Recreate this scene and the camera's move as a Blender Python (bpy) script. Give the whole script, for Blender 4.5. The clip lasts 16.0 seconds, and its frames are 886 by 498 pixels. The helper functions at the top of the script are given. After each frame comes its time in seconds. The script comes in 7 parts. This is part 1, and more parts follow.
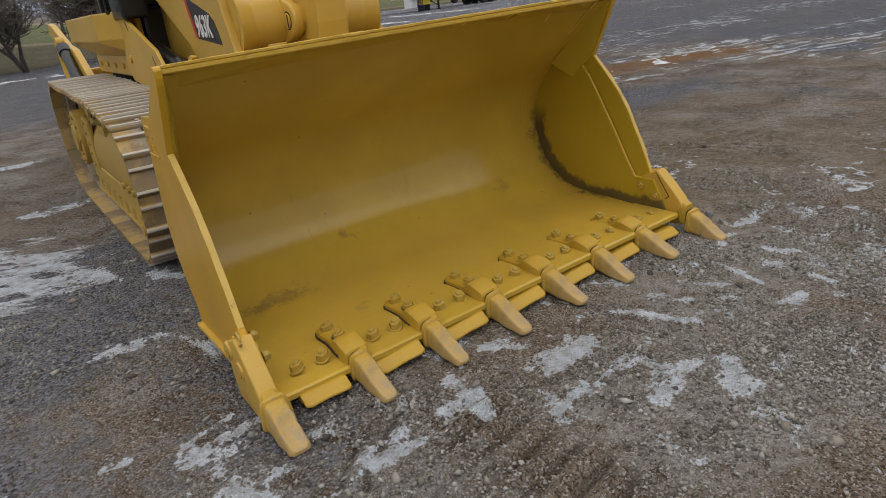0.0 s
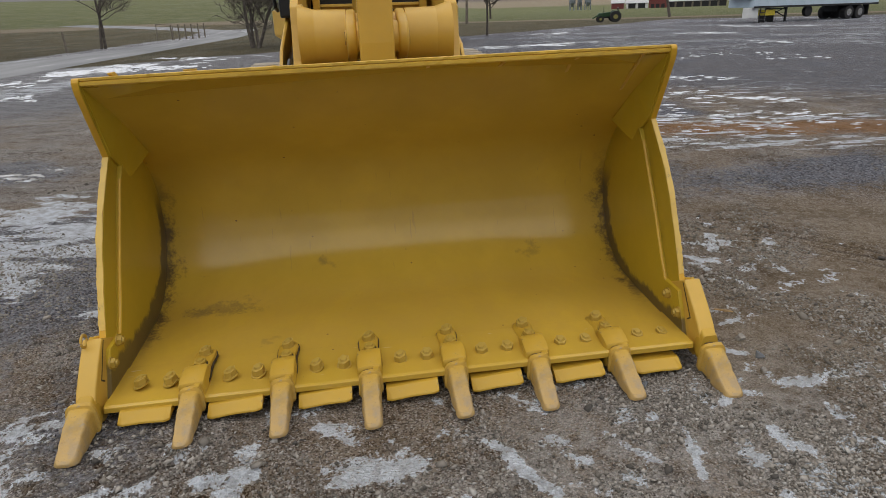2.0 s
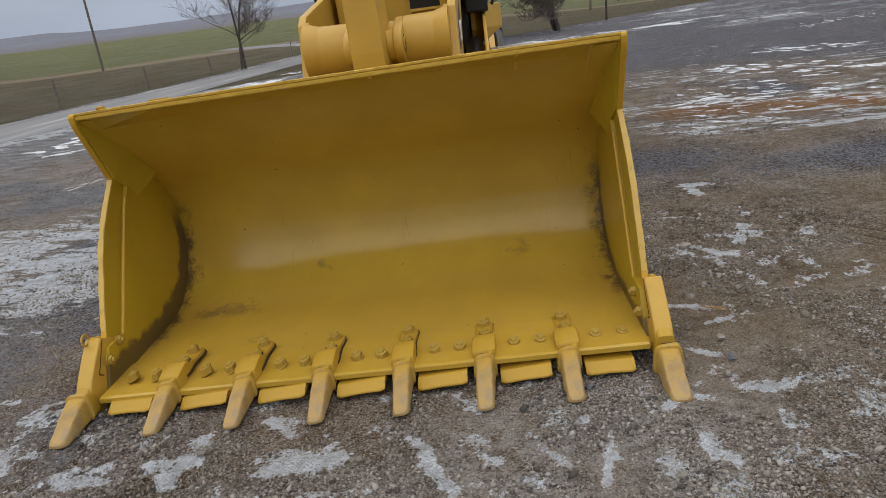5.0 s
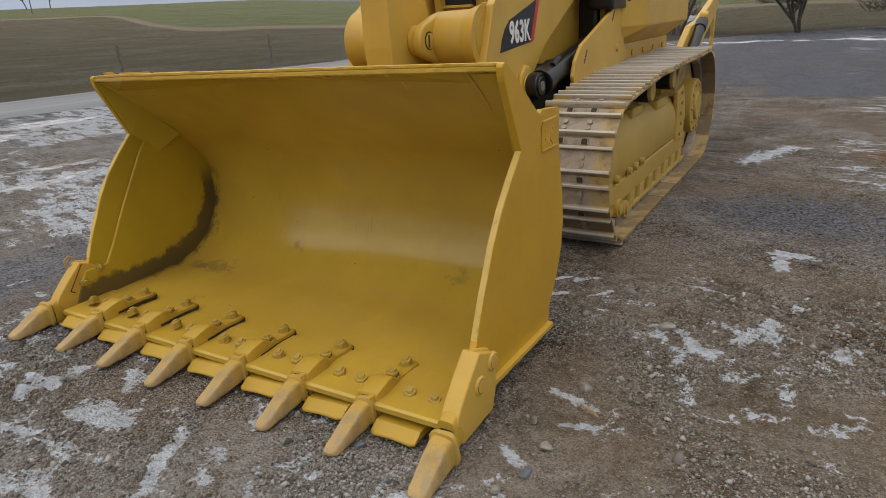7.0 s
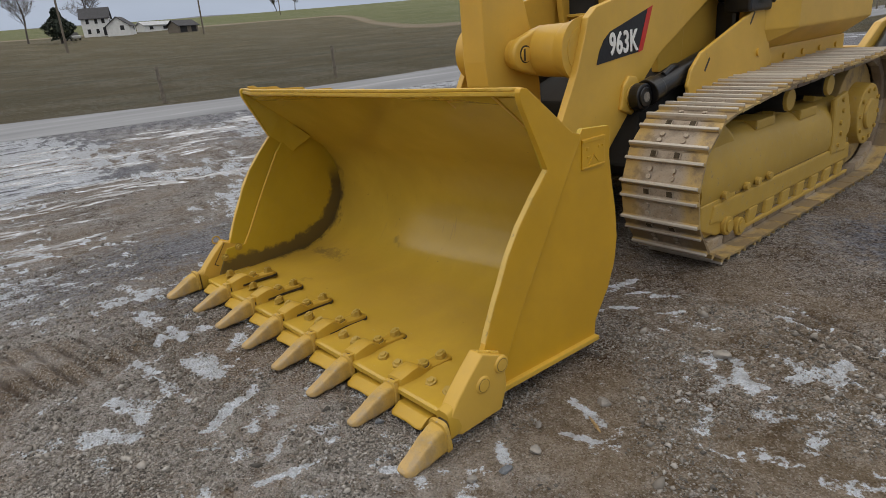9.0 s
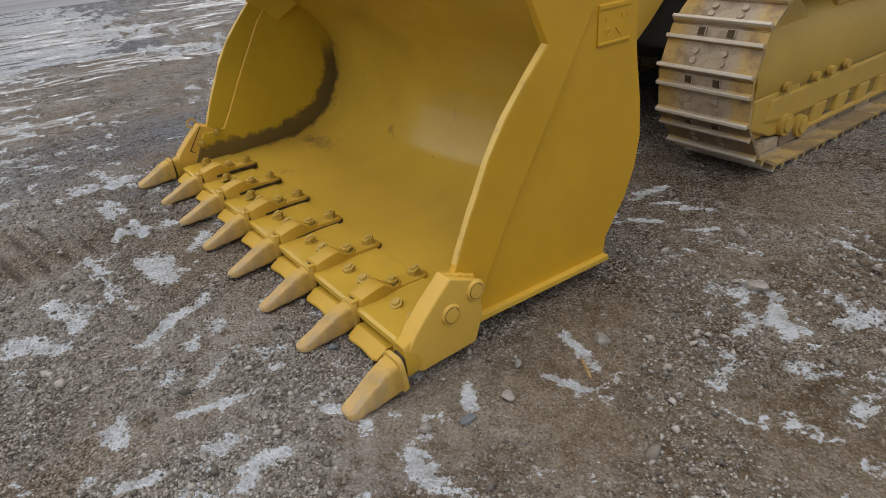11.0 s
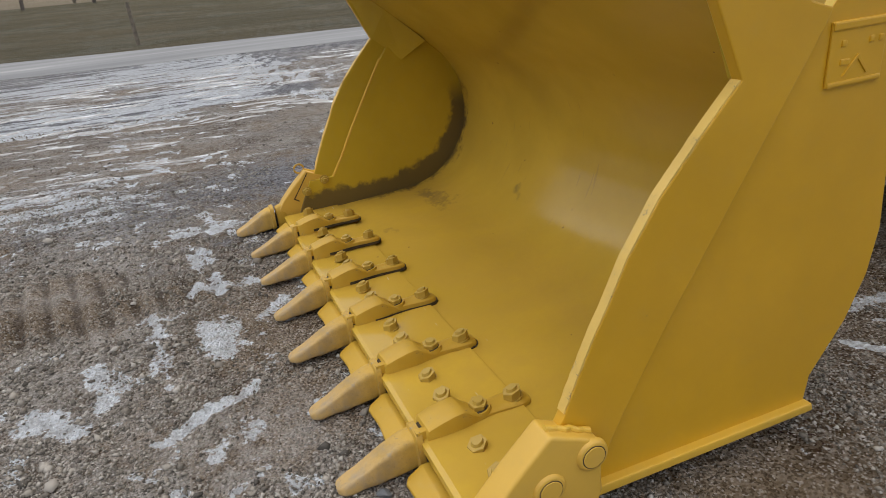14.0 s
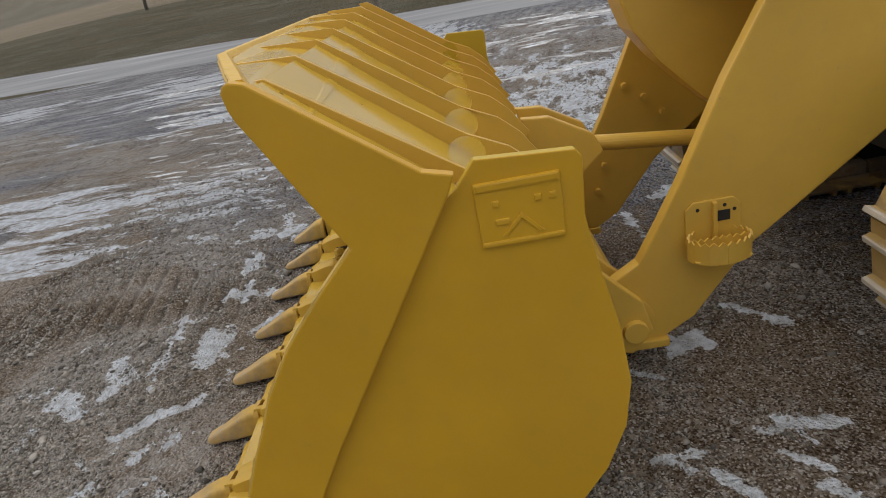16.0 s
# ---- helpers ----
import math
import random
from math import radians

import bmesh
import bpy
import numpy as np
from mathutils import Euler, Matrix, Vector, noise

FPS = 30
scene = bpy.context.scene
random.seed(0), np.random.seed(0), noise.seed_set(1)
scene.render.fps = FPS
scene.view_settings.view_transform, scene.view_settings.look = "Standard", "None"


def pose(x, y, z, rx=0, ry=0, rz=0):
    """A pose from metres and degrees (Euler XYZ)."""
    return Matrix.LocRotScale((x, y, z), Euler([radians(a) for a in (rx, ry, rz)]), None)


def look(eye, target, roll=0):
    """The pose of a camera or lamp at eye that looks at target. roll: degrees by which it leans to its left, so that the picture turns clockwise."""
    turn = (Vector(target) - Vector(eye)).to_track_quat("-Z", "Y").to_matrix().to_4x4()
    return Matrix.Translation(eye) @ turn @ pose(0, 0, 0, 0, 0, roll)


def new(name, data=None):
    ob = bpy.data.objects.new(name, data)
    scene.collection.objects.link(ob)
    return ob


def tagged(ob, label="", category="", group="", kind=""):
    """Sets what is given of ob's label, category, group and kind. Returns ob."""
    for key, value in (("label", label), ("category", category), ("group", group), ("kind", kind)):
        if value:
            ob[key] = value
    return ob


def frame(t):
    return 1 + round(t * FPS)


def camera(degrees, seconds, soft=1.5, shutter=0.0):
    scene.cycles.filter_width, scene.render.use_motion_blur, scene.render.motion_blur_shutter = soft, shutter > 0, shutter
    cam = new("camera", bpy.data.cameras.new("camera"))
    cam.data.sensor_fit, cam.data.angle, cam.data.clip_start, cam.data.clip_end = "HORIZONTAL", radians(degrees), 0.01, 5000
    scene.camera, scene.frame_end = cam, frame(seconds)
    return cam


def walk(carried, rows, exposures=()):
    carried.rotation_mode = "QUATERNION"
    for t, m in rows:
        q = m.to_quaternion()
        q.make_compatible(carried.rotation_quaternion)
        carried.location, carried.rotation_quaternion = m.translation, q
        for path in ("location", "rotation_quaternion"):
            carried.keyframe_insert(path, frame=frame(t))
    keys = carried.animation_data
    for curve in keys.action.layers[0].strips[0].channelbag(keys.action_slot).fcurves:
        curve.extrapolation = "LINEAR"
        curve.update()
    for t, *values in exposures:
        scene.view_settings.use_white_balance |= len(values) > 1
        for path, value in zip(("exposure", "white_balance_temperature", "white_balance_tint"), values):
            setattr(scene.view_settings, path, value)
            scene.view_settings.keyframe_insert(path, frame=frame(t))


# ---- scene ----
cam = camera(69.7, 16.0, soft=0.8)
PATH = [
    (0, (-1.766, -2.29, 1.385), (-0.731, -0.75, 0.639), -6.4),
    (0.5, (-1.327, -2.28, 1.345), (-0.517, -0.653, 0.51), -4.3),
    (1, (-0.867, -2.361, 1.372), (-0.235, -0.66, 0.531), -4.8),
    (1.5, (-0.442, -2.493, 1.418), (0.004, -0.706, 0.638), -2.7),
    (2, (-0.139, -2.501, 1.443), (0.091, -0.64, 0.747), -1.8),
    (2.5, (0.078, -2.704, 1.472), (0.164, -0.817, 0.814), -2.5),
    (3, (0.131, -2.83, 1.491), (0.18, -0.938, 0.844), -1.6),
    (3.5, (0.148, -2.842, 1.494), (0.144, -0.947, 0.854), -1.9),
    (4, (0.182, -2.849, 1.496), (0.145, -0.954, 0.857), -2.2),
    (4.5, (0.328, -2.845, 1.459), (0.204, -0.952, 0.825), -6.5),
    (5, (0.646, -2.587, 1.434), (0.455, -0.715, 0.757), -7.9),
    (5.2, (0.782, -2.502, 1.446), (0.58, -0.634, 0.76), -8.0),
    (5.7, (1.17, -2.375, 1.446), (0.737, -0.545, 0.762), -7.0),
    (6.2, (1.6, -2.215, 1.44), (0.911, -0.466, 0.756), -5.4),
    (6.75, (2.03, -1.985, 1.44), (1.105, -0.349, 0.756), -3.8),
    (7.3, (2.401, -1.727, 1.45), (1.307, -0.198, 0.768), -2.7),
    (7.5, (2.458, -1.671, 1.481), (1.27, -0.214, 0.799), -2.7),
    (8, (2.687, -1.592, 1.495), (1.326, -0.271, 0.86), -4.2),
    (8.2, (2.763, -1.594, 1.532), (1.362, -0.321, 0.886), -3.7),
    (10.3, (2.91, -1.424, 1.488), (1.406, -0.333, 0.748), -7.7),
    (10.5, (2.859, -1.338, 1.45), (1.367, -0.269, 0.655), -7.8),
    (11, (2.659, -1.08, 1.365), (1.214, -0.091, 0.398), -4.9),
    (11.5, (2.473, -0.78, 1.222), (1.012, -0.055, 0.063), -0.7),
    (12, (2.193, -0.699, 1.02), (0.606, -0.041, -0.003), -3.2),
    (12.5, (2.138, -0.7, 0.883), (0.504, -0.079, -0.089), -3.3),
    (13, (2.14, -0.704, 0.873), (0.5, -0.103, -0.101), -3.7),
    (13.5, (2.131, -0.703, 0.896), (0.489, -0.107, -0.079), -3.9),
    (13.9, (2.126, -0.644, 1.146), (0.449, -0.02, 0.253), -5.9),
    (14, (2.153, -0.629, 1.187), (0.432, 0.011, 0.394), -5.9),
    (14.5, (2.287, -0.434, 1.36), (0.513, 0.131, 0.631), -8.0),
    (15, (2.444, -0.122, 1.459), (0.626, 0.256, 0.714), -10.2),
    (15.2, (2.435, 0.002, 1.447), (0.616, 0.302, 0.672), -11.4),
    (15.5, (2.375, 0.233, 1.407), (0.556, 0.382, 0.588), -12.2),
    (16, (2.328, 0.589, 1.417), (0.513, 0.467, 0.585), -11.6),
]
walk(cam, [(t, look(eye, target, roll)) for t, eye, target, roll in PATH], [(0, -0.1), (0.5, -0.02), (1.0, 0.05), (1.6, 0.0), (3.2, -0.06), (8.0, 0.0), (10.6, 0.0), (11.4, 0.27), (12.0, 0.36), (13.6, 0.33), (14.1, 0.2), (14.7, -0.14), (15.2, -0.15), (16, -0.02)])

# ---------------------------------------------------------------- light
world = bpy.data.worlds.new("overcast")
scene.world = world
world.use_nodes = True
wn, wl = world.node_tree.nodes, world.node_tree.links
SUN_EL, SUN_AZ = 68.0, 205.0
sky = wn.new("ShaderNodeTexSky")
sky.sky_type = "NISHITA"
sky.sun_disc = False
sky.sun_elevation, sky.sun_rotation = radians(SUN_EL), radians(SUN_AZ)
sky.air_density, sky.dust_density, sky.ozone_density = 1.0, 1.0, 1.0
# cloud deck: an overcast veil, dimmer and bluer at the horizon than overhead, with soft darker bands
veil = wn.new("ShaderNodeMix")
veil.data_type = "RGBA"
veil.inputs[0].default_value = 0.99
tc = wn.new("ShaderNodeTexCoord")
cl = wn.new("ShaderNodeTexNoise")
cl.inputs["Scale"].default_value = 2.2
cl.inputs["Detail"].default_value = 5
mp = wn.new("ShaderNodeMapping")
mp.inputs["Scale"].default_value = (1, 1, 3.5)
wl.new(tc.outputs["Generated"], mp.inputs[0])
wl.new(mp.outputs[0], cl.inputs["Vector"])
up = wn.new("ShaderNodeSeparateXYZ")
wl.new(tc.outputs["Generated"], up.inputs[0])
grad = wn.new("ShaderNodeValToRGB")
grad.color_ramp.elements[0].position, grad.color_ramp.elements[0].color = 0.0, (3.7, 4.25, 5.3, 1)
grad.color_ramp.elements[1].position, grad.color_ramp.elements[1].color = 1.0, (14.9, 14.3, 13.5, 1)
mid_sky = grad.color_ramp.elements.new(0.3)
mid_sky.color = (5.2, 5.6, 6.2, 1)
wl.new(up.outputs[2], grad.inputs[0])
band = wn.new("ShaderNodeMapRange")
band.inputs[1].default_value, band.inputs[2].default_value, band.inputs[3].default_value, band.inputs[4].default_value = 0.3, 0.7, 0.86, 1.14
wl.new(cl.outputs["Fac"], band.inputs[0])
cr = wn.new("ShaderNodeVectorMath")
cr.operation = "SCALE"
wl.new(grad.outputs[0], cr.inputs[0])
wl.new(band.outputs[0], cr.inputs["Scale"])
wl.new(sky.outputs[0], veil.inputs[6])
wl.new(cr.outputs[0], veil.inputs[7])
wbg = wn["Background"]
wl.new(veil.outputs[2], wbg.inputs[0])
wbg.inputs[1].default_value = 0.1
sun_data = bpy.data.lights.new("sun", "SUN")
sun_data.energy, sun_data.angle, sun_data.color = 0.62, radians(90), (1.0, 0.95, 0.88)
sun = new("sun", sun_data)
sun.rotation_euler = (radians(90 - SUN_EL), 0, radians(180 - SUN_AZ))

# ---------------------------------------------------------------- materials
def mat(name, rough=0.6, metal=0.0, spec=0.5):
    m = bpy.data.materials.new(name)
    m.use_nodes = True
    b = m.node_tree.nodes["Principled BSDF"]
    b.inputs["Roughness"].default_value, b.inputs["Metallic"].default_value = rough, metal
    b.inputs["Specular IOR Level"].default_value = spec
    return m, m.node_tree.nodes, m.node_tree.links, b


def noise_tex(nt, scale, detail=4, vec=None, rough=0.55):
    n = nt.nodes.new("ShaderNodeTexNoise")
    n.inputs["Scale"].default_value, n.inputs["Detail"].default_value, n.inputs["Roughness"].default_value = scale, detail, rough
    if vec is not None:
        nt.links.new(vec, n.inputs["Vector"])
    return n.outputs["Fac"]


def ramp(nt, fac, lo, hi):
    r = nt.nodes.new("ShaderNodeMapRange")
    r.inputs[1].default_value, r.inputs[2].default_value = lo, hi
    r.interpolation_type = "SMOOTHSTEP"
    nt.links.new(fac, r.inputs[0])
    return r.outputs[0]


def mathn(nt, op, a, b=0.0, c=None):
    n = nt.nodes.new("ShaderNodeMath")
    n.operation = op
    for i, v in enumerate((a, b) if c is None else (a, b, c)):
        if isinstance(v, (int, float)):
            n.inputs[i].default_value = v
        else:
            nt.links.new(v, n.inputs[i])
    return n.outputs[0]


def mix(nt, fac, a, b):
    n = nt.nodes.new("ShaderNodeMix")
    n.data_type = "RGBA"
    for i, v in ((0, fac), (6, a), (7, b)):
        if isinstance(v, (int, float)):
            n.inputs[i].default_value = v
        elif isinstance(v, tuple):
            n.inputs[i].default_value = (*v, 1)
        else:
            nt.links.new(v, n.inputs[i])
    return n.outputs[2]


def position(nt, scale=(1, 1, 1), turn=0.0, world_space=False):
    if world_space:
        out = nt.nodes.new("ShaderNodeNewGeometry").outputs["Position"]
    else:
        out = nt.nodes.new("ShaderNodeTexCoord").outputs["Object"]
    m = nt.nodes.new("ShaderNodeMapping")
    m.inputs["Scale"].default_value = scale
    m.inputs["Rotation"].default_value = (0, 0, turn)
    nt.links.new(out, m.inputs[0])
    return m.outputs[0]


def stretched(nt, angle, along, across):
    """World position turned by an angle and squeezed, so that a noise runs in streaks."""
    m = nt.nodes.new("ShaderNodeMapping")
    m.vector_type = "TEXTURE"
    m.inputs["Rotation"].default_value = (0, 0, radians(angle))
    m.inputs["Scale"].default_value = (1 / along, 1 / across, 1)
    nt.links.new(nt.nodes.new("ShaderNodeNewGeometry").outputs["Position"], m.inputs[0])
    return m.outputs[0]


def bump(nt, b, height, strength, dist=0.01, prev=None):
    n = nt.nodes.new("ShaderNodeBump")
    n.inputs["Strength"].default_value, n.inputs["Distance"].default_value = strength, dist
    nt.links.new(height, n.inputs["Height"])
    if prev is not None:
        nt.links.new(prev, n.inputs["Normal"])
    nt.links.new(n.outputs[0], b.inputs["Normal"])
    return n.outputs[0]


YELLOW = (0.6, 0.335, 0.016)


def paint(name, base=YELLOW, rough=0.38, chips=0.68, dust=0.18, dirt=(0.17, 0.12, 0.07)):
    """Sprayed machine paint: slight mottling, dust film, small chips, faint orange peel."""
    m, nd, lk, b = mat(name, rough)
    nt = m.node_tree
    v = position(nt)
    big, small, fine = noise_tex(nt, 2.3, 5, v), noise_tex(nt, 23, 5, v), noise_tex(nt, 160, 3, v)
    c = mix(nt, ramp(nt, big, 0.3, 0.75), tuple(x * 0.9 for x in base), tuple(min(x * 1.07, 1) for x in base))
    c = mix(nt, mathn(nt, "MULTIPLY", ramp(nt, small, 0.45, 0.85), dust), c, (0.46, 0.32, 0.10))
    c = mix(nt, mathn(nt, "MULTIPLY", ramp(nt, mathn(nt, "ADD", mathn(nt, "MULTIPLY", fine, 0.35), mathn(nt, "MULTIPLY", small, 0.65)), chips, chips + 0.03), 0.8), c, dirt)
    lk.new(c, b.inputs["Base Color"])
    lk.new(mathn(nt, "ADD", mathn(nt, "MULTIPLY", small, 0.10), rough - 0.05), b.inputs["Roughness"])
    bump(nt, b, mathn(nt, "ADD", mathn(nt, "MULTIPLY", fine, 0.12), mathn(nt, "MULTIPLY", big, 2.0)), 0.10, 0.006)
    return m


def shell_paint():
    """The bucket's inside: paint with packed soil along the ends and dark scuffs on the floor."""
    # yellow shifted to olive: tone of the light inside put into the colour
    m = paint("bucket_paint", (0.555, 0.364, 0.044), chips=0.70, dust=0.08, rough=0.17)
    nt = m.node_tree
    b = nt.nodes["Principled BSDF"]
    src = b.inputs["Base Color"].links[0].from_socket
    v = position(nt)
    sep = nt.nodes.new("ShaderNodeSeparateXYZ")
    nt.links.new(nt.nodes.new("ShaderNodeTexCoord").outputs["Object"], sep.inputs[0])
    ax = mathn(nt, "ABSOLUTE", sep.outputs[0])
    n1, n2 = noise_tex(nt, 9, 6, v, 0.65), noise_tex(nt, 70, 4, v, 0.6)
    rag = mathn(nt, "ADD", mathn(nt, "MULTIPLY", mathn(nt, "SUBTRACT", n1, 0.5), 0.3), mathn(nt, "MULTIPLY", mathn(nt, "SUBTRACT", n2, 0.5), 0.12))
    ends = ramp(nt, mathn(nt, "ADD", ax, rag), 1.12, 1.215)
    low = mathn(nt, "SUBTRACT", 1.0, ramp(nt, sep.outputs[2], 0.45, 0.8))
    back = ramp(nt, sep.outputs[1], 0.05, 0.35)
    soil = mathn(nt, "MULTIPLY", mathn(nt, "MULTIPLY", ends, low), back)
    sv = position(nt, (3.0, 11, 11))
    scuff = ramp(nt, noise_tex(nt, 2.2, 6, sv, 0.7), 0.69, 0.76)
    col = mix(nt, mathn(nt, "MULTIPLY", scuff, 0.28), src, (0.12, 0.10, 0.05))
    nw = nt.nodes.new("ShaderNodeVectorMath")
    nw.operation = "MULTIPLY_ADD"
    cn = nt.nodes.new("ShaderNodeTexNoise")
    cn.inputs["Scale"].default_value, cn.inputs["Detail"].default_value = 14, 5
    nt.links.new(v, cn.inputs["Vector"])
    nt.links.new(cn.outputs["Color"], nw.inputs[0])
    nw.inputs[1].default_value = (0.22, 0.22, 0.22)
    nt.links.new(v, nw.inputs[2])
    for c, k, amount in (((-0.76, 0.60, 0.21), (5.5, 14, 14), 0.55), ((-0.88, 0.57, 0.21), (14, 14, 14), 0.5), ((-0.25, 0.87, 0.29), (16, 12, 12), 0.45), ((0.85, 0.80, 0.3), (16, 16, 16), 0.3), ((-0.52, 0.25, 0.2), (20, 30, 9), 0.3)):
        sub = nt.nodes.new("ShaderNodeVectorMath")
        sub.operation = "SUBTRACT"
        nt.links.new(nw.outputs[0], sub.inputs[0])
        sub.inputs[1].default_value = c
        sc = nt.nodes.new("ShaderNodeVectorMath")
        sc.operation = "MULTIPLY"
        nt.links.new(sub.outputs[0], sc.inputs[0])
        sc.inputs[1].default_value = k
        ln = nt.nodes.new("ShaderNodeVectorMath")
        ln.operation = "LENGTH"
        nt.links.new(sc.outputs[0], ln.inputs[0])
        blot = mathn(nt, "SUBTRACT", 1.0, ramp(nt, mathn(nt, "ADD", ln.outputs["Value"], mathn(nt, "MULTIPLY", mathn(nt, "SUBTRACT", n2, 0.5), 1.2)), 0.35, 1.05))
        col = mix(nt, mathn(nt, "MULTIPLY", blot, amount), col, (0.10, 0.085, 0.05))
    vo = nt.nodes.new("ShaderNodeTexVoronoi")
    vo.inputs["Scale"].default_value = 9.0
    nt.links.new(v, vo.inputs["Vector"])
    fleck = mathn(nt, "MULTIPLY", mathn(nt, "LESS_THAN", mathn(nt, "ADD", vo.outputs["Distance"], mathn(nt, "MULTIPLY", n2, 0.08)), 0.085), ramp(nt, n1, 0.42, 0.5))
    col = mix(nt, mathn(nt, "MULTIPLY", fleck, 0.75), col, (0.11, 0.06, 0.03))
    scr = ramp(nt, noise_tex(nt, 9, 3, position(nt, (1.0, 7.0, 1.0), 0.5), 0.5), 0.72, 0.74)
    fronty = mathn(nt, "SUBTRACT", 1.0, ramp(nt, sep.outputs[1], 0.05, 0.16))
    col = mix(nt, mathn(nt, "MULTIPLY", mathn(nt, "MULTIPLY", scr, fronty), 0.6), col, (0.62, 0.55, 0.38))
    rubs = ramp(nt, noise_tex(nt, 4.5, 4, position(nt, (9.0, 0.9, 0.9), 0.12), 0.6), 0.66, 0.7)
    hind = mathn(nt, "MULTIPLY", ramp(nt, sep.outputs[1], 0.55, 0.75), mathn(nt, "SUBTRACT", 1.0, ramp(nt, sep.outputs[2], 0.62, 0.78)))
    col = mix(nt, mathn(nt, "MULTIPLY", mathn(nt, "MULTIPLY", rubs, hind), 0.3), col, (0.3, 0.19, 0.06))
    film = mathn(nt, "MULTIPLY", mathn(nt, "SUBTRACT", 1.0, ramp(nt, sep.outputs[2], 0.1, 0.2)), ramp(nt, mathn(nt, "ADD", mathn(nt, "MULTIPLY", n1, 0.6), mathn(nt, "MULTIPLY", noise_tex(nt, 3.0, 4, v), 0.4)), 0.3, 0.65))
    col = mix(nt, mathn(nt, "MULTIPLY", film, 0.4), col, (0.43, 0.27, 0.06))
    col = mix(nt, mathn(nt, "MULTIPLY", soil, 0.9), col, (0.10, 0.07, 0.035))
    nt.links.new(col, b.inputs["Base Color"])
    return m


def side_paint():
    """End plates: soil caked where they meet the curved back."""
    m = paint("side_plate_paint", chips=0.71, dust=0.1)
    nt = m.node_tree
    b = nt.nodes["Principled BSDF"]
    src = b.inputs["Base Color"].links[0].from_socket
    v = position(nt)
    sep = nt.nodes.new("ShaderNodeSeparateXYZ")
    nt.links.new(nt.nodes.new("ShaderNodeTexCoord").outputs["Object"], sep.inputs[0])
    dy, dz = mathn(nt, "SUBTRACT", sep.outputs[1], 0.41), mathn(nt, "SUBTRACT", sep.outputs[2], 0.52)
    rad = mathn(nt, "SQRT", mathn(nt, "ADD", mathn(nt, "MULTIPLY", dy, dy), mathn(nt, "MULTIPLY", dz, dz)))
    floor_d = mathn(nt, "SUBTRACT", 0.50, sep.outputs[2])
    rim = mathn(nt, "MAXIMUM", mathn(nt, "MULTIPLY", rad, ramp(nt, dy, -0.06, -0.01)), mathn(nt, "MULTIPLY", floor_d, ramp(nt, mathn(nt, "MULTIPLY", dy, -1.0), -0.16, -0.1)))
    n1 = noise_tex(nt, 13, 6, v, 0.6)
    n2 = noise_tex(nt, 60, 5, v, 0.65)
    soil = ramp(nt, mathn(nt, "ADD", rim, mathn(nt, "ADD", mathn(nt, "MULTIPLY", mathn(nt, "SUBTRACT", n1, 0.5), 0.13), mathn(nt, "MULTIPLY", mathn(nt, "SUBTRACT", n2, 0.5), 0.025))), 0.315, 0.355)
    low = mathn(nt, "SUBTRACT", 1.0, ramp(nt, sep.outputs[2], 0.5, 0.66))
    ax = mathn(nt, "ABSOLUTE", sep.outputs[0])
    inside = mathn(nt, "SUBTRACT", 1.0, ramp(nt, ax, 1.2, 1.208))
    f = mathn(nt, "MULTIPLY", mathn(nt, "MULTIPLY", soil, low), mathn(nt, "MULTIPLY", inside, 0.88))
    # inner faces tinted olive: light bounced inside the bucket put into the colour
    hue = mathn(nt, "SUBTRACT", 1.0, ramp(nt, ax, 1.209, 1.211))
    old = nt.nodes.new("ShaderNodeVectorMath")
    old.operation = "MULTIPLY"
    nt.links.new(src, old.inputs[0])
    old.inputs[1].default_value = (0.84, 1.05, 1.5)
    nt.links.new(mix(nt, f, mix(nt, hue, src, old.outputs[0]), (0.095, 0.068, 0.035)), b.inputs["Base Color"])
    return m


def worn_cast(name):
    """Tooth castings: thin paint over rough steel, earth-rubbed towards the point."""
    m, nd, lk, b = mat(name, 0.55)
    nt = m.node_tree
    v = position(nt)
    sep = nt.nodes.new("ShaderNodeSeparateXYZ")
    lk.new(nt.nodes.new("ShaderNodeTexCoord").outputs["Object"], sep.inputs[0])
    n1, n2 = noise_tex(nt, 14, 6, v, 0.65), noise_tex(nt, 120, 4, v)
    worn = ramp(nt, mathn(nt, "SUBTRACT", mathn(nt, "MULTIPLY", n1, 0.16), sep.outputs[1]), 0.36, 0.5)
    c = mix(nt, ramp(nt, n1, 0.35, 0.7), (0.50, 0.305, 0.04), (0.545, 0.345, 0.065))
    n3 = noise_tex(nt, 26, 4, v, 0.55)
    c = mix(nt, mathn(nt, "MULTIPLY", worn, 0.8), c, mix(nt, ramp(nt, n3, 0.42, 0.62), (0.46, 0.31, 0.13), (0.36, 0.275, 0.18)))
    c = mix(nt, mathn(nt, "MULTIPLY", ramp(nt, n3, 0.64, 0.7), 0.6), c, (0.30, 0.26, 0.21))
    c = mix(nt, mathn(nt, "MULTIPLY", ramp(nt, n2, 0.62, 0.68), 0.4), c, (0.2, 0.15, 0.1))
    c = mix(nt, mathn(nt, "MULTIPLY", ramp(nt, noise_tex(nt, 9, 5, v, 0.7), 0.52, 0.7), 0.45), c, (0.3, 0.2, 0.07))
    lk.new(c, b.inputs["Base Color"])
    bump(nt, b, mathn(nt, "ADD", mathn(nt, "MULTIPLY", n2, 0.5), mathn(nt, "ADD", mathn(nt, "MULTIPLY", n1, 2.5), mathn(nt, "MULTIPLY", n3, 1.6))), 0.22, 0.008)
    return m


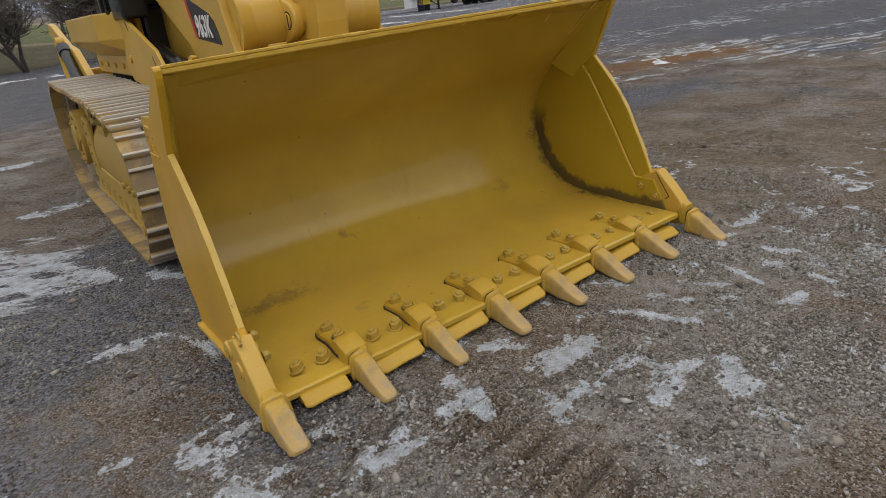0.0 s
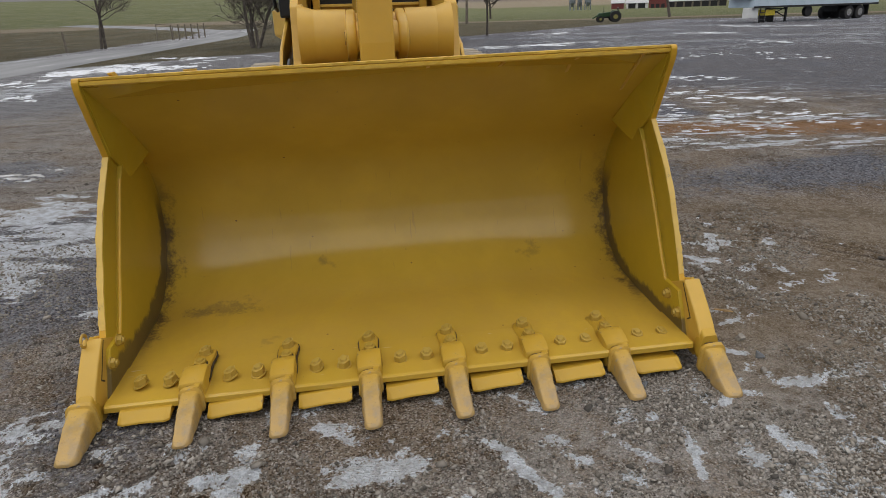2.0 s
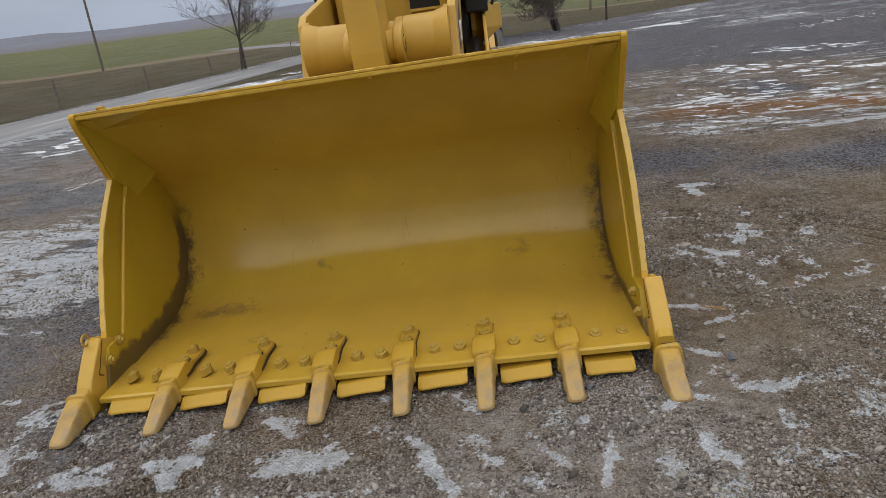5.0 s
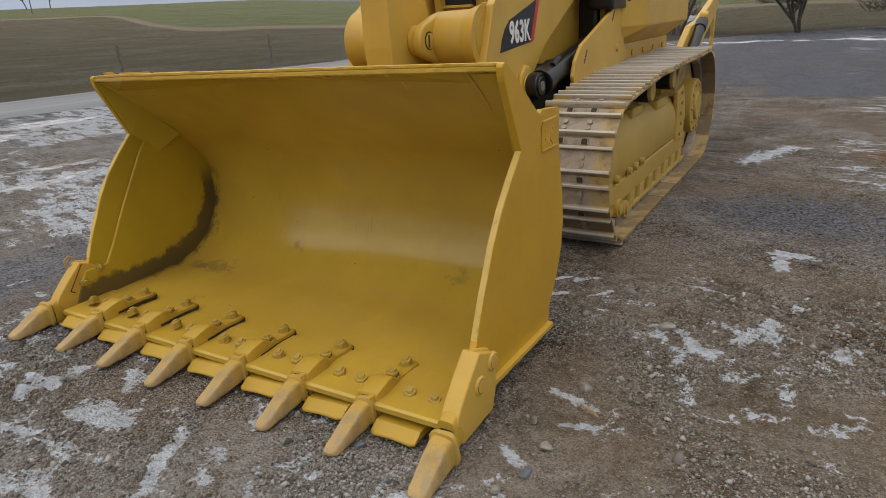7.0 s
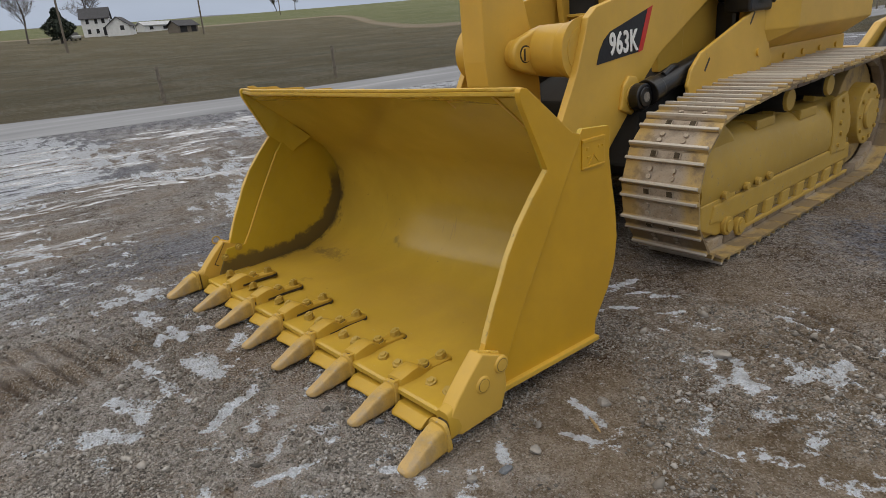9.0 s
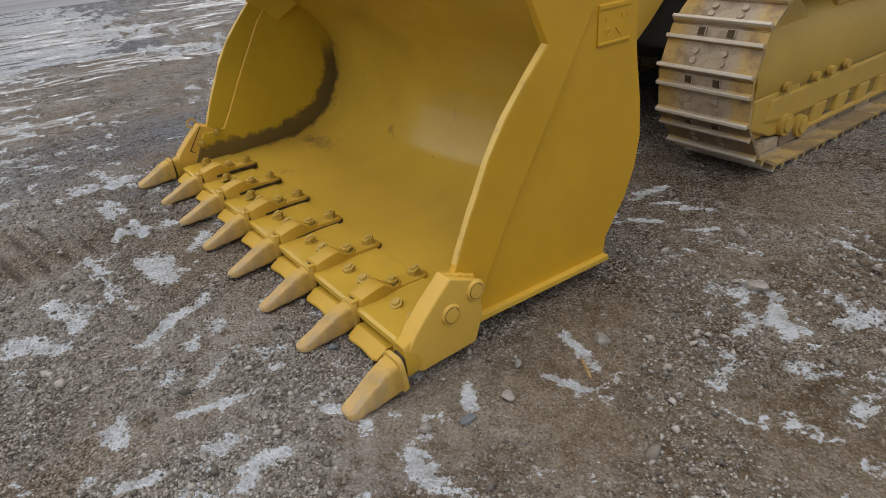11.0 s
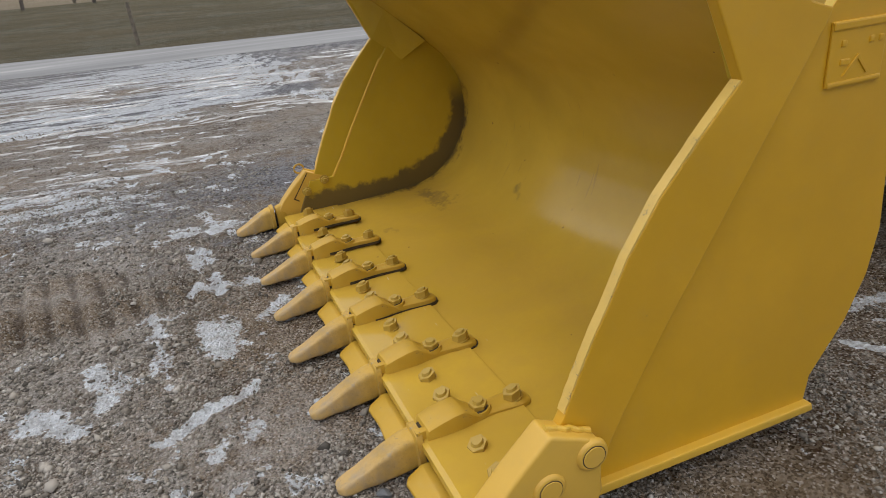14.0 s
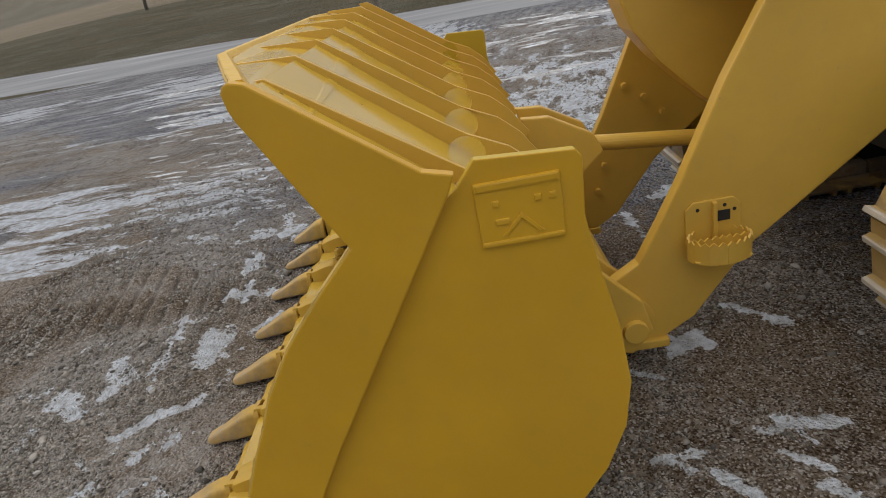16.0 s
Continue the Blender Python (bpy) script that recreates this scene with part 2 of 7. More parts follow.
def plain(name, col, rough=0.6, metal=0.0, vary=0.15, scale=8.0, relief=0.1):
    m, nd, lk, b = mat(name, rough, metal)
    nt = m.node_tree
    v = position(nt)
    a, f = noise_tex(nt, scale, 5, v), noise_tex(nt, scale * 9, 3, v)
    c = mix(nt, ramp(nt, a, 0.3, 0.7), tuple(x * (1 - vary) for x in col), tuple(min(1, x * (1 + vary)) for x in col))
    lk.new(c, b.inputs["Base Color"])
    if relief:
        bump(nt, b, f, relief, 0.01)
    return m


def track_steel():
    m, nd, lk, b = mat("track_steel", 0.6, 0.1)
    nt = m.node_tree
    v = position(nt)
    rnd = nt.nodes.new("ShaderNodeObjectInfo").outputs["Random"]
    n1, n2 = noise_tex(nt, 7, 6, v, 0.65), noise_tex(nt, 90, 4, v)
    c = mix(nt, ramp(nt, n1, 0.3, 0.65), (0.29, 0.23, 0.17), (0.44, 0.38, 0.31))
    c = mix(nt, mathn(nt, "MULTIPLY", ramp(nt, n2, 0.55, 0.7), 0.5), c, (0.10, 0.085, 0.075))
    c = mix(nt, mathn(nt, "MULTIPLY", rnd, 0.25), c, (0.27, 0.19, 0.11))
    # worn yellow paint left on the plates' outer ends between the bars
    sep = nd.new("ShaderNodeSeparateXYZ")
    lk.new(v, sep.inputs[0])
    ends = ramp(nt, mathn(nt, "ADD", mathn(nt, "ABSOLUTE", sep.outputs[0]), mathn(nt, "MULTIPLY", mathn(nt, "SUBTRACT", n1, 0.5), 0.22)), 0.11, 0.19)
    plate = ramp(nt, sep.outputs[2], -0.034, -0.024)
    c = mix(nt, mathn(nt, "MULTIPLY", mathn(nt, "MULTIPLY", ends, plate), 0.75), c, (0.47, 0.31, 0.075))
    mud = mathn(nt, "MULTIPLY", ramp(nt, sep.outputs[2], -0.022, -0.014), ramp(nt, mathn(nt, "ADD", n1, mathn(nt, "MULTIPLY", mathn(nt, "SUBTRACT", rnd, 0.5), 0.3)), 0.4, 0.62))
    c = mix(nt, mathn(nt, "MULTIPLY", mud, 0.75), c, (0.15, 0.11, 0.075))
    bars = mathn(nt, "SUBTRACT", 1.0, ramp(nt, sep.outputs[2], -0.034, -0.027))
    c = mix(nt, mathn(nt, "MULTIPLY", bars, 0.75), c, (0.55, 0.51, 0.45))
    lk.new(c, b.inputs["Base Color"])
    bump(nt, b, n2, 0.25, 0.006)
    return m


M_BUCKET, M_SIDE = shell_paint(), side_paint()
M_PAINT = paint("machine_paint", (0.605, 0.372, 0.058))
M_WELD = paint("ground_edge_paint", (0.64, 0.395, 0.045), 0.42, 0.72, 0.3)
M_TOOTH = worn_cast("tooth_casting")
M_EDGE = paint("worn_edge_paint", (0.7, 0.47, 0.11), 0.45, 0.62, 0.5, (0.3, 0.22, 0.1))
M_BOLT = paint("bolt_paint", (0.43, 0.285, 0.045), 0.45, 0.64, 0.4)
M_CAST = paint("casting_paint", (0.5, 0.305, 0.028), 0.5, 0.63, 0.4)
M_TRACK = track_steel()
# near-black for gaps, slots and seams: their shade put into a colour
M_GAP = plain("packed_grime", (0.055, 0.04, 0.022), 0.9, 0, 0.3, 30, 0.3)
M_TRACKPAINT = paint("track_frame_paint", (0.47, 0.30, 0.048), 0.55, 0.62, 0.9, (0.25, 0.17, 0.09))
# dirty track paint, darkened to put the pockets' shade into the colour
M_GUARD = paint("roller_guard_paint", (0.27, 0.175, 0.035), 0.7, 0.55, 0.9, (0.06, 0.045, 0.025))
M_BLACK = plain("black_paint", (0.008, 0.008, 0.009), 0.3, 0, 0.3)
# near-black: underside shade put into the hull's colour; also dark rollers, grille, openings
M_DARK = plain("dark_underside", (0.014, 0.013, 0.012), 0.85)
M_STEELPIN = plain("pin_steel", (0.24, 0.22, 0.19), 0.5, 0.4, 0.3, 40, 0.2)
M_CHROME = plain("chrome_rod", (0.6, 0.6, 0.6), 0.15, 1.0, 0.05)
M_DECAL_BLACK = plain("decal_black", (0.012, 0.012, 0.014), 0.3, 0, 0.1)
M_DECAL_RED = plain("decal_red", (0.5, 0.03, 0.02), 0.3, 0, 0.1)
M_WHITE = plain("decal_white", (0.8, 0.8, 0.78), 0.35, 0, 0.03)
M_GLASS, _n, _l, _b = mat("cab_glass", 0.05)
_b.inputs["Base Color"].default_value = (0.02, 0.024, 0.026, 1)


def ground_mat():
    m, nd, lk, b = mat("ground_gravel", 0.9, 0, 0.3)
    nt = m.node_tree
    P = position(nt, world_space=True)
    sep = nt.nodes.new("ShaderNodeSeparateXYZ")
    lk.new(nd.new("ShaderNodeNewGeometry").outputs["Position"], sep.inputs[0])
    X, Y = sep.outputs[0], sep.outputs[1]

    def attr(name):
        a = nd.new("ShaderNodeAttribute")
        a.attribute_name = name
        return a.outputs["Fac"]

    def vor(scale, out="Color"):
        n = nd.new("ShaderNodeTexVoronoi")
        n.inputs["Scale"].default_value = scale
        lk.new(P, n.inputs["Vector"])
        return n.outputs[out]

    def grey(col):
        n = nd.new("ShaderNodeSeparateColor")
        lk.new(col, n.inputs[0])
        return n.outputs[0], n.outputs[1]

    n_large, n_mid, n_small, n_fine = noise_tex(nt, 0.35, 5, P), noise_tex(nt, 2.2, 6, P, 0.6), noise_tex(nt, 14, 6, P, 0.65), noise_tex(nt, 75, 5, P, 0.7)
    r1, r2 = grey(vor(85))
    s1, s2 = grey(vor(42))
    # fine brown soil with grey crushed stone
    soil = mix(nt, ramp(nt, n_mid, 0.33, 0.68), (0.158, 0.131, 0.102), (0.345, 0.3, 0.25))
    soil = mix(nt, ramp(nt, n_small, 0.42, 0.72), soil, (0.43, 0.39, 0.345))
    stone = mix(nt, r1, (0.075, 0.072, 0.07), (0.56, 0.535, 0.505))
    cover = ramp(nt, mathn(nt, "ADD", mathn(nt, "MULTIPLY", n_small, 0.6), mathn(nt, "MULTIPLY", n_mid, 0.6)), 0.42, 0.8)
    near = mix(nt, mathn(nt, "MULTIPLY", mathn(nt, "MULTIPLY", cover, 0.6), ramp(nt, r2, 0.25, 0.5)), soil, stone)
    near = mix(nt, mathn(nt, "MULTIPLY", ramp(nt, s2, 0.62, 0.66), 0.4), near, mix(nt, s1, (0.07, 0.065, 0.06), (0.5, 0.47, 0.43)))
    near = mix(nt, mathn(nt, "MULTIPLY", ramp(nt, n_fine, 0.58, 0.72), 0.7), near, (0.03, 0.027, 0.025))
    churned = mix(nt, ramp(nt, mathn(nt, "ADD", mathn(nt, "MULTIPLY", n_small, 0.6), mathn(nt, "MULTIPLY", n_mid, 0.4)), 0.38, 0.64), (0.2, 0.167, 0.125), (0.315, 0.27, 0.212))
    near = mix(nt, mathn(nt, "MULTIPLY", attr("churn"), 0.6), near, churned)
    near = mix(nt, mathn(nt, "MULTIPLY", ramp(nt, mathn(nt, "ADD", mathn(nt, "SUBTRACT", 1.0, attr("loose")), mathn(nt, "MULTIPLY", mathn(nt, "SUBTRACT", n_small, 0.5), 0.5)), 0.5, 0.75), 0.6), near, mix(nt, n_fine, (0.19, 0.152, 0.11), (0.37, 0.31, 0.24)))
    broad = ramp(nt, noise_tex(nt, 1.1, 3, P, 0.5), 0.35, 0.65)
    near = mix(nt, mathn(nt, "MULTIPLY", mathn(nt, "SUBTRACT", 1.0, broad), 0.35), near, (0.125, 0.105, 0.083))
    grain = grey(vor(170))[0]
    near = mix(nt, mathn(nt, "MULTIPLY", mathn(nt, "LESS_THAN", grain, 0.3), 0.6), near, (0.055, 0.046, 0.037))
    near = mix(nt, mathn(nt, "MULTIPLY", mathn(nt, "GREATER_THAN", grain, 0.88), 0.5), near, (0.57, 0.545, 0.52))
    near = mix(nt, mathn(nt, "MULTIPLY", attr("soil"), 0.72), near, churned)
    # dark blue-grey chippings
    dark = mix(nt, r1, (0.05, 0.054, 0.064), (0.29, 0.305, 0.335))
    near = mix(nt, mathn(nt, "MULTIPLY", ramp(nt, mathn(nt, "ADD", attr("dark"), mathn(nt, "MULTIPLY", mathn(nt, "SUBTRACT", n_small, 0.5), 1.4)), 0.35, 0.9), 0.8), near, dark)
    rust = mix(nt, n_mid, (0.20, 0.11, 0.05), (0.36, 0.19, 0.085))
    near = mix(nt, mathn(nt, "MULTIPLY", ramp(nt, mathn(nt, "ADD", attr("rust"), mathn(nt, "MULTIPLY", mathn(nt, "SUBTRACT", n_small, 0.5), 1.6)), 0.45, 1.0), 0.6), near, rust)
    near = mix(nt, mathn(nt, "MULTIPLY", mathn(nt, "MULTIPLY", attr("dusting"), ramp(nt, mathn(nt, "ADD", n_small, mathn(nt, "MULTIPLY", n_fine, 0.5)), 0.5, 0.9)), 0.6), near, (0.46, 0.445, 0.425))
    # tyre grooves darkened with depth: their shade put into the colour
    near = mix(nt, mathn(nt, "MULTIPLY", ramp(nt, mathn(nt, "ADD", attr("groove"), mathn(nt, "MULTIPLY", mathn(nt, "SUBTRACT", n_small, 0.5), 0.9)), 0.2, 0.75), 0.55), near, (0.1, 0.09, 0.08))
    gain = nd.new("ShaderNodeVectorMath")
    gain.operation = "MULTIPLY_ADD"
    lk.new(near, gain.inputs[0])
    gain.inputs[1].default_value, gain.inputs[2].default_value = (1.5, 1.5, 1.54), (-0.113, -0.113, -0.108)
    least = nd.new("ShaderNodeVectorMath")
    least.operation = "MAXIMUM"
    lk.new(gain.outputs[0], least.inputs[0])
    least.inputs[1].default_value = (0.011, 0.01, 0.01)
    near = least.outputs[0]
    # thin trodden snow: single marks, wheel streaks beside the road, short dashes across the yard
    rag = mathn(nt, "ADD", mathn(nt, "MULTIPLY", mathn(nt, "SUBTRACT", n_small, 0.5), 0.7), mathn(nt, "MULTIPLY", mathn(nt, "SUBTRACT", n_fine, 0.5), 0.7))
    rag = mathn(nt, "ADD", rag, mathn(nt, "MULTIPLY", mathn(nt, "SUBTRACT", noise_tex(nt, 32, 4, P, 0.6), 0.5), 1.0))
    marks = ramp(nt, mathn(nt, "ADD", attr("snow"), rag), 0.52, 0.67)
    sa = noise_tex(nt, 1.0, 7, stretched(nt, 88, 0.95, 4.0), 0.74)
    sx = noise_tex(nt, 1.0, 7, stretched(nt, -12, 1.6, 4.6), 0.74)
    north_side = ramp(nt, Y, -0.2, 0.8)
    sa = mathn(nt, "ADD", mathn(nt, "MULTIPLY", sa, mathn(nt, "SUBTRACT", 1.0, north_side)), mathn(nt, "MULTIPLY", sx, north_side))
    sb = noise_tex(nt, 1.0, 6, stretched(nt, -6, 1.9, 6.2), 0.68)
    fine_rag = mathn(nt, "MULTIPLY", mathn(nt, "SUBTRACT", n_fine, 0.5), 0.16)
    left_streak = ramp(nt, mathn(nt, "ADD", mathn(nt, "ADD", sa, fine_rag), mathn(nt, "MULTIPLY", mathn(nt, "SUBTRACT", attr("streak"), 1.0), 0.32)), 0.515, 0.55)
    dash = ramp(nt, mathn(nt, "ADD", mathn(nt, "ADD", sb, fine_rag), mathn(nt, "MULTIPLY", mathn(nt, "SUBTRACT", attr("dash"), 1.0), 0.3)), 0.545, 0.57)
    snow_f = mathn(nt, "MAXIMUM", marks, mathn(nt, "MAXIMUM", mathn(nt, "MULTIPLY", left_streak, 1.0), mathn(nt, "MULTIPLY", dash, 0.9)))
    snow_c = mix(nt, ramp(nt, mathn(nt, "ADD", n_small, mathn(nt, "MULTIPLY", n_fine, 0.5)), 0.5, 0.95), (0.6, 0.63, 0.69), (0.82, 0.87, 0.96))
    frost = mathn(nt, "MULTIPLY", ramp(nt, mathn(nt, "ADD", mathn(nt, "MULTIPLY", X, -1.0), mathn(nt, "MULTIPLY", n_mid, 2.0)), 1.6, 4.0), ramp(nt, mathn(nt, "ADD", sa, mathn(nt, "MULTIPLY", n_small, 0.5)), 0.55, 0.95))
    near = mix(nt, mathn(nt, "MULTIPLY", frost, 0.42), near, (0.47, 0.465, 0.475))
    near = mix(nt, mathn(nt, "MULTIPLY", snow_f, mathn(nt, "ADD", 0.7, mathn(nt, "MULTIPLY", ramp(nt, n_small, 0.38, 0.6), 0.28))), near, snow_c)
    rime = mathn(nt, "MULTIPLY", ramp(nt, mathn(nt, "ADD", mathn(nt, "MULTIPLY", X, -1.0), mathn(nt, "MULTIPLY", n_large, 5.0)), 7.5, 11.5), ramp(nt, mathn(nt, "ADD", sa, mathn(nt, "MULTIPLY", n_small, 0.4)), 0.6, 0.85))
    near = mix(nt, mathn(nt, "MULTIPLY", rime, 0.55), near, (0.47, 0.47, 0.49))
    # winter grass beyond the road and the yard's edge
    gp = noise_tex(nt, 0.55, 6, position(nt, (1, 0.35, 1), world_space=True), 0.7)
    gf = noise_tex(nt, 3.5, 6, P, 0.75)
    grass = mix(nt, ramp(nt, gp, 0.35, 0.65), (0.115, 0.092, 0.05), (0.075, 0.068, 0.035))
    grass = mix(nt, mathn(nt, "MULTIPLY", ramp(nt, gf, 0.45, 0.75), 0.6), grass, (0.16, 0.135, 0.085))
    pasture = mix(nt, ramp(nt, gp, 0.35, 0.7), (0.10, 0.112, 0.042), (0.15, 0.155, 0.07))
    tan = mix(nt, gp, (0.19, 0.15, 0.10), (0.25, 0.21, 0.15))
    R = mathn(nt, "SQRT", mathn(nt, "ADD", mathn(nt, "MULTIPLY", X, X), mathn(nt, "MULTIPLY", Y, Y)))
    hf0 = mathn(nt, "MULTIPLY", mathn(nt, "SUBTRACT", n_large, 0.5), 2.5)
    side = ramp(nt, mathn(nt, "SUBTRACT", mathn(nt, "MULTIPLY", X, -1.0), mathn(nt, "MULTIPLY", Y, 1.1)), 0, 50)
    Rn = mathn(nt, "ADD", R, mathn(nt, "MULTIPLY", mathn(nt, "SUBTRACT", noise_tex(nt, 0.012, 3, P), 0.5), 40))
    Rw = mathn(nt, "SUBTRACT", Rn, mathn(nt, "MULTIPLY", side, 85))
    far = mix(nt, ramp(nt, Rw, 84, 88), grass, tan)
    far = mix(nt, ramp(nt, Rw, 92, 97), far, pasture)
    field = mathn(nt, "MULTIPLY", ramp(nt, mathn(nt, "MULTIPLY", mathn(nt, "ADD", Y, mathn(nt, "MULTIPLY", X, 0.05)), -1.0), 0, 8), ramp(nt, mathn(nt, "ADD", R, hf0), 74, 76))
    far = mix(nt, mathn(nt, "MULTIPLY", field, ramp(nt, mathn(nt, "SUBTRACT", 250.0, Rn), 0, 30)), far, tan)
    far = mix(nt, mathn(nt, "MULTIPLY", field, ramp(nt, Rn, 125, 150)), far, (0.13, 0.115, 0.085))
    far = mix(nt, ramp(nt, Rn, 400, 440), far, tan)
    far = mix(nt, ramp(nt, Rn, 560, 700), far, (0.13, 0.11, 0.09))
    # blue-grey haze of distance put into the far hills' colour
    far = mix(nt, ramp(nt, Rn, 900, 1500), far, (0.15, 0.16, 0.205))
    hf = mathn(nt, "MULTIPLY", mathn(nt, "SUBTRACT", n_large, 0.5), 2.5)
    west = ramp(nt, mathn(nt, "ADD", mathn(nt, "MULTIPLY", X, -1.0), hf), 15.2, 15.9)
    bank = mathn(nt, "ADD", mathn(nt, "ADD", mathn(nt, "MULTIPLY", X, -0.718), mathn(nt, "MULTIPLY", Y, 0.696)), hf)
    north = mathn(nt, "MULTIPLY", ramp(nt, bank, 22.0, 23.0), mathn(nt, "GREATER_THAN", X, -10.5))
    yard_end = ramp(nt, mathn(nt, "ADD", R, hf), 74, 76)
    zone = mathn(nt, "MAXIMUM", mathn(nt, "MAXIMUM", west, north), yard_end)
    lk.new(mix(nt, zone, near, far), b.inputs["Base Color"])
    lk.new(mathn(nt, "SUBTRACT", 0.92, mathn(nt, "MULTIPLY", snow_f, 0.25)), b.inputs["Roughness"])
    h = mathn(nt, "ADD", mathn(nt, "MULTIPLY", r1, 0.5), mathn(nt, "ADD", mathn(nt, "MULTIPLY", n_fine, 0.9), mathn(nt, "MULTIPLY", n_small, 1.4)))
    h = mathn(nt, "SUBTRACT", h, mathn(nt, "MULTIPLY", vor(85, "Distance"), 0.9))
    h = mathn(nt, "ADD", h, mathn(nt, "MULTIPLY", ramp(nt, s2, 0.75, 0.9), 0.5))
    bump(nt, b, mathn(nt, "SUBTRACT", h, mathn(nt, "MULTIPLY", snow_f, 0.2)), 1.0, 0.03)
    return m


# ---------------------------------------------------------------- mesh helpers
def soften(me, angle=38):
    """Smooth shading with the true edges kept sharp."""
    bm = bmesh.new()
    bm.from_mesh(me)
    for f in bm.faces:
        f.smooth = True
    for e in bm.edges:
        e.smooth = len(e.link_faces) == 2 and e.calc_face_angle(0) < radians(angle)
    bm.to_mesh(me)
    bm.free()


def obj(name, bm, material, parent=None, label="", smooth=False):
    me = bpy.data.meshes.new(name)
    bm.normal_update()
    bm.to_mesh(me)
    bm.free()
    if smooth:
        soften(me)
    me.materials.append(material)
    ob = new(name, me)
    if parent is not None:
        ob.parent = parent
    if label:
        tagged(ob, label)
    return ob


part = obj


def share(ob, m, parent=None):
    """Another object on the same mesh, at the local pose m."""
    o = new(ob.name, ob.data)
    o.parent = parent or ob.parent
    o.matrix_local = m
    if "label" in ob:
        o["label"] = ob["label"]
    return o


def bevelled(bm, w, seg=2, angle=30):
    if w:
        ed = [e for e in bm.edges if len(e.link_faces) == 2 and e.calc_face_angle(0) > radians(angle)]
        bmesh.ops.bevel(bm, geom=ed, offset=w, segments=seg, profile=0.6, affect="EDGES", clamp_overlap=True)
    return bm


def prism(poly, x0, x1, bevel=0.004, bm=None, seg=2):
    """A plate in the y-z plane between x0 and x1."""
    own = bmesh.new()
    a = [own.verts.new((x0, y, z)) for y, z in poly]
    c = [own.verts.new((x1, y, z)) for y, z in poly]
    own.faces.new(a)
    own.faces.new(c[::-1])
    n = len(poly)
    for i in range(n):
        own.faces.new((a[i], c[i], c[(i + 1) % n], a[(i + 1) % n]))
    bmesh.ops.recalc_face_normals(own, faces=own.faces)
    bevelled(own, bevel, seg)
    return join(bm, own)


def join(bm, own):
    if bm is None:
        return own
    me = bpy.data.meshes.new("tmp")
    own.to_mesh(me)
    own.free()
    bm.from_mesh(me)
    bpy.data.meshes.remove(me)
    return bm


def box(lo, hi, bevel=0.004, bm=None, seg=2):
    own = bmesh.new()
    bmesh.ops.create_cube(own, size=1)
    for v in own.verts:
        v.co = [lo[i] + (v.co[i] + 0.5) * (hi[i] - lo[i]) for i in range(3)]
    bevelled(own, bevel, seg)
    return join(bm, own)


def rod(a, b, r, seg=20, r2=None, bm=None, bevel=0.0, caps=True):
    own = bmesh.new()
    a, b = Vector(a), Vector(b)
    d = b - a
    bmesh.ops.create_cone(own, cap_ends=caps, segments=seg, radius1=r, radius2=r if r2 is None else r2, depth=d.length)
    bevelled(own, bevel, 2, 50)
    own.transform(Matrix.Translation((a + b) / 2) @ d.to_track_quat("Z", "Y").to_matrix().to_4x4())
    return join(bm, own)


def loft(sections, bevel=0.0, bm=None):
    """Skin over rings of equal length, closed at both ends."""
    own = bmesh.new()
    rings = [[own.verts.new(p) for p in s] for s in sections]
    n = len(rings[0])
    for r, q in zip(rings, rings[1:]):
        for i in range(n):
            own.faces.new((r[i], r[(i + 1) % n], q[(i + 1) % n], q[i]))
    own.faces.new(rings[0][::-1])
    own.faces.new(rings[-1])
    bmesh.ops.recalc_face_normals(own, faces=own.faces)
    bevelled(own, bevel, 2, 25)
    return join(bm, own)


def saw_wall(path, z0, z1, amp, thick, bm):
    """A thin upright strip along a bent plan line, its upper edge cut in teeth."""
    pts = []
    for (xa, ya), (xb, yb) in zip(path, path[1:]):
        n = max(1, round(math.hypot(xb - xa, yb - ya) / 0.011))
        pts += [(xa + (xb - xa) * k / n, ya + (yb - ya) * k / n) for k in range(n)]
    pts.append(path[-1])
    cols = []
    for i, (x, y) in enumerate(pts):
        ax, ay = pts[max(i - 1, 0)]
        bx, by = pts[min(i + 1, len(pts) - 1)]
        k = thick / 2 / math.hypot(bx - ax, by - ay)
        nx, ny = -(by - ay) * k, (bx - ax) * k
        top = z1 + (amp if i % 2 else -amp)
        cols.append([bm.verts.new(c) for c in ((x + nx, y + ny, z0), (x + nx, y + ny, top), (x - nx, y - ny, top), (x - nx, y - ny, z0))])
    for p, q in zip(cols, cols[1:]):
        for i in range(4):
            bm.faces.new((p[i], p[(i + 1) % 4], q[(i + 1) % 4], q[i]))
    bm.faces.new(cols[0][::-1])
    bm.faces.new(cols[-1])
    bmesh.ops.recalc_face_normals(bm, faces=bm.faces)


def sweep(points, r, seg=8, bm=None):
    """A bent round bar or hose."""
    own = bmesh.new()
    pts = [Vector(p) for p in points]
    rings = []
    for i, p in enumerate(pts):
        d = (pts[min(i + 1, len(pts) - 1)] - pts[max(i - 1, 0)]).normalized()
        q = d.to_track_quat("Z", "Y")
        rings.append([own.verts.new(p + q @ Vector((r * math.cos(t), r * math.sin(t), 0))) for t in (2 * math.pi * k / seg for k in range(seg))])
    for a, c in zip(rings, rings[1:]):
        for k in range(seg):
            own.faces.new((a[k], a[(k + 1) % seg], c[(k + 1) % seg], c[k]))
    own.faces.new(rings[0][::-1])
    own.faces.new(rings[-1])
    bmesh.ops.recalc_face_normals(own, faces=own.faces)
    return join(bm, own)


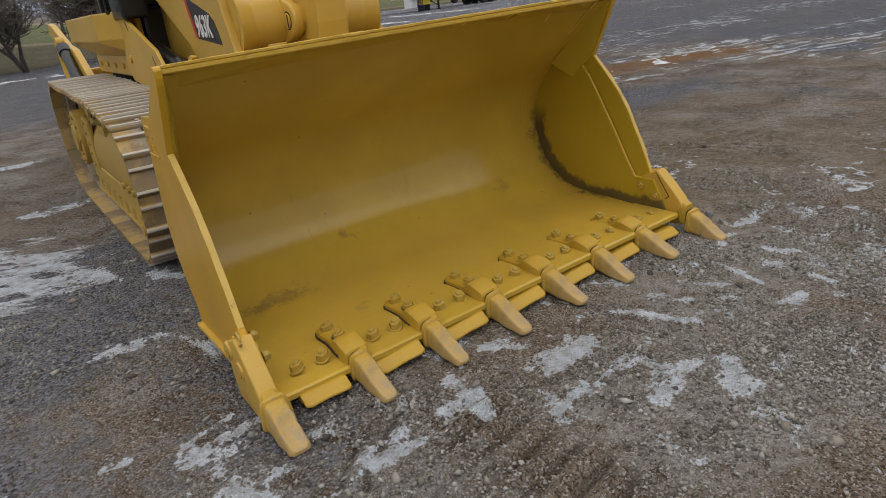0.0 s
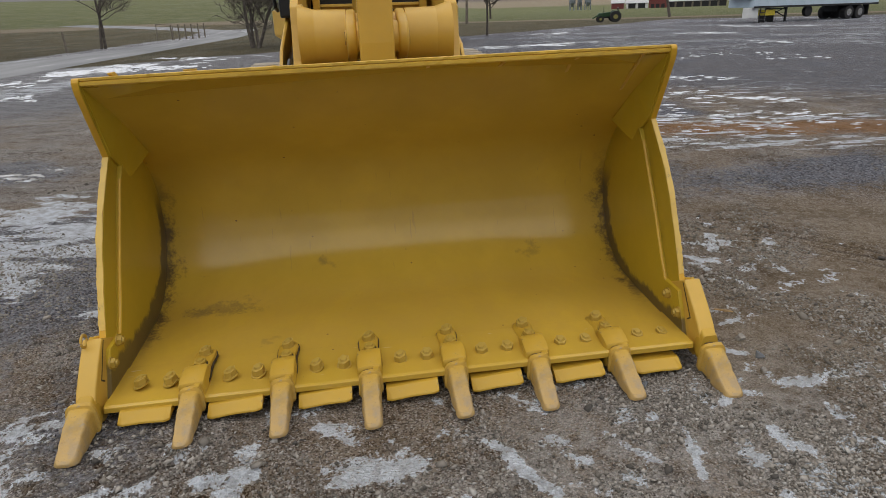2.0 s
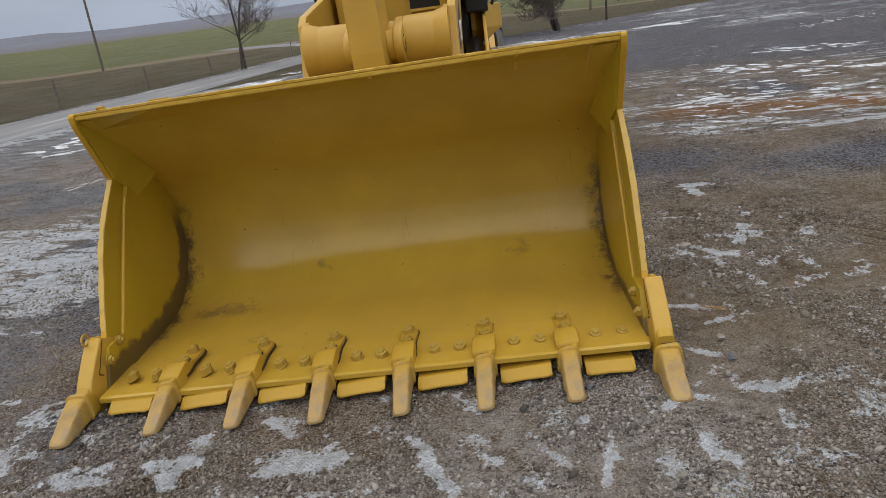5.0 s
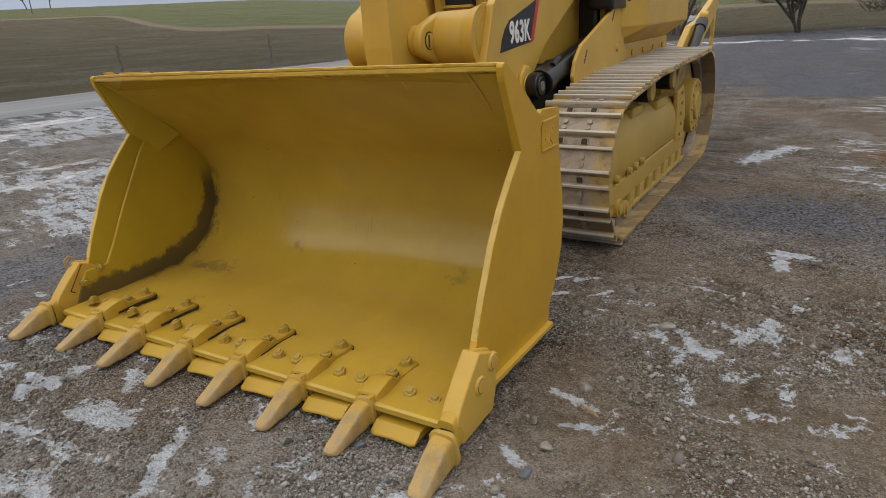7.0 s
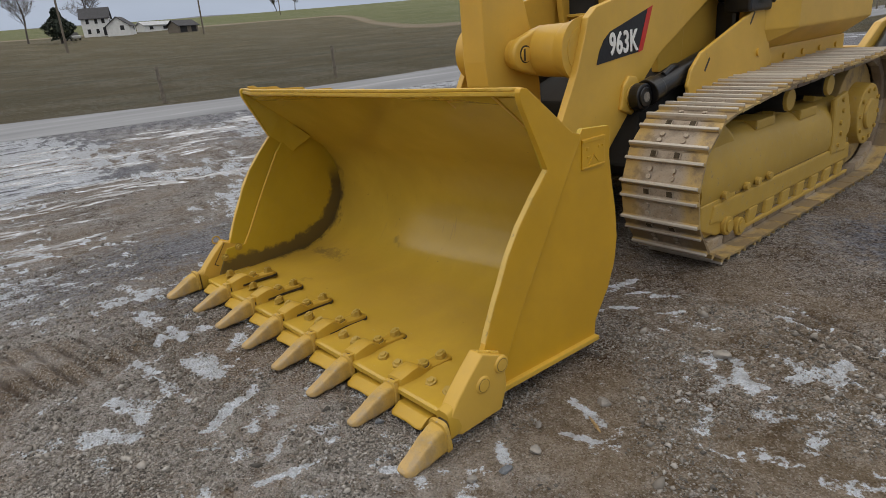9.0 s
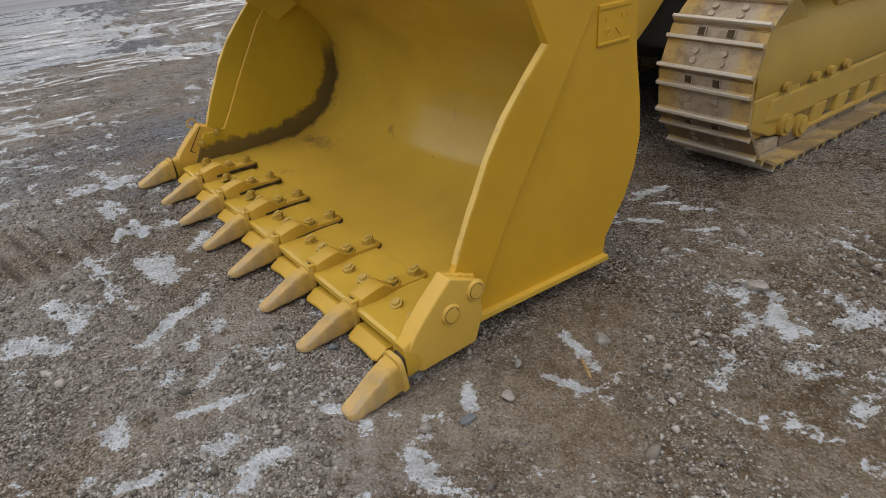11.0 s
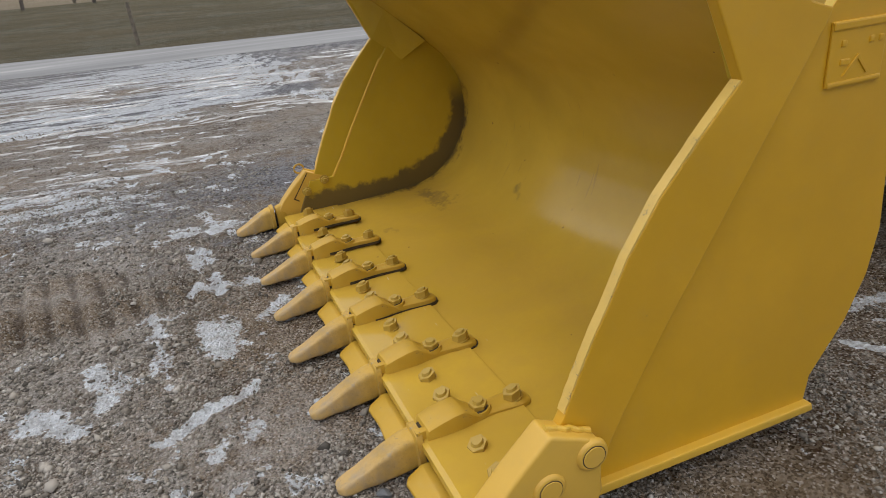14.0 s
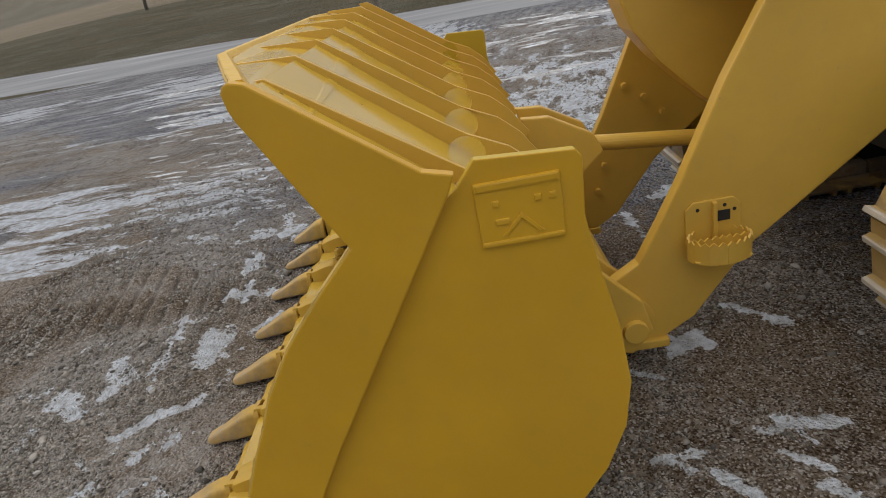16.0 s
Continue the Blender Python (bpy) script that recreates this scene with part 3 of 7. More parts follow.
def hex_bolt(r=0.021, h=0.02, stub=True):
    """A hexagon nut on a washer face with the bolt's end standing out, base at z = 0."""
    bm = rod((0, 0, 0), (0, 0, h), r, 6, bevel=0.002)
    if stub:
        rod((0, 0, h), (0, 0, h + 0.008), r * 0.62, 14, r * 0.5, bm)
    rod((0, 0, -0.002), (0, 0, 0.004), r * 1.15, 16, None, bm)
    return bm


def thing(name, label, category, at=(0, 0, 0), turn=0.0, group="", kind=""):
    e = new(name)
    e.location = at
    e.rotation_euler = (0, 0, turn)
    tagged(e, label, category, group, kind)
    return e


# ---------------------------------------------------------------- ground
rng = np.random.default_rng(7)


def lattice(n=256):
    return rng.random((n, n))


_LAT = [lattice() for _ in range(6)]


def vnoise(x, y, k=0):
    g = _LAT[k % 6]
    xi, yi = np.floor(x).astype(int), np.floor(y).astype(int)
    fx, fy = x - xi, y - yi
    fx, fy = fx * fx * (3 - 2 * fx), fy * fy * (3 - 2 * fy)
    n = len(g)
    a, b_, c, d = g[xi % n, yi % n], g[(xi + 1) % n, yi % n], g[xi % n, (yi + 1) % n], g[(xi + 1) % n, (yi + 1) % n]
    return (a * (1 - fx) + b_ * fx) * (1 - fy) + (c * (1 - fx) + d * fx) * fy


def fbm(x, y, octaves=4, k=0):
    s, amp, tot = 0, 1.0, 0
    for o in range(octaves):
        s = s + amp * vnoise(x * 2**o + 17 * o, y * 2**o + 31 * o, k + o)
        tot += amp
        amp *= 0.5
    return s / tot


def terrain(x, y):
    """Height of the land: the yard lies flat, the fields rise beyond the road and to the hills."""
    r = np.hypot(x, y)
    az = np.degrees(np.arctan2(x, y))
    north = np.interp(r, (0, 62, 80, 140, 350, 700, 1100, 2000, 5000), (0, 0, 0.5, 2.8, 11.5, 15, 32, 95, 110))
    west = np.interp(r, (0, 19, 75, 140, 300, 700, 1100, 2000, 5000), (0, 0, 1.0, 4.1, 13, 15, 26, 72, 80))
    east = np.interp(r, (0, 62, 140, 350, 450, 700, 1100, 2000, 5000), (0, 0, 0.3, 0.9, 4, 12, 18, 34, 44))
    w = np.interp(az, (-180, -140, -110, -48, -34, 180), (0, 0, 1, 1, 0, 0))
    e = np.interp(az, (-180, -140, -110, -3, 12, 180), (1, 1, 0, 0, 1, 1))
    w, e = w * w * (3 - 2 * w), e * e * (3 - 2 * e)
    h = west * w + east * e + north * (1 - w - e)
    h = h + np.interp(r, (25, 75, 140, 400), (0, 0.85, 0.9, 0)) * np.interp(az, (-150, -120, -92, -84), (0, 1, 1, 0))
    h = h + np.interp(r, (230, 650, 1200), (0, 40, 44)) * np.interp(az, (-150, -125, -104, -96), (0, 1, 1, 0))
    ridge = 1 + 0.25 * (fbm(az / 9 + 40, r / 900 + 3, 4, 2) - 0.5) * np.interp(r, (300, 1200), (0, 1.6))
    dip = np.clip((x + 2.4) / 0.9, 0, 1) * np.clip((-0.35 - x) / 0.35, 0, 1) * np.clip((y - 1.2) / 0.5, 0, 1) * np.clip((6.5 - y) / 1.0, 0, 1)
    return h * ridge - 0.055 * dip * dip * (3 - 2 * dip)


# bare marks of snow: x, y of both ends and half width, metres
SNOW_FRONT = [(-0.42, -0.95, 0.08, -0.9, 0.055), (-0.46, -0.99, -0.43, -0.86, 0.06), (-0.28, -0.75, -0.06, -0.71, 0.075), (-0.38, -0.42, -0.24, -0.55, 0.055), (-0.18, -1.15, 0.1, -1.1, 0.055),
    (0.08, -1.32, 0.2, -1.16, 0.07), (0.4, -0.95, 0.26, -0.66, 0.03), (-0.66, -0.8, -0.62, -0.52, 0.06), (0.3, -0.78, 0.42, -0.93, 0.03), (0.22, -0.63, 0.3, -0.7, 0.03),
    (-0.78, -0.7, -0.6, -0.66, 0.05), (-0.1, -0.9, 0.12, -0.9, 0.045), (-1.09, -0.76, -0.85, -0.74, 0.05)]
SNOW_FRONT_EAST = [(0.73, -0.86, 0.76, -0.78, 0.024), (0.93, -0.79, 0.95, -0.66, 0.036), (0.9, -0.92, 0.92, -0.8, 0.025), (1.1, -0.92, 1.12, -0.84, 0.024), (0.87, -0.61, 0.88, -0.57, 0.025),
    (1.18, -0.55, 1.23, -0.51, 0.03), (1.08, -1.16, 1.1, -1.05, 0.036), (1.25, -0.86, 1.26, -0.74, 0.036), (1.23, -0.8, 1.32, -0.88, 0.04),
    (0.71, -0.73, 0.78, -0.82, 0.035)]
SNOW_EAST = [(1.4, 0.26, 1.6, 0.21, 0.04), (1.52, 0.06, 1.66, 0.12, 0.036), (1.37, -0.16, 1.47, -0.21, 0.03), (1.5, -0.46, 1.64, -0.47, 0.05), (1.66, 0.9, 1.82, 0.76, 0.036),
    (2.06, 2.3, 2.1, 2.0, 0.055), (1.74, 1.0, 1.93, 0.78, 0.042), (1.74, 1.53, 1.86, 1.5, 0.05), (2.1, 1.24, 2.17, 0.95, 0.04), (2.03, 2.25, 2.25, 2.25, 0.06),
    (1.6, 4.8, 1.95, 5.6, 0.2), (1.82, 0.92, 1.8, 0.69, 0.05), (2.4, 1.05, 2.41, 1.0, 0.05)]
SNOW_WEST = [(-1.46, -0.85, -1.47, -0.55, 0.07), (-1.52, -0.28, -1.28, -0.22, 0.07), (-1.67, -0.66, -1.42, -0.64, 0.06), (-1.56, -0.84, -1.42, -0.78, 0.05), (-2.8, 2.7, -2.25, 2.3, 0.11),
    (-2.7, 1.85, -2.2, 2.15, 0.08), (-2.9, 1.66, -2.45, 1.36, 0.07), (-3.4, 1.95, -2.95, 2.05, 0.1), (-1.62, 0.8, -1.41, 0.76, 0.09), (-1.36, 0.77, -1.23, 0.4, 0.05),
    (-1.55, -0.18, -1.36, -0.13, 0.06), (-1.78, 2.8, -1.42, 1.95, 0.1), (-2.0, 2.6, -1.8, 2.1, 0.1), (-1.7, 4.2, -1.25, 4.25, 0.14), (-1.8, 6.7, -1.45, 6.75, 0.2),
    (-1.8, -0.11, -1.74, -0.12, 0.04), (-2.5, 2.45, -2.3, 2.5, 0.12)]
SNOW_UNDER = [(0.93, 1.0, 0.98, 1.06, 0.035), (0.82, 1.36, 0.95, 1.42, 0.0372), (0.97, 1.32, 1.05, 1.4, 0.031), (1.0, 1.12, 1.1, 1.18, 0.0279), (1.1, 1.36, 1.2, 1.45, 0.0372),
    (0.34, 1.2, 0.42, 1.32, 0.0372), (0.5, 1.02, 0.56, 1.1, 0.0248), (0.2, 1.5, 0.36, 1.62, 0.0434), (1.25, 1.2, 1.32, 1.3, 0.031), (-0.86, 1.39, -0.55, 1.39, 0.06),
    (0.43, 1.19, 0.32, 1.33, 0.06), (-1.1, 1.62, -1.2, 1.8, 0.09), (0.93, 0.97, 0.92, 1.09, 0.04), (0.87, 1.3, 0.88, 1.54, 0.05)]


def seg_dist(x, y, s):
    ax, ay, bx, by = s[:4]
    dx, dy = bx - ax, by - ay
    t = np.clip(((x - ax) * dx + (y - ay) * dy) / (dx * dx + dy * dy + 1e-9), 0, 1)
    return np.hypot(x - ax - t * dx, y - ay - t * dy)


def snow_marks(x, y):
    wob = fbm(x * 7, y * 7, 4, 2) - 0.5 + 0.6 * (fbm(x * 26 + 3, y * 26, 3, 1) - 0.5)
    out = np.zeros_like(x)
    for s in SNOW_FRONT + SNOW_FRONT_EAST + SNOW_EAST + SNOW_WEST + SNOW_UNDER:
        out = np.maximum(out, np.clip(0.88 - 0.5 * (seg_dist(x, y, s) / (0.9 * s[4]) + wob * 1.7), 0, 1))
    return out


def axis(fine, step, grow, end):
    out, s = list(np.arange(0, fine + step / 2, step)), step
    while out[-1] < end:
        s *= grow
        out.append(out[-1] + s)
    return np.array(out)


def tyre_marks(x, y):
    """Relief, groove depth and churned soil of the tyre and track prints on the yard."""
    warp = 2.2 * vnoise(x * 1.3, y * 1.3, 4)
    # a tyre turned on the spot: lug bars inside a rim of curved ridges
    turn_r = np.hypot(x + 0.35, y + 1.55)
    churn = np.clip((1.02 - turn_r) * 6, 0, 1) * np.clip((-0.3 - x) * 3.5, 0, 1) * np.clip(0.75 + 1.6 * (fbm(x * 3, y * 3, 3, 4) - 0.4), 0, 1)
    bars = np.sin(y * 57 - x * 9 + warp)
    rim = np.exp(-(((turn_r - 1.1) / 0.12) ** 2)) * np.clip((-0.55 - x) * 3, 0, 1)
    rings = np.sin(turn_r * 72 + warp)
    # curved sweep beside the bucket, straight treads farther out, track plates behind the loader
    arcs = np.hypot(x - 1.4, y + 0.2)
    sweep_arc = np.exp(-(((arcs - 1.75) / 0.28) ** 2)) * np.clip((x - 1.5) / 0.3, 0, 1) * np.clip((y + 0.1) / 0.4, 0, 1)
    curved = np.sin(arcs * 58 + warp)
    tread = np.sin((x * 0.93 + y * 0.37) * 52 + warp)
    trod = np.exp(-(((x + 2.3) / 0.8) ** 2 + ((y + 1.3) / 0.9) ** 2))
    lug = np.exp(-(((x - 1.15) / 0.34) ** 4 + ((y - 5.8) / 0.9) ** 4))
    prints = np.sin(y * 31 + 0.5 * warp)
    ruts = 0.019 * bars * churn + (0.014 * rings + 0.012) * rim + 0.014 * curved * sweep_arc + 0.013 * tread * trod + 0.018 * prints * lug
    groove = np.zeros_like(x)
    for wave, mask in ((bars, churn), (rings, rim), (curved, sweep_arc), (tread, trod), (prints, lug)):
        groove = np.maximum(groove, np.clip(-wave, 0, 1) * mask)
    return ruts, groove, churn


def build_ground():
    pos = axis(2.9, 0.021, 1.042, 4500)
    xs = np.concatenate([-pos[:0:-1], pos])
    ys = np.concatenate([-pos[:0:-1], pos])
    gx, gy = np.meshgrid(xs, ys, indexing="ij")
    near = np.exp(-(np.hypot(gx, gy) / 12) ** 2)
    h = terrain(gx, gy)
    bumps = (fbm(gx * 2.2, gy * 2.2, 4, 1) - 0.5) * 0.03 + (fbm(gx * 11, gy * 11, 3, 3) - 0.5) * 0.021
    ruts, groove, churn = tyre_marks(gx, gy)
    under = np.exp(-((np.abs(np.abs(gx) - 0.92) / 0.4) ** 4)) * ((gy > 1.6) & (gy < 5.3))
    h = h + (bumps - 0.006) * near * (1 - 0.8 * under) + ruts
    snow = snow_marks(gx, gy)
    patch = fbm(gx * 0.45 + 3, gy * 0.45, 3, 4)
    crumbs = 0.035 * np.exp(-(((gx - 1.2) / 0.8) ** 2 + ((gy + 0.9) / 0.5) ** 2))
    bits = np.clip((fbm(gx * 9, gy * 9, 5, 5) - 0.555 + crumbs) * 6.5, 0, 0.76)
    dusting = np.clip((fbm(gx * 1.6 + 7, gy * 1.6, 4, 2) - 0.42) * 4, 0, 1) * np.exp(-((gx / 2.4) ** 4 + ((gy + 1.2) / 0.9) ** 4))
    snow = np.maximum(snow, (1 - churn) * bits * np.maximum(np.exp(-(((gy + 1.0) / 1.3) ** 2)), np.exp(-(((gx - 2.0) / 1.0) ** 2 + ((gy - 0.9) / 1.4) ** 2))))
    streak = np.clip((-gx - 1.25 + 2.4 * (fbm(gx * 1.2 + 5, gy * 0.8, 4, 1) - 0.45)) / 1.1, 0, 1) * np.clip(0.84 + 0.1 * np.exp(-(((gx + 3.6) / 1.8) ** 2 + ((gy + 1.5) / 3.5) ** 2)) + (patch - 0.5) * 1.8 + np.clip((-gx - 5) / 6, 0, 0.1), 0, 1.2)
    streak = streak * (1 - 0.75 * np.exp(-(((gx + 2.1) / 0.8) ** 2 + ((gy + 0.1) / 0.7) ** 2))) * (1 - 0.9 * np.clip(churn, 0, 1))
    streak = streak * (1 - 0.45 * np.clip((gy - 3.0) / 0.8, 0, 1) * np.clip((gx + 7.5) / 1.0, 0, 1))
    dash = np.clip((gx - 1.6) / 0.8, 0, 1) * np.clip((gy + 0.5) / 2, 0.25, 1) * np.clip(0.66 + (patch - 0.5) * 0.9 + 0.5 * np.exp(-(((gy - 6.5 + 0.22 * gx) / 0.45) ** 2)) + 0.5 * np.exp(-(((gy - 5.1 + 0.25 * gx) / 0.5) ** 2)) + 0.35 * np.exp(-(((gy - 9.0 + 0.1 * gx) / 1.2) ** 2)) + 0.25 * np.clip((gy - 15) / 8, 0, 1), 0, 1.1)
    dark = np.clip((fbm(gx * 0.45 + 11, gy * 0.45 + 2, 4, 3) - 0.47) * 5, 0, 1)
    dark = dark * np.clip(1 - np.exp(-(((gx - 1.3) / 2.3) ** 4 + ((gy - 0.2) / 2.3) ** 4)), 0, 1)
    dark = np.maximum(dark, 0.95 * np.exp(-(((gx - 4.3) / 2.6) ** 2 + ((gy - 2.6) / 0.7) ** 2)))
    dark = np.maximum(dark, 0.9 * np.exp(-(((gx + 2.3) / 0.7) ** 2 + ((gy + 0.1) / 1.6) ** 2)))
    dark = np.maximum(dark, 0.25 * np.exp(-(((gx + 2.3) / 1.0) ** 2 + ((gy + 1.1) / 1.4) ** 2)) * (1 - churn))
    dark = np.maximum(dark, 0.45 * np.exp(-(((gx + 1.1) / 0.6) ** 2 + ((gy + 0.95) / 0.35) ** 2)))
    dark = np.maximum(dark, np.clip((np.hypot(gx, gy) - 7) / 6, 0, 0.8))
    dark = np.maximum(dark, 0.85 * np.exp(-(((gx - 2.1) / 1.1) ** 2 + ((gy - 3.1) / 0.85) ** 2)))
    rust = np.exp(-((seg_dist(gx, gy, (3.0, 5.3, 8.5, 3.9)) / 0.75) ** 2))
    rust = np.maximum(rust, 0.35 * np.exp(-(((gx - 1.9) / 0.5) ** 2 + ((gy - 1.1) / 0.6) ** 2)))
    rust = np.maximum(rust, 0.3 * np.exp(-(((gx - 1.9) / 0.7) ** 2 + ((gy + 0.5) / 0.8) ** 2)))
    soil = 0.75 * np.clip((gx - 0.9) / 0.5, 0, 1) * np.clip((gy + 1.4) / 0.5, 0, 1) * np.clip((4.4 - gx) / 0.8, 0, 1) * np.clip((2.2 - gy) / 0.6, 0, 1) * np.clip((fbm(gx * 1.3 + 4, gy * 1.3, 4, 2) - 0.3) * 4, 0, 1)
    dusting = np.clip(dusting * (1 - 0.8 * churn) + 0.5 * np.exp(-(((gx + 0.8) / 1.4) ** 2 + ((gy + 1.1) / 0.6) ** 2)) * (1 - churn), 0, 1)
    n, k = gx.shape
    verts = np.stack([gx, gy, h], -1).reshape(-1, 3)
    idx = np.arange(n * k).reshape(n, k)
    quads = np.stack([idx[:-1, :-1], idx[1:, :-1], idx[1:, 1:], idx[:-1, 1:]], -1).reshape(-1, 4)
    me = bpy.data.meshes.new("ground")
    me.vertices.add(len(verts))
    me.vertices.foreach_set("co", verts.astype(np.float32).ravel())
    me.loops.add(quads.size)
    me.loops.foreach_set("vertex_index", quads.astype(np.int32).ravel())
    me.polygons.add(len(quads))
    me.polygons.foreach_set("loop_start", (np.arange(len(quads)) * 4).astype(np.int32))
    me.polygons.foreach_set("loop_total", np.full(len(quads), 4, np.int32))
    me.polygons.foreach_set("use_smooth", np.ones(len(quads), bool))
    me.update(calc_edges=True)
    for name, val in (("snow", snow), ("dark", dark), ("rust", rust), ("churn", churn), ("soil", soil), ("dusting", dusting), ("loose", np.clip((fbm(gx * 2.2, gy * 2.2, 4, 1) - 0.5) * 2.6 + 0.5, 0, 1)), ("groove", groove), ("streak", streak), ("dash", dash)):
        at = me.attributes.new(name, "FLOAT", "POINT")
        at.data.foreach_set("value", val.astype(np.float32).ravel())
    me.materials.append(ground_mat())
    ob = new("ground", me)
    tagged(ob, "grey-brown gravel yard with patches of thin snow", "ground", kind="structure")
    return ob, xs, ys, h


ground, GRID_X, GRID_Y, GRID_H = build_ground()


def ground_z(x, y):
    """Height of the ground sheet itself under a point."""
    i = min(max(int(np.searchsorted(GRID_X, x)) - 1, 0), len(GRID_X) - 2)
    j = min(max(int(np.searchsorted(GRID_Y, y)) - 1, 0), len(GRID_Y) - 2)
    u, v = (x - GRID_X[i]) / (GRID_X[i + 1] - GRID_X[i]), (y - GRID_Y[j]) / (GRID_Y[j + 1] - GRID_Y[j])
    return float(GRID_H[i, j] * (1 - u) * (1 - v) + GRID_H[i + 1, j] * u * (1 - v) + GRID_H[i, j + 1] * (1 - u) * v + GRID_H[i + 1, j + 1] * u * v)


def hz(x, y):
    return float(terrain(np.array([float(x)]), np.array([float(y)]))[0])


def far_at(az, dist, eye=(0.15, -2.84)):
    x, y = eye[0] + dist * math.sin(radians(az)), eye[1] + dist * math.cos(radians(az))
    return x, y, hz(x, y)


# ---------------------------------------------------------------- crusts of snow
# belts of crusts: x, y of both ends, spread across, count, length and width of one
BELTS_ROADSIDE = [(-10.0, 15.3, -9.5, 16.5, 0.25, 12, 0.9, 0.45), (-8.1, 12.0, -7.5, 11.9, 0.3, 12, 0.8, 0.4), (-8.6, 11.5, -7.6, 10.6, 0.25, 12, 0.7, 0.35), (-8.3, 10.1, -7.5, 9.9, 0.3, 12, 0.7, 0.25),
                  (-7.4, 8.6, -6.6, 9.1, 0.12, 10, 0.6, 0.12), (-9.0, 15.3, -9.0, 17.2, 0.4, 16, 0.8, 0.35), (-7.6, 12.9, -6.5, 11.6, 0.2, 14, 0.5, 0.18), (-9.1, 18.5, -8.7, 20.9, 0.4, 30, 1.0, 0.5),
                  (-7.9, 19.2, -7.6, 22.8, 0.6, 60, 1.1, 0.5), (-6.3, 19.6, -6.1, 21.5, 0.6, 26, 1.0, 0.4), (-8.2, 26.6, -5.8, 25.0, 0.5, 24, 1.2, 0.45)]
BELTS_WEST = [(-5.3, 0.4, -4.8, 2.0, 0.09, 34, 0.5, 0.09), (-5.95, 0.9, -5.75, 1.4, 0.05, 8, 0.4, 0.06), (-5.85, 1.7, -5.65, 2.75, 0.08, 18, 0.4, 0.07), (-9.7, 1.6, -9.0, 3.4, 0.6, 26, 1.0, 0.22),
              (-7.75, 1.2, -7.85, 2.8, 0.45, 18, 0.8, 0.14), (-10.4, 3.9, -10.2, 5.2, 0.3, 18, 0.9, 0.25), (-4.1, 1.3, -4.15, 1.7, 0.06, 6, 0.3, 0.05), (-3.9, 4.4, -3.4, 4.3, 0.12, 16, 0.28, 0.06),
              (-3.5, 4.8, -3.25, 4.65, 0.06, 7, 0.2, 0.05), (-4.8, 5.1, -4.6, 5.45, 0.06, 6, 0.25, 0.06)]
BELTS_SOUTHWEST = [(-3.0, -2.2, -2.7, -0.9, 0.15, 13, 0.297, 0.045), (-3.7, -2.6, -3.3, -0.4, 0.24, 22, 0.425, 0.05), (-4.5, -2.7, -4.1, 0.0, 0.21, 25, 0.51, 0.063), (-5.3, -3.0, -5.0, 0.4, 0.18, 23, 0.595, 0.072),
                   (-6.2, -3.5, -5.8, 0.4, 0.24, 25, 0.765, 0.09), (-7.6, -4.0, -7.1, 1.0, 0.6, 30, 0.935, 0.126), (-9.5, -5.0, -9.0, 1.5, 0.75, 30, 1.19, 0.18)]
BELTS_EAST = [(6.2, 11.2, 7.4, 9.9, 0.34, 30, 0.32, 0.11), (4.5, 9.2, 5.6, 8.0, 0.36, 44, 0.28, 0.1), (5.3, 7.7, 6.8, 7.0, 0.22, 34, 0.34, 0.11), (3.0, 5.95, 6.4, 5.6, 0.22, 62, 0.27, 0.075),
              (3.4, 5.2, 6.2, 4.5, 0.42, 44, 0.16, 0.045), (2.7, 4.7, 3.9, 4.4, 0.25, 20, 0.24, 0.05), (3.2, 7.0, 5.0, 6.4, 0.5, 26, 0.22, 0.06), (7.0, 4.6, 9.5, 4.0, 0.4, 30, 0.35, 0.08)]
BELTS_FAR = [(17.4, 32.6, 19.9, 30.4, 0.5, 26, 1.0, 0.45), (9.3, 21.9, 12.0, 21.4, 0.3, 22, 0.6, 0.22), (8.8, 15.9, 11.5, 17.0, 0.25, 30, 0.2, 0.14), (16.0, 22.9, 16.7, 20.8, 0.35, 14, 0.7, 0.3),
             (25.2, 41.8, 28.4, 35.8, 0.5, 34, 1.4, 0.5), (11.4, 38.2, 13.8, 40.2, 0.4, 18, 1.1, 0.5), (8.0, 26.0, 11.0, 27.0, 0.3, 18, 0.9, 0.25), (12.7, 16.6, 11.8, 13.8, 0.35, 14, 0.5, 0.15),
             (-5.6, 25.2, 9.0, 25.6, 0.45, 60, 1.3, 0.35)]


def snow_material(name, worn):
    m, nd, lk, b = mat(name, 0.75, 0, 0.3)
    nt = m.node_tree
    P = position(nt, world_space=True)
    n, f = noise_tex(nt, 6, 6, P, 0.65), noise_tex(nt, 45, 4, P, 0.65)
    c = mix(nt, ramp(nt, f, 0.35, 0.7), (0.6, 0.63, 0.69), (0.84, 0.88, 0.95))
    c = mix(nt, mathn(nt, "MULTIPLY", ramp(nt, mathn(nt, "ADD", n, mathn(nt, "MULTIPLY", f, 0.4)), 0.72 - worn, 0.86 - 0.5 * worn), 0.75), c, (0.27, 0.25, 0.235))
    lk.new(c, b.inputs["Base Color"])
    bump(nt, b, f, 0.4, 0.01)
    return m


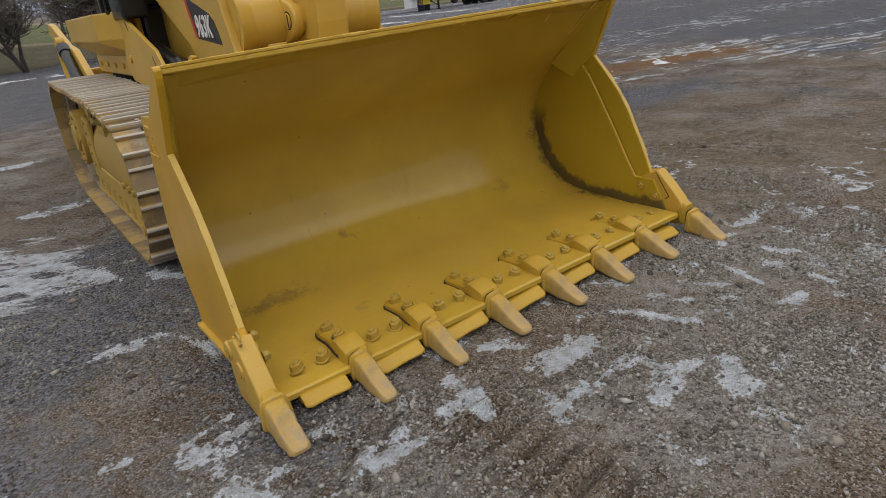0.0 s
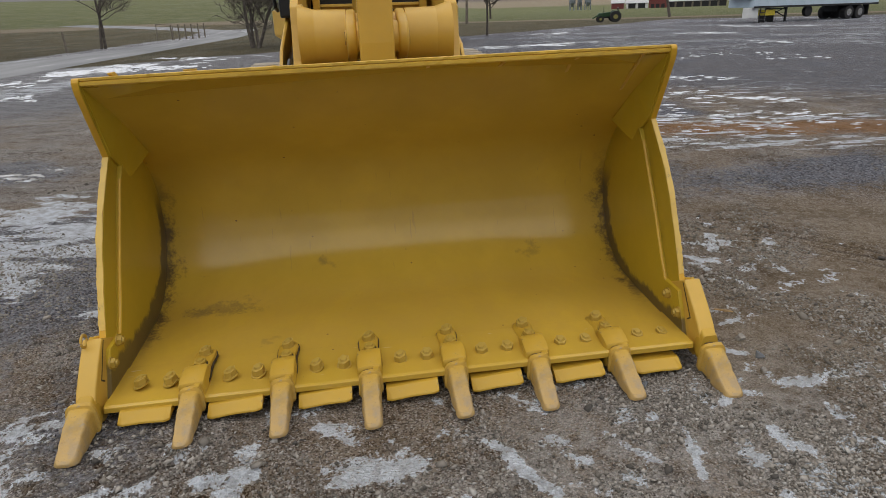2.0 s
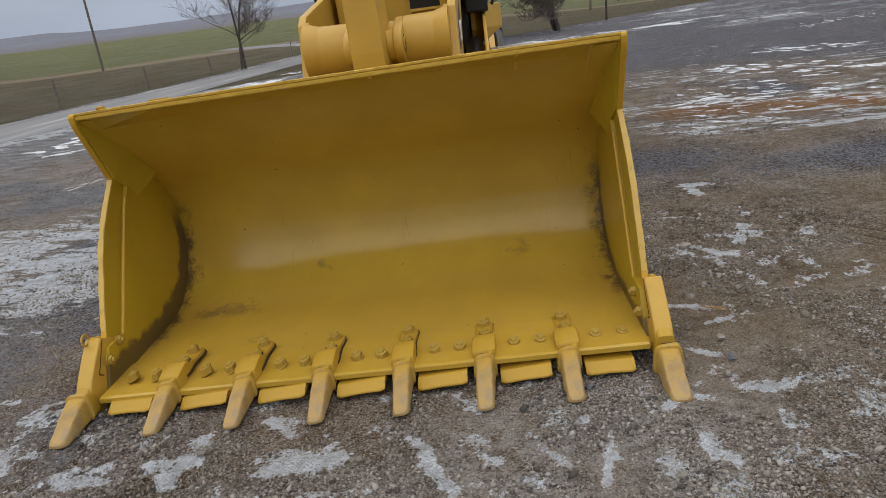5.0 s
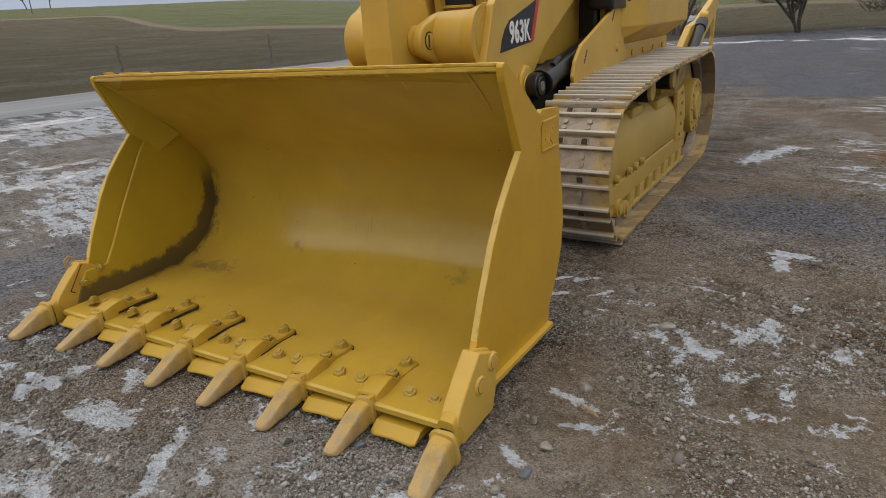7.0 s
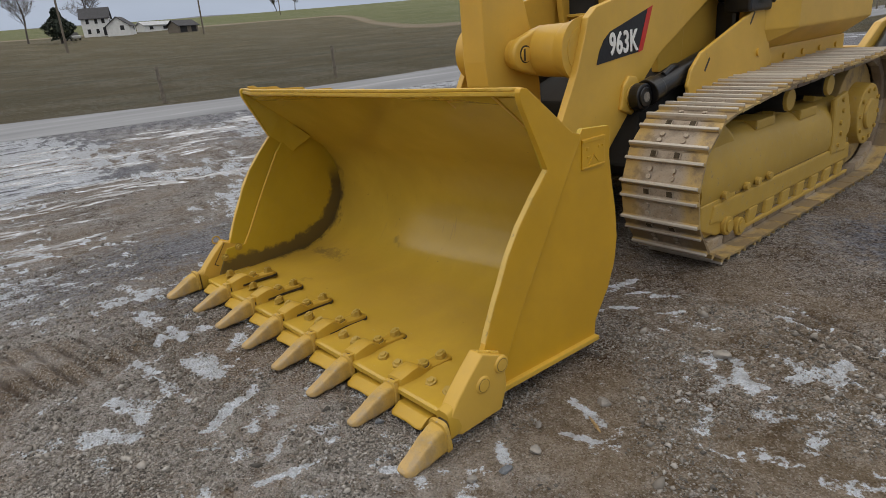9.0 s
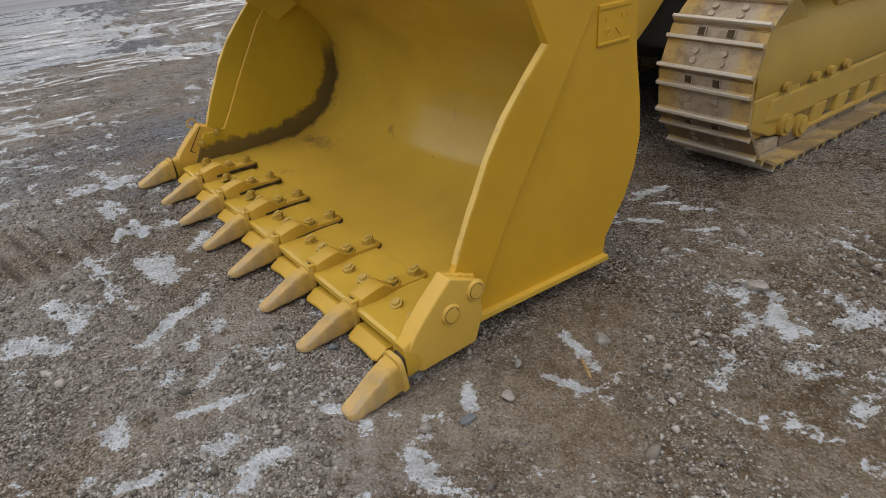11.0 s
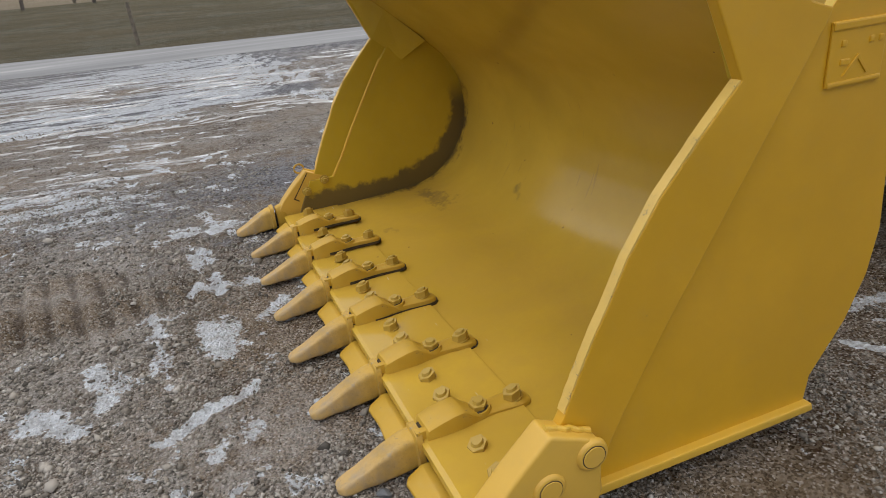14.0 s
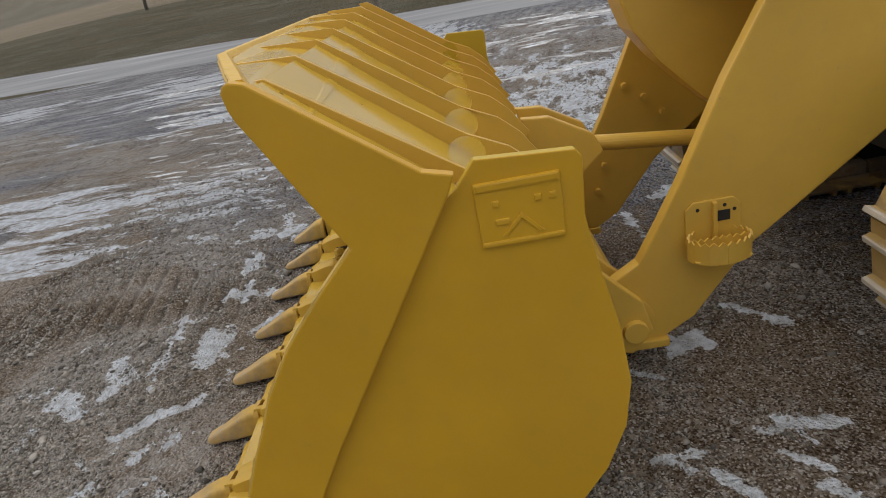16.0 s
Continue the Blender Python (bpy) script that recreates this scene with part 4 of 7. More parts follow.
def snow_crusts(belts, seed, label, material):
    g = random.Random(seed)
    verts, faces = [], []
    for x0, y0, x1, y1, spread, count, length, width in belts:
        along = math.atan2(y1 - y0, x1 - x0)
        for _ in range(count):
            t, off = g.random(), g.gauss(0, spread)
            cx, cy = x0 + (x1 - x0) * t - math.sin(along) * off, y0 + (y1 - y0) * t + math.cos(along) * off
            size = g.uniform(0.3, 1.0) ** 1.3
            turn = along + g.gauss(0, 0.22)
            a, w = 0.5 * length * size, 0.5 * width * size * g.uniform(0.6, 1.5)
            n = 18
            wob = [g.uniform(0.5, 1.25) for _ in range(n)]
            k = len(verts)
            for r, lift in ((1.0, -0.006), (0.8, 0.006)):
                for i in range(n):
                    q = 2 * math.pi * i / n
                    u, v = r * a * math.cos(q) * wob[i], r * w * math.sin(q) * wob[i] + 0.25 * w * math.sin(3 * q + 5 * t)
                    x, y = cx + u * math.cos(turn) - v * math.sin(turn), cy + u * math.sin(turn) + v * math.cos(turn)
                    verts.append((x, y, ground_z(x, y) + lift))
            verts.append((cx, cy, ground_z(cx, cy) + 0.01))
            for i in range(n):
                j = (i + 1) % n
                faces += [(k + i, k + j, k + n + j, k + n + i), (k + n + i, k + n + j, k + 2 * n)]
    me = bpy.data.meshes.new("snow")
    me.from_pydata(verts, [], faces)
    me.polygons.foreach_set("use_smooth", np.ones(len(faces), bool))
    me.materials.append(material)
    tagged(new("snow", me), label, "snow", kind="stuff")


M_SNOW, M_THINSNOW = snow_material("snow_crust", 0.03), snow_material("thin_snow", 0.22)
snow_crusts(BELTS_ROADSIDE, 61, "broken white snow along the road's edge", M_SNOW)
snow_crusts(BELTS_WEST, 62, "thin white snow streaks on the gravel yard", M_THINSNOW)
snow_crusts(BELTS_SOUTHWEST, 65, "long thin lines of snow in old wheel tracks", M_THINSNOW)
snow_crusts(BELTS_EAST, 63, "short ragged dashes of snow across the yard", M_SNOW)
snow_crusts(BELTS_FAR, 64, "long snow streaks on the far gravel", M_SNOW)

# ---------------------------------------------------------------- road
def build_road():
    m, nd, lk, b = mat("road_asphalt", 0.85)
    nt = m.node_tree
    P = position(nt, world_space=True)
    n1, n2 = noise_tex(nt, 0.5, 5, position(nt, (2.2, 0.3, 1), world_space=True)), noise_tex(nt, 40, 4, P)
    c = mix(nt, ramp(nt, n1, 0.3, 0.7), (0.17, 0.175, 0.19), (0.27, 0.275, 0.29))
    c = mix(nt, mathn(nt, "MULTIPLY", ramp(nt, n1, 0.62, 0.74), 0.7), c, (0.5, 0.5, 0.52))
    c = mix(nt, mathn(nt, "MULTIPLY", n2, 0.3), c, (0.11, 0.11, 0.115))
    lk.new(c, b.inputs["Base Color"])
    ys = np.linspace(-70, 62, 67)
    bm = bmesh.new()
    rows = []
    for y in list(ys):
        far = np.interp(y, (-70, -6, 0, 6, 15, 32, 54, 62), (-40, -20, -18, -16, -15.4, -14.2, -13.2, -13.4))
        nearx = np.interp(y, (-70, -6, 0, 6, 15, 32, 54, 62), (-33, -14.5, -13, -11.8, -10.6, -10.2, -9.6, -9.9))
        rows.append([(far + (nearx - far) * k / 6, y) for k in range(7)])
    for k in range(1, 13):
        t = k / 12
        cx, cy = -11.6 - 22 * t * t - 3 * t, 62 + 30 * t
        rows.append([(cx + (j - 3) * 0.62 * (1 - 0.3 * t), cy + (j - 3) * 0.55 * t) for j in range(7)])
    vs = [[bm.verts.new((x, y, hz(x, y) + (0.004 if j in (0, 6) else 0.012 + 0.02 * math.sin(math.pi * j / 6)))) for j, (x, y) in enumerate(r)] for r in rows]
    for a, c_ in zip(vs, vs[1:]):
        for j in range(6):
            bm.faces.new((a[j], a[j + 1], c_[j + 1], c_[j]))
    bmesh.ops.recalc_face_normals(bm, faces=bm.faces)
    ob = obj("road", bm, m, smooth=True)
    tagged(ob, "pale grey asphalt country road with salt and snow streaks", "road", kind="structure")


build_road()

# ---------------------------------------------------------------- the loader
loader = thing("track_loader", "yellow tracked loader with its wide toothed bucket on the gravel", "track loader")
LEAN = 0.0168


def shell_profile(off=0.0):
    """The inside of the bucket's skin from the cutting edge to the lip (y, z); off moves it outwards."""
    cy, cz, r = 0.41, 0.52, 0.42 + off
    pts = [(-0.24, 0.072 - off), (0.1, 0.085 - off), (0.3, 0.094 - off)]
    pts += [(cy + r * math.cos(a), cz + r * math.sin(a)) for a in (radians(-86 + 136 * k / 26) for k in range(27))]
    ty, tz = -math.sin(radians(50)), math.cos(radians(50))
    y0, z0 = pts[-1]
    pts += [(y0 + ty * s, z0 + tz * s) for s in (0.2, 0.4, 0.6)]
    return pts


def lip_y(x):
    return 0.022 + 0.183 * max(0.0, (abs(x) - 0.68) / 0.52)


def build_bucket():
    inner, outer = shell_profile(), shell_profile(0.02)
    bm = prism(inner + outer[::-1], -1.209, 1.209, 0.0)
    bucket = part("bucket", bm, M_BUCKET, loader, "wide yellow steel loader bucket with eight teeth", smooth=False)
    soften(bucket.data)
    # spill lip: a plate that juts forward between two bends, edged by a bar and a thinner strip welded over it
    front = [(-1.21, 0.205), (-0.68, 0.022), (0.68, 0.022), (1.21, 0.205)]
    own = bmesh.new()
    lo = [own.verts.new((x, y + 0.012, 1.262 - 0.075 * (y - 0.02))) for x, y in front] + [own.verts.new((x, 0.31, 1.166)) for x in (1.2, -1.2)]
    hi = [own.verts.new((x, y + 0.012, 1.274 - 0.075 * (y - 0.02))) for x, y in front] + [own.verts.new((x, 0.32, 1.172)) for x in (1.2, -1.2)]
    own.faces.new(lo)
    own.faces.new(hi[::-1])
    for i in range(6):
        own.faces.new((lo[i], hi[i], hi[(i + 1) % 6], lo[(i + 1) % 6]))
    bmesh.ops.recalc_face_normals(own, faces=own.faces)
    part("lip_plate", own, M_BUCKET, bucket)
    own = bmesh.new()
    cols = []
    for i in range(181):
        x = -1.212 + 2.424 * i / 180
        yl = lip_y(x)
        zt = 1.282 - 0.085 * (yl - 0.022)
        w = 0.003 * (0.5 * noise.noise((x * 9, 3, 0)) + 0.8 * noise.noise((x * 40, 7, 0)))
        w2 = 0.003 * (0.5 * noise.noise((x * 11, 13, 0)) + 0.8 * noise.noise((x * 37, 17, 0)))
        cols.append([own.verts.new((x, yl + y, zt + 0.7 * z)) for y, z in ((0.03, -0.048), (0.004 + w, -0.047 + w2), (-0.003 + w2, -0.04), (-0.003 + w, -0.022 + w), (0.006 + w2, -0.0185), (0.007, -0.0155), (0.001 + w, -0.014), (0.001 + w2, -0.002 + w), (0.005, w2), (0.026 + w, -0.001), (0.036, -0.02))])
    m = len(cols[0])
    for a, c in zip(cols, cols[1:]):
        for k in range(m):
            own.faces.new((a[k], a[(k + 1) % m], c[(k + 1) % m], c[k]))
    own.faces.new(cols[0])
    own.faces.new(cols[-1][::-1])
    bmesh.ops.recalc_face_normals(own, faces=own.faces)
    part("lip_edge", own, M_WELD, bucket)
    for s in (-1, 1):
        # end plate, thinner ear behind, thick cutter strip in front
        plate = [(0.56, 1.0), (0.60, 1.05), (0.785, 1.036), (0.797, 1.02), (0.792, 0.90), (0.812, 0.78), (0.842, 0.64), (0.856, 0.5), (0.838, 0.38), (0.787, 0.262), (0.69, 0.128), (0.68, 0.05), (0.02, 0.06),
                 (-0.20, 0.06), (-0.105, 0.25), (0.028, 0.252), (0.09, 0.35), (0.14, 0.44), (0.185, 0.52), (0.27, 0.66), (0.355, 0.80), (0.45, 0.93)]
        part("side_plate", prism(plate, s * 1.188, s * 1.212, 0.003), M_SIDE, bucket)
        strip = [(0.207, 1.20), (0.2, 1.222), (0.197, 1.25), (0.203, 1.262), (0.215, 1.267), (0.24, 1.26), (0.505, 1.052), (0.562, 1.036), (0.545, 1.0), (0.42, 0.80), (0.297, 0.604), (0.20, 0.45), (0.10, 0.275), (0.03, 0.14), (-0.13, 0.14), (-0.08, 0.272), (-0.058, 0.31), (-0.026, 0.385), (0.01, 0.463), (0.046, 0.53), (0.092, 0.625), (0.165, 0.735),
                 (0.25, 0.832), (0.343, 0.928)]
        part("side_cutter", prism(strip, s * 1.208, s * 1.236, 0.004), M_SIDE, bucket)
        # raw, brighter front edge of the cutter
        own = bmesh.new()
        ring = []
        fe = strip[16:]
        for i in range(len(fe) * 14 - 13):
            t = i / 14
            k = min(int(t), len(fe) - 2)
            y = fe[k][0] + (fe[k + 1][0] - fe[k][0]) * (t - k)
            z = fe[k][1] + (fe[k + 1][1] - fe[k][1]) * (t - k)
            w = 0.003 * noise.noise((z * 13, s * 3, 1)) + 0.0025 * noise.noise((z * 55, s * 5, 2))
            ring.append([own.verts.new(p) for p in ((s * (1.210 - 0.4 * w), y - 0.003 + w, z + 0.002), (s * (1.234 + w), y - 0.003 - w, z + 0.002), (s * 1.234, y + 0.01, z - 0.006), (s * 1.210, y + 0.01, z - 0.006))])
        for a, c in zip(ring, ring[1:]):
            for k in range(4):
                own.faces.new((a[k], a[(k + 1) % 4], c[(k + 1) % 4], c[k]))
        own.faces.new(ring[0])
        own.faces.new(ring[-1][::-1])
        bmesh.ops.recalc_face_normals(own, faces=own.faces)
        part("cutter_edge", own, M_EDGE, bucket, "", True)
        # corner gusset under the lip
        L, N = Vector((s * 1.203, 0.212, 1.232)), Vector((s * 1.198, 0.345, 0.93))
        A, B = Vector((s * 1.128, 0.612, 0.89)), Vector((s * 1.186, 0.488, 0.806))
        up = (L - N).cross(A - N).normalized() * 0.014
        if up.z < 0:
            up = -up
        own = bmesh.new()
        ring = (L, N, B, A, L.lerp(A, 0.5) + Vector((-s * 0.012, 0.004, 0.004)))
        a = [own.verts.new(p) for p in ring]
        c = [own.verts.new(p + up) for p in ring]
        for t in ((0, 1, 4), (1, 2, 4), (2, 3, 4)):
            own.faces.new([a[i] for i in t])
            own.faces.new([c[i] for i in reversed(t)])
        for i in range(5):
            own.faces.new((a[i], c[i], c[(i + 1) % 5], a[(i + 1) % 5]))
        bmesh.ops.recalc_face_normals(own, faces=own.faces)
        part("corner_gusset", own, M_SIDE, bucket)
        part("weld_bead", sweep([(s * 1.194, y, z) for y, z in ((0.37, 0.826), (0.352, 0.797), (0.267, 0.66), (0.182, 0.52), (0.137, 0.44), (0.087, 0.35), (0.024, 0.25))], 0.0075), M_WELD, bucket)
        # skid strip along the bottom
        part("skid_strip", prism([(0.0, 0.05), (0.0, 0.076), (0.685, 0.056), (0.69, 0.032)], s * 1.19, s * 1.236, 0.005), M_WELD, bucket)
        # cast emblem plate: raised frame with a bar and a wedge
        em = box((min(s * 1.211, s * 1.2175), 0.59, 0.872), (max(s * 1.211, s * 1.2175), 0.752, 1.004), 0.003)
        x0, x1 = sorted((s * 1.212, s * 1.2205))
        box((x0, 0.592, 0.985), (x1, 0.75, 1.003), 0.005, em)
        box((x0, 0.592, 0.872), (x1, 0.75, 0.884), 0.004, em)
        for y in (0.62, 0.70, 0.728):
            box((x0, y, 0.952), (x1, y + 0.014, 0.966), 0.003, em)
        prism([(0.632, 0.892), (0.672, 0.935), (0.712, 0.892), (0.702, 0.892), (0.672, 0.924), (0.642, 0.892)], x0, x1, 0.001, em)
        box((x0, 0.622, 0.915), (x1, 0.65, 0.928), 0.003, em)
        part("emblem_plate", em, M_SIDE, bucket)
        # corner adapter casting bolted over the plate's foot
        cast = [(-0.118, 0.306), (0.0, 0.252), (0.006, 0.112), (-0.03, 0.018), (-0.252, 0.010), (-0.29, 0.04), (-0.312, 0.095), (-0.262, 0.165), (-0.2, 0.23)]
        part("corner_adapter", prism(cast, s * 1.205, s * 1.278, 0.009, None, 3), M_PAINT, bucket, "", True)
        loop_ = sweep([(s * 1.262, -0.142 + 0.026 * math.sin(t), 0.312 - 0.024 * math.cos(t)) for t in (2 * math.pi * k / 18 for k in range(19))], 0.0055)
        if s < 0:
            part("wire_loop", loop_, M_TOOTH, bucket)
        # open joint between casting and plate
        part("joint", prism([(-0.115, 0.292), (-0.109, 0.294), (-0.198, 0.166), (-0.176, 0.15), (-0.179, 0.146), (-0.206, 0.164)], s * 1.2035, s * 1.2055, 0), M_GAP, bucket)
        part("casting_weld", sweep([(s * (1.246 + 0.003 * math.sin(9 * k)), -0.116 + 0.0155 * k, 0.306 - 0.0068 * k + 0.0012 * math.sin(5 * k)) for k in range(8)], 0.008, 10), M_WELD, bucket)
        for y, z in ((-0.022, 0.222), (-0.126, 0.176)):
            part("plug_ring", rod((s * 1.272, y, z), (s * 1.286, y, z), 0.041, 32, 0.034, None, 0.004), M_PAINT, bucket, "", True)
            # dark disc in place of the shade in the plug's groove
            part("plug_gap", rod((s * 1.28, y, z), (s * 1.2868, y, z), 0.0278, 28), M_GAP, bucket)
            part("plug", rod((s * 1.28, y, z), (s * 1.2885, y, z), 0.026, 28, None, None, 0.002), M_PAINT, bucket)
            bolt = part("bolt", hex_bolt(0.022, 0.02), M_BOLT, bucket)
            bolt.matrix_local = Matrix.Translation((s * 1.186, y - 0.006, z + 0.004)) @ Vector((-s, 0, 0)).to_track_quat("Z", "Y").to_matrix().to_4x4()
        # corner nose and tip
        nose = loft([[(s * 1.241 + x, y, z) for x, y, z in ring_section(w, yy, z0, z1, 0.75)] for yy, w, z0, z1 in ((-0.20, 0.030, 0.03, 0.15), (-0.235, 0.034, 0.022, 0.158), (-0.265, 0.04, 0.02, 0.15), (-0.302, 0.043, 0.016, 0.137), (-0.311, 0.040, 0.02, 0.131))])
        part("nose_core", loft([[(s * 1.243 + x, y, z) for x, y, z in ring_section(w, yy, 0.03, z1, 0.8, 12)] for yy, w, z1 in ((-0.30, 0.037, 0.108), (-0.345, 0.03, 0.08))]), M_GAP, bucket)
        part("adapter_nose", nose, M_CAST, bucket, "", True)
        tip_ob = part("tooth_tip", tooth_tip(0.011, 0.006), M_TOOTH, bucket, "earth-worn steel tooth point", True)
        tip_ob.matrix_local = Matrix.Translation((s * 1.243, -0.08, -0.012)) @ Matrix.Translation((0, -0.26, 0.07)) @ pose(0, 0, 0, 2.2 * s + 0.6, 0, 0) @ Matrix.Translation((0, 0.26, -0.07)) @ Matrix.Diagonal((1.06, 0.9, 1.12, 1))
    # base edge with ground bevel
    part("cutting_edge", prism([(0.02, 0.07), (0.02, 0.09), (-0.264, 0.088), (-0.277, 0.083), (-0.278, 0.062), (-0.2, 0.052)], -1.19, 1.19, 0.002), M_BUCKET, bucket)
    # straps, tips and the segments between them
    strap, tip, nut, big_nut = None, None, None, None
    for i in range(6):
        x = (i - 2.5) * 0.345
        m = Matrix.Translation((x, 0, 0))
        if strap is None:
            strap = part("tooth_adapter", tooth_adapter(), M_CAST, bucket, "", True)
            cup = part("bolt_cup", bolt_cup(), M_CAST, bucket, "", True)
            # nose, strap foot and bolt cup get dark shapes in place of shade
            nose_ob = part("adapter_nose", adapter_nose(), M_GAP, bucket)
            nose_ob.matrix_local = m
            seam = part("strap_seam", strap_seam(), M_GAP, bucket)
            seam.matrix_local = m
            hollow = part("bolt_cup_gap", rod((0, -0.003, 0.0), (0, -0.003, 0.0058), 0.0305, 24), M_GAP, bucket)
            cup.matrix_local = hollow.matrix_local = m @ pose(0.003, -0.098, 0.113, 6, 0, 0)
            tip = part("tooth_tip", tooth_tip(), M_TOOTH, bucket, "earth-worn steel tooth point", True)
            nut = part("bolt", hex_bolt(0.0265, 0.03), M_BOLT, bucket)
            big_nut = part("bolt", hex_bolt(0.0255, 0.024), M_BOLT, bucket)
            strap.matrix_local = tip.matrix_local = m
            nut.matrix_local = m @ Matrix.Translation((0, 0.006, 0.106))
            big_nut.matrix_local = m @ pose(0.003, -0.098, 0.113, 5, 0, 0)
        else:
            share(strap, m)
            share(nose_ob, m)
            share(seam, m)
            share(cup, m @ pose(0.003, -0.098, 0.113, 6, 0, 0))
            share(hollow, m @ pose(0.003, -0.098, 0.113, 6, 0, 0))
            share(tip, m @ Matrix.Translation((0, -0.26, 0.07)) @ pose(0, 0, 0, 0.8 * ((i * 7) % 5 - 2) + 0.5 * (i - 2), 0, 0.9 * ((i * 5) % 4 - 1.5)) @ Matrix.Translation((0, 0.26, -0.07)))
            share(nut, m @ pose(0, 0.006, 0.106, 0, 0, 13 * i))
            share(big_nut, m @ pose(0.003, -0.098, 0.113, 5, 0, 21 * i))
    seg = None
    for i in range(7):
        x0, x1 = -0.8625 + (i - 1) * 0.345 + 0.06, -0.8625 + i * 0.345 - 0.075
        if i == 0:
            x0 = -1.13
        if i == 6:
            x1 = 1.12
        if i in (0, 6):
            s0 = part("edge_segment", edge_segment(x1 - x0), M_CAST, bucket)
            s0.matrix_local = Matrix.Translation(((x0 + x1) / 2, 0, 0))
        elif seg is None:
            seg = part("edge_segment", edge_segment(x1 - x0), M_CAST, bucket)
            seg.matrix_local = Matrix.Translation(((x0 + x1) / 2, 0, 0))
        else:
            share(seg, pose((x0 + x1) / 2, 0.002 * (i % 3 - 1), 0, 0, 0.4 * (i % 3 - 1), 0))
        for k, bx in enumerate((-0.8625 + (i - 1) * 0.345 + 0.128, -0.8625 + (i - 1) * 0.345 + 0.24)):
            share(nut, pose(bx, -0.16, 0.087, 0, 0, 17 * i + 31 * k))
    # stiffening ribs on the back of the lip plate
    kinds = {}
    for k in range(8):
        x = -1.085 + 2.17 * k / 7
        f = round(lip_y(x), 3)
        if f not in kinds:
            rib = [(f + 0.028, 1.277 - 0.085 * f), (0.235, 1.264), (0.60, 1.005), (0.70, 0.955), (0.76, 0.90), (0.82, 0.81), (0.80, 0.79), (0.74, 0.81), (0.705, 0.84)]
            rib += [(0.56 + 0.05 * math.cos(a) + 0.03, 0.952 + 0.05 * math.sin(a)) for a in (radians(-40 + 190 * k / 10) for k in range(11))]
            rib += [(0.24, 1.222), (f + 0.028, 1.272 - 0.085 * f)]
            kinds[f] = part("rib", prism(rib, -0.008, 0.008, 0.0015), M_PAINT, bucket)
            kinds[f].matrix_local = Matrix.Translation((x, 0, 0))
        else:
            share(kinds[f], Matrix.Translation((x, 0, 0)))
    # hinge ears for the arms and for the tilt link
    for x in (-0.56, -0.40, 0.40, 0.56):
        part("hinge_ear", prism([(0.80, 0.30), (0.76, 0.20), (1.02, 0.11), (1.09, 0.19), (1.06, 0.30), (0.852, 0.52)], x - 0.02, x + 0.02, 0.006), M_PAINT, bucket)
    for x in (-0.09, 0.09):
        part("link_ear", prism([(0.845, 0.60), (1.0, 0.60), (1.08, 0.67), (1.05, 0.74), (0.9, 0.83), (0.80, 0.84), (0.835, 0.68)], x - 0.018, x + 0.018, 0.006), M_PAINT, bucket)
    part("hinge_pin", rod((-0.6, 1.03, 0.2), (0.6, 1.03, 0.2), 0.04, 20, None, None, 0.004), M_PAINT, bucket)
    # the bucket sits a little lower on one side
    for ob in (bucket, *bucket.children):
        at = ob.matrix_local.translation.copy()
        if at.length < 1e-6:
            for v in ob.data.vertices:
                v.co.z += LEAN * v.co.x
        else:
            ob.location = at + Vector((0, 0, LEAN * at.x))
    return bucket


def ring_section(w, y, z0, z1, k=0.74, n=28):
    """Rounded cross-section of a casting, wider below than on top."""
    out = []
    for i in range(n):
        t = 2 * math.pi * (i + 0.5) / n
        c, q = math.cos(t), math.sin(t)
        px = math.copysign(abs(c) ** 0.33, c) * w
        pz = math.copysign(abs(q) ** 0.33, q)
        px *= 1.0 if pz < 0 else 1 - (1 - k) * pz
        out.append((px, y, (z0 + z1) / 2 + pz * (z1 - z0) / 2))
    return out


def tooth_adapter():
    """Strap with a rounded tail, humped nose and bolt recess; the tooth points to -y."""
    rows = [(0.056, 0.013, 0.096), (0.052, 0.026, 0.103), (0.042, 0.037, 0.107), (0.02, 0.043, 0.109), (-0.02, 0.042, 0.110), (-0.055, 0.038, 0.110), (-0.085, 0.039, 0.111), (-0.108, 0.042, 0.115), (-0.13, 0.045, 0.129), (-0.147, 0.048, 0.144), (-0.158, 0.0495, 0.149), (-0.185, 0.0505, 0.147), (-0.22, 0.0505, 0.139), (-0.255, 0.049, 0.128), (-0.2605, 0.045, 0.12)]
    bot = lambda y: float(np.interp(y, (-0.26, -0.2, -0.17, -0.14), (0.028, 0.03, 0.07, 0.08)))
    bm = loft([[(-w, y, bot(y)), (w, y, bot(y)), (w, y, z - 0.013), (w * 0.95, y, z - 0.004), (w * 0.8, y, z), (w * 0.3, y, z + 0.001), (-w * 0.3, y, z + 0.001), (-w * 0.8, y, z), (-w * 0.95, y, z - 0.004), (-w, y, z - 0.013)] for y, w, z in rows])
    # nose inside the point's socket, and the tongue of the seam
    box((0.014, -0.286, 0.092), (0.037, -0.25, 0.1245), 0.003, bm)
    return bm


def strap_seam():
    """Dark sheet round the foot of a strap: contact shade made as a shape."""
    rows = [(0.061, 0.012), (0.055, 0.03), (0.043, 0.042), (0.02, 0.0475), (-0.055, 0.0425), (-0.108, 0.0465), (-0.15, 0.0515), (-0.19, 0.0525)]
    return loft([[(-w, y, 0.08), (w, y, 0.08), (w, y, 0.0922), (-w, y, 0.0922)] for y, w in rows])


def adapter_nose():
    return loft([ring_section(w, y, 0.034, z, 0.8, 12) for y, w, z in ((-0.25, 0.041, 0.128), (-0.295, 0.034, 0.09))])


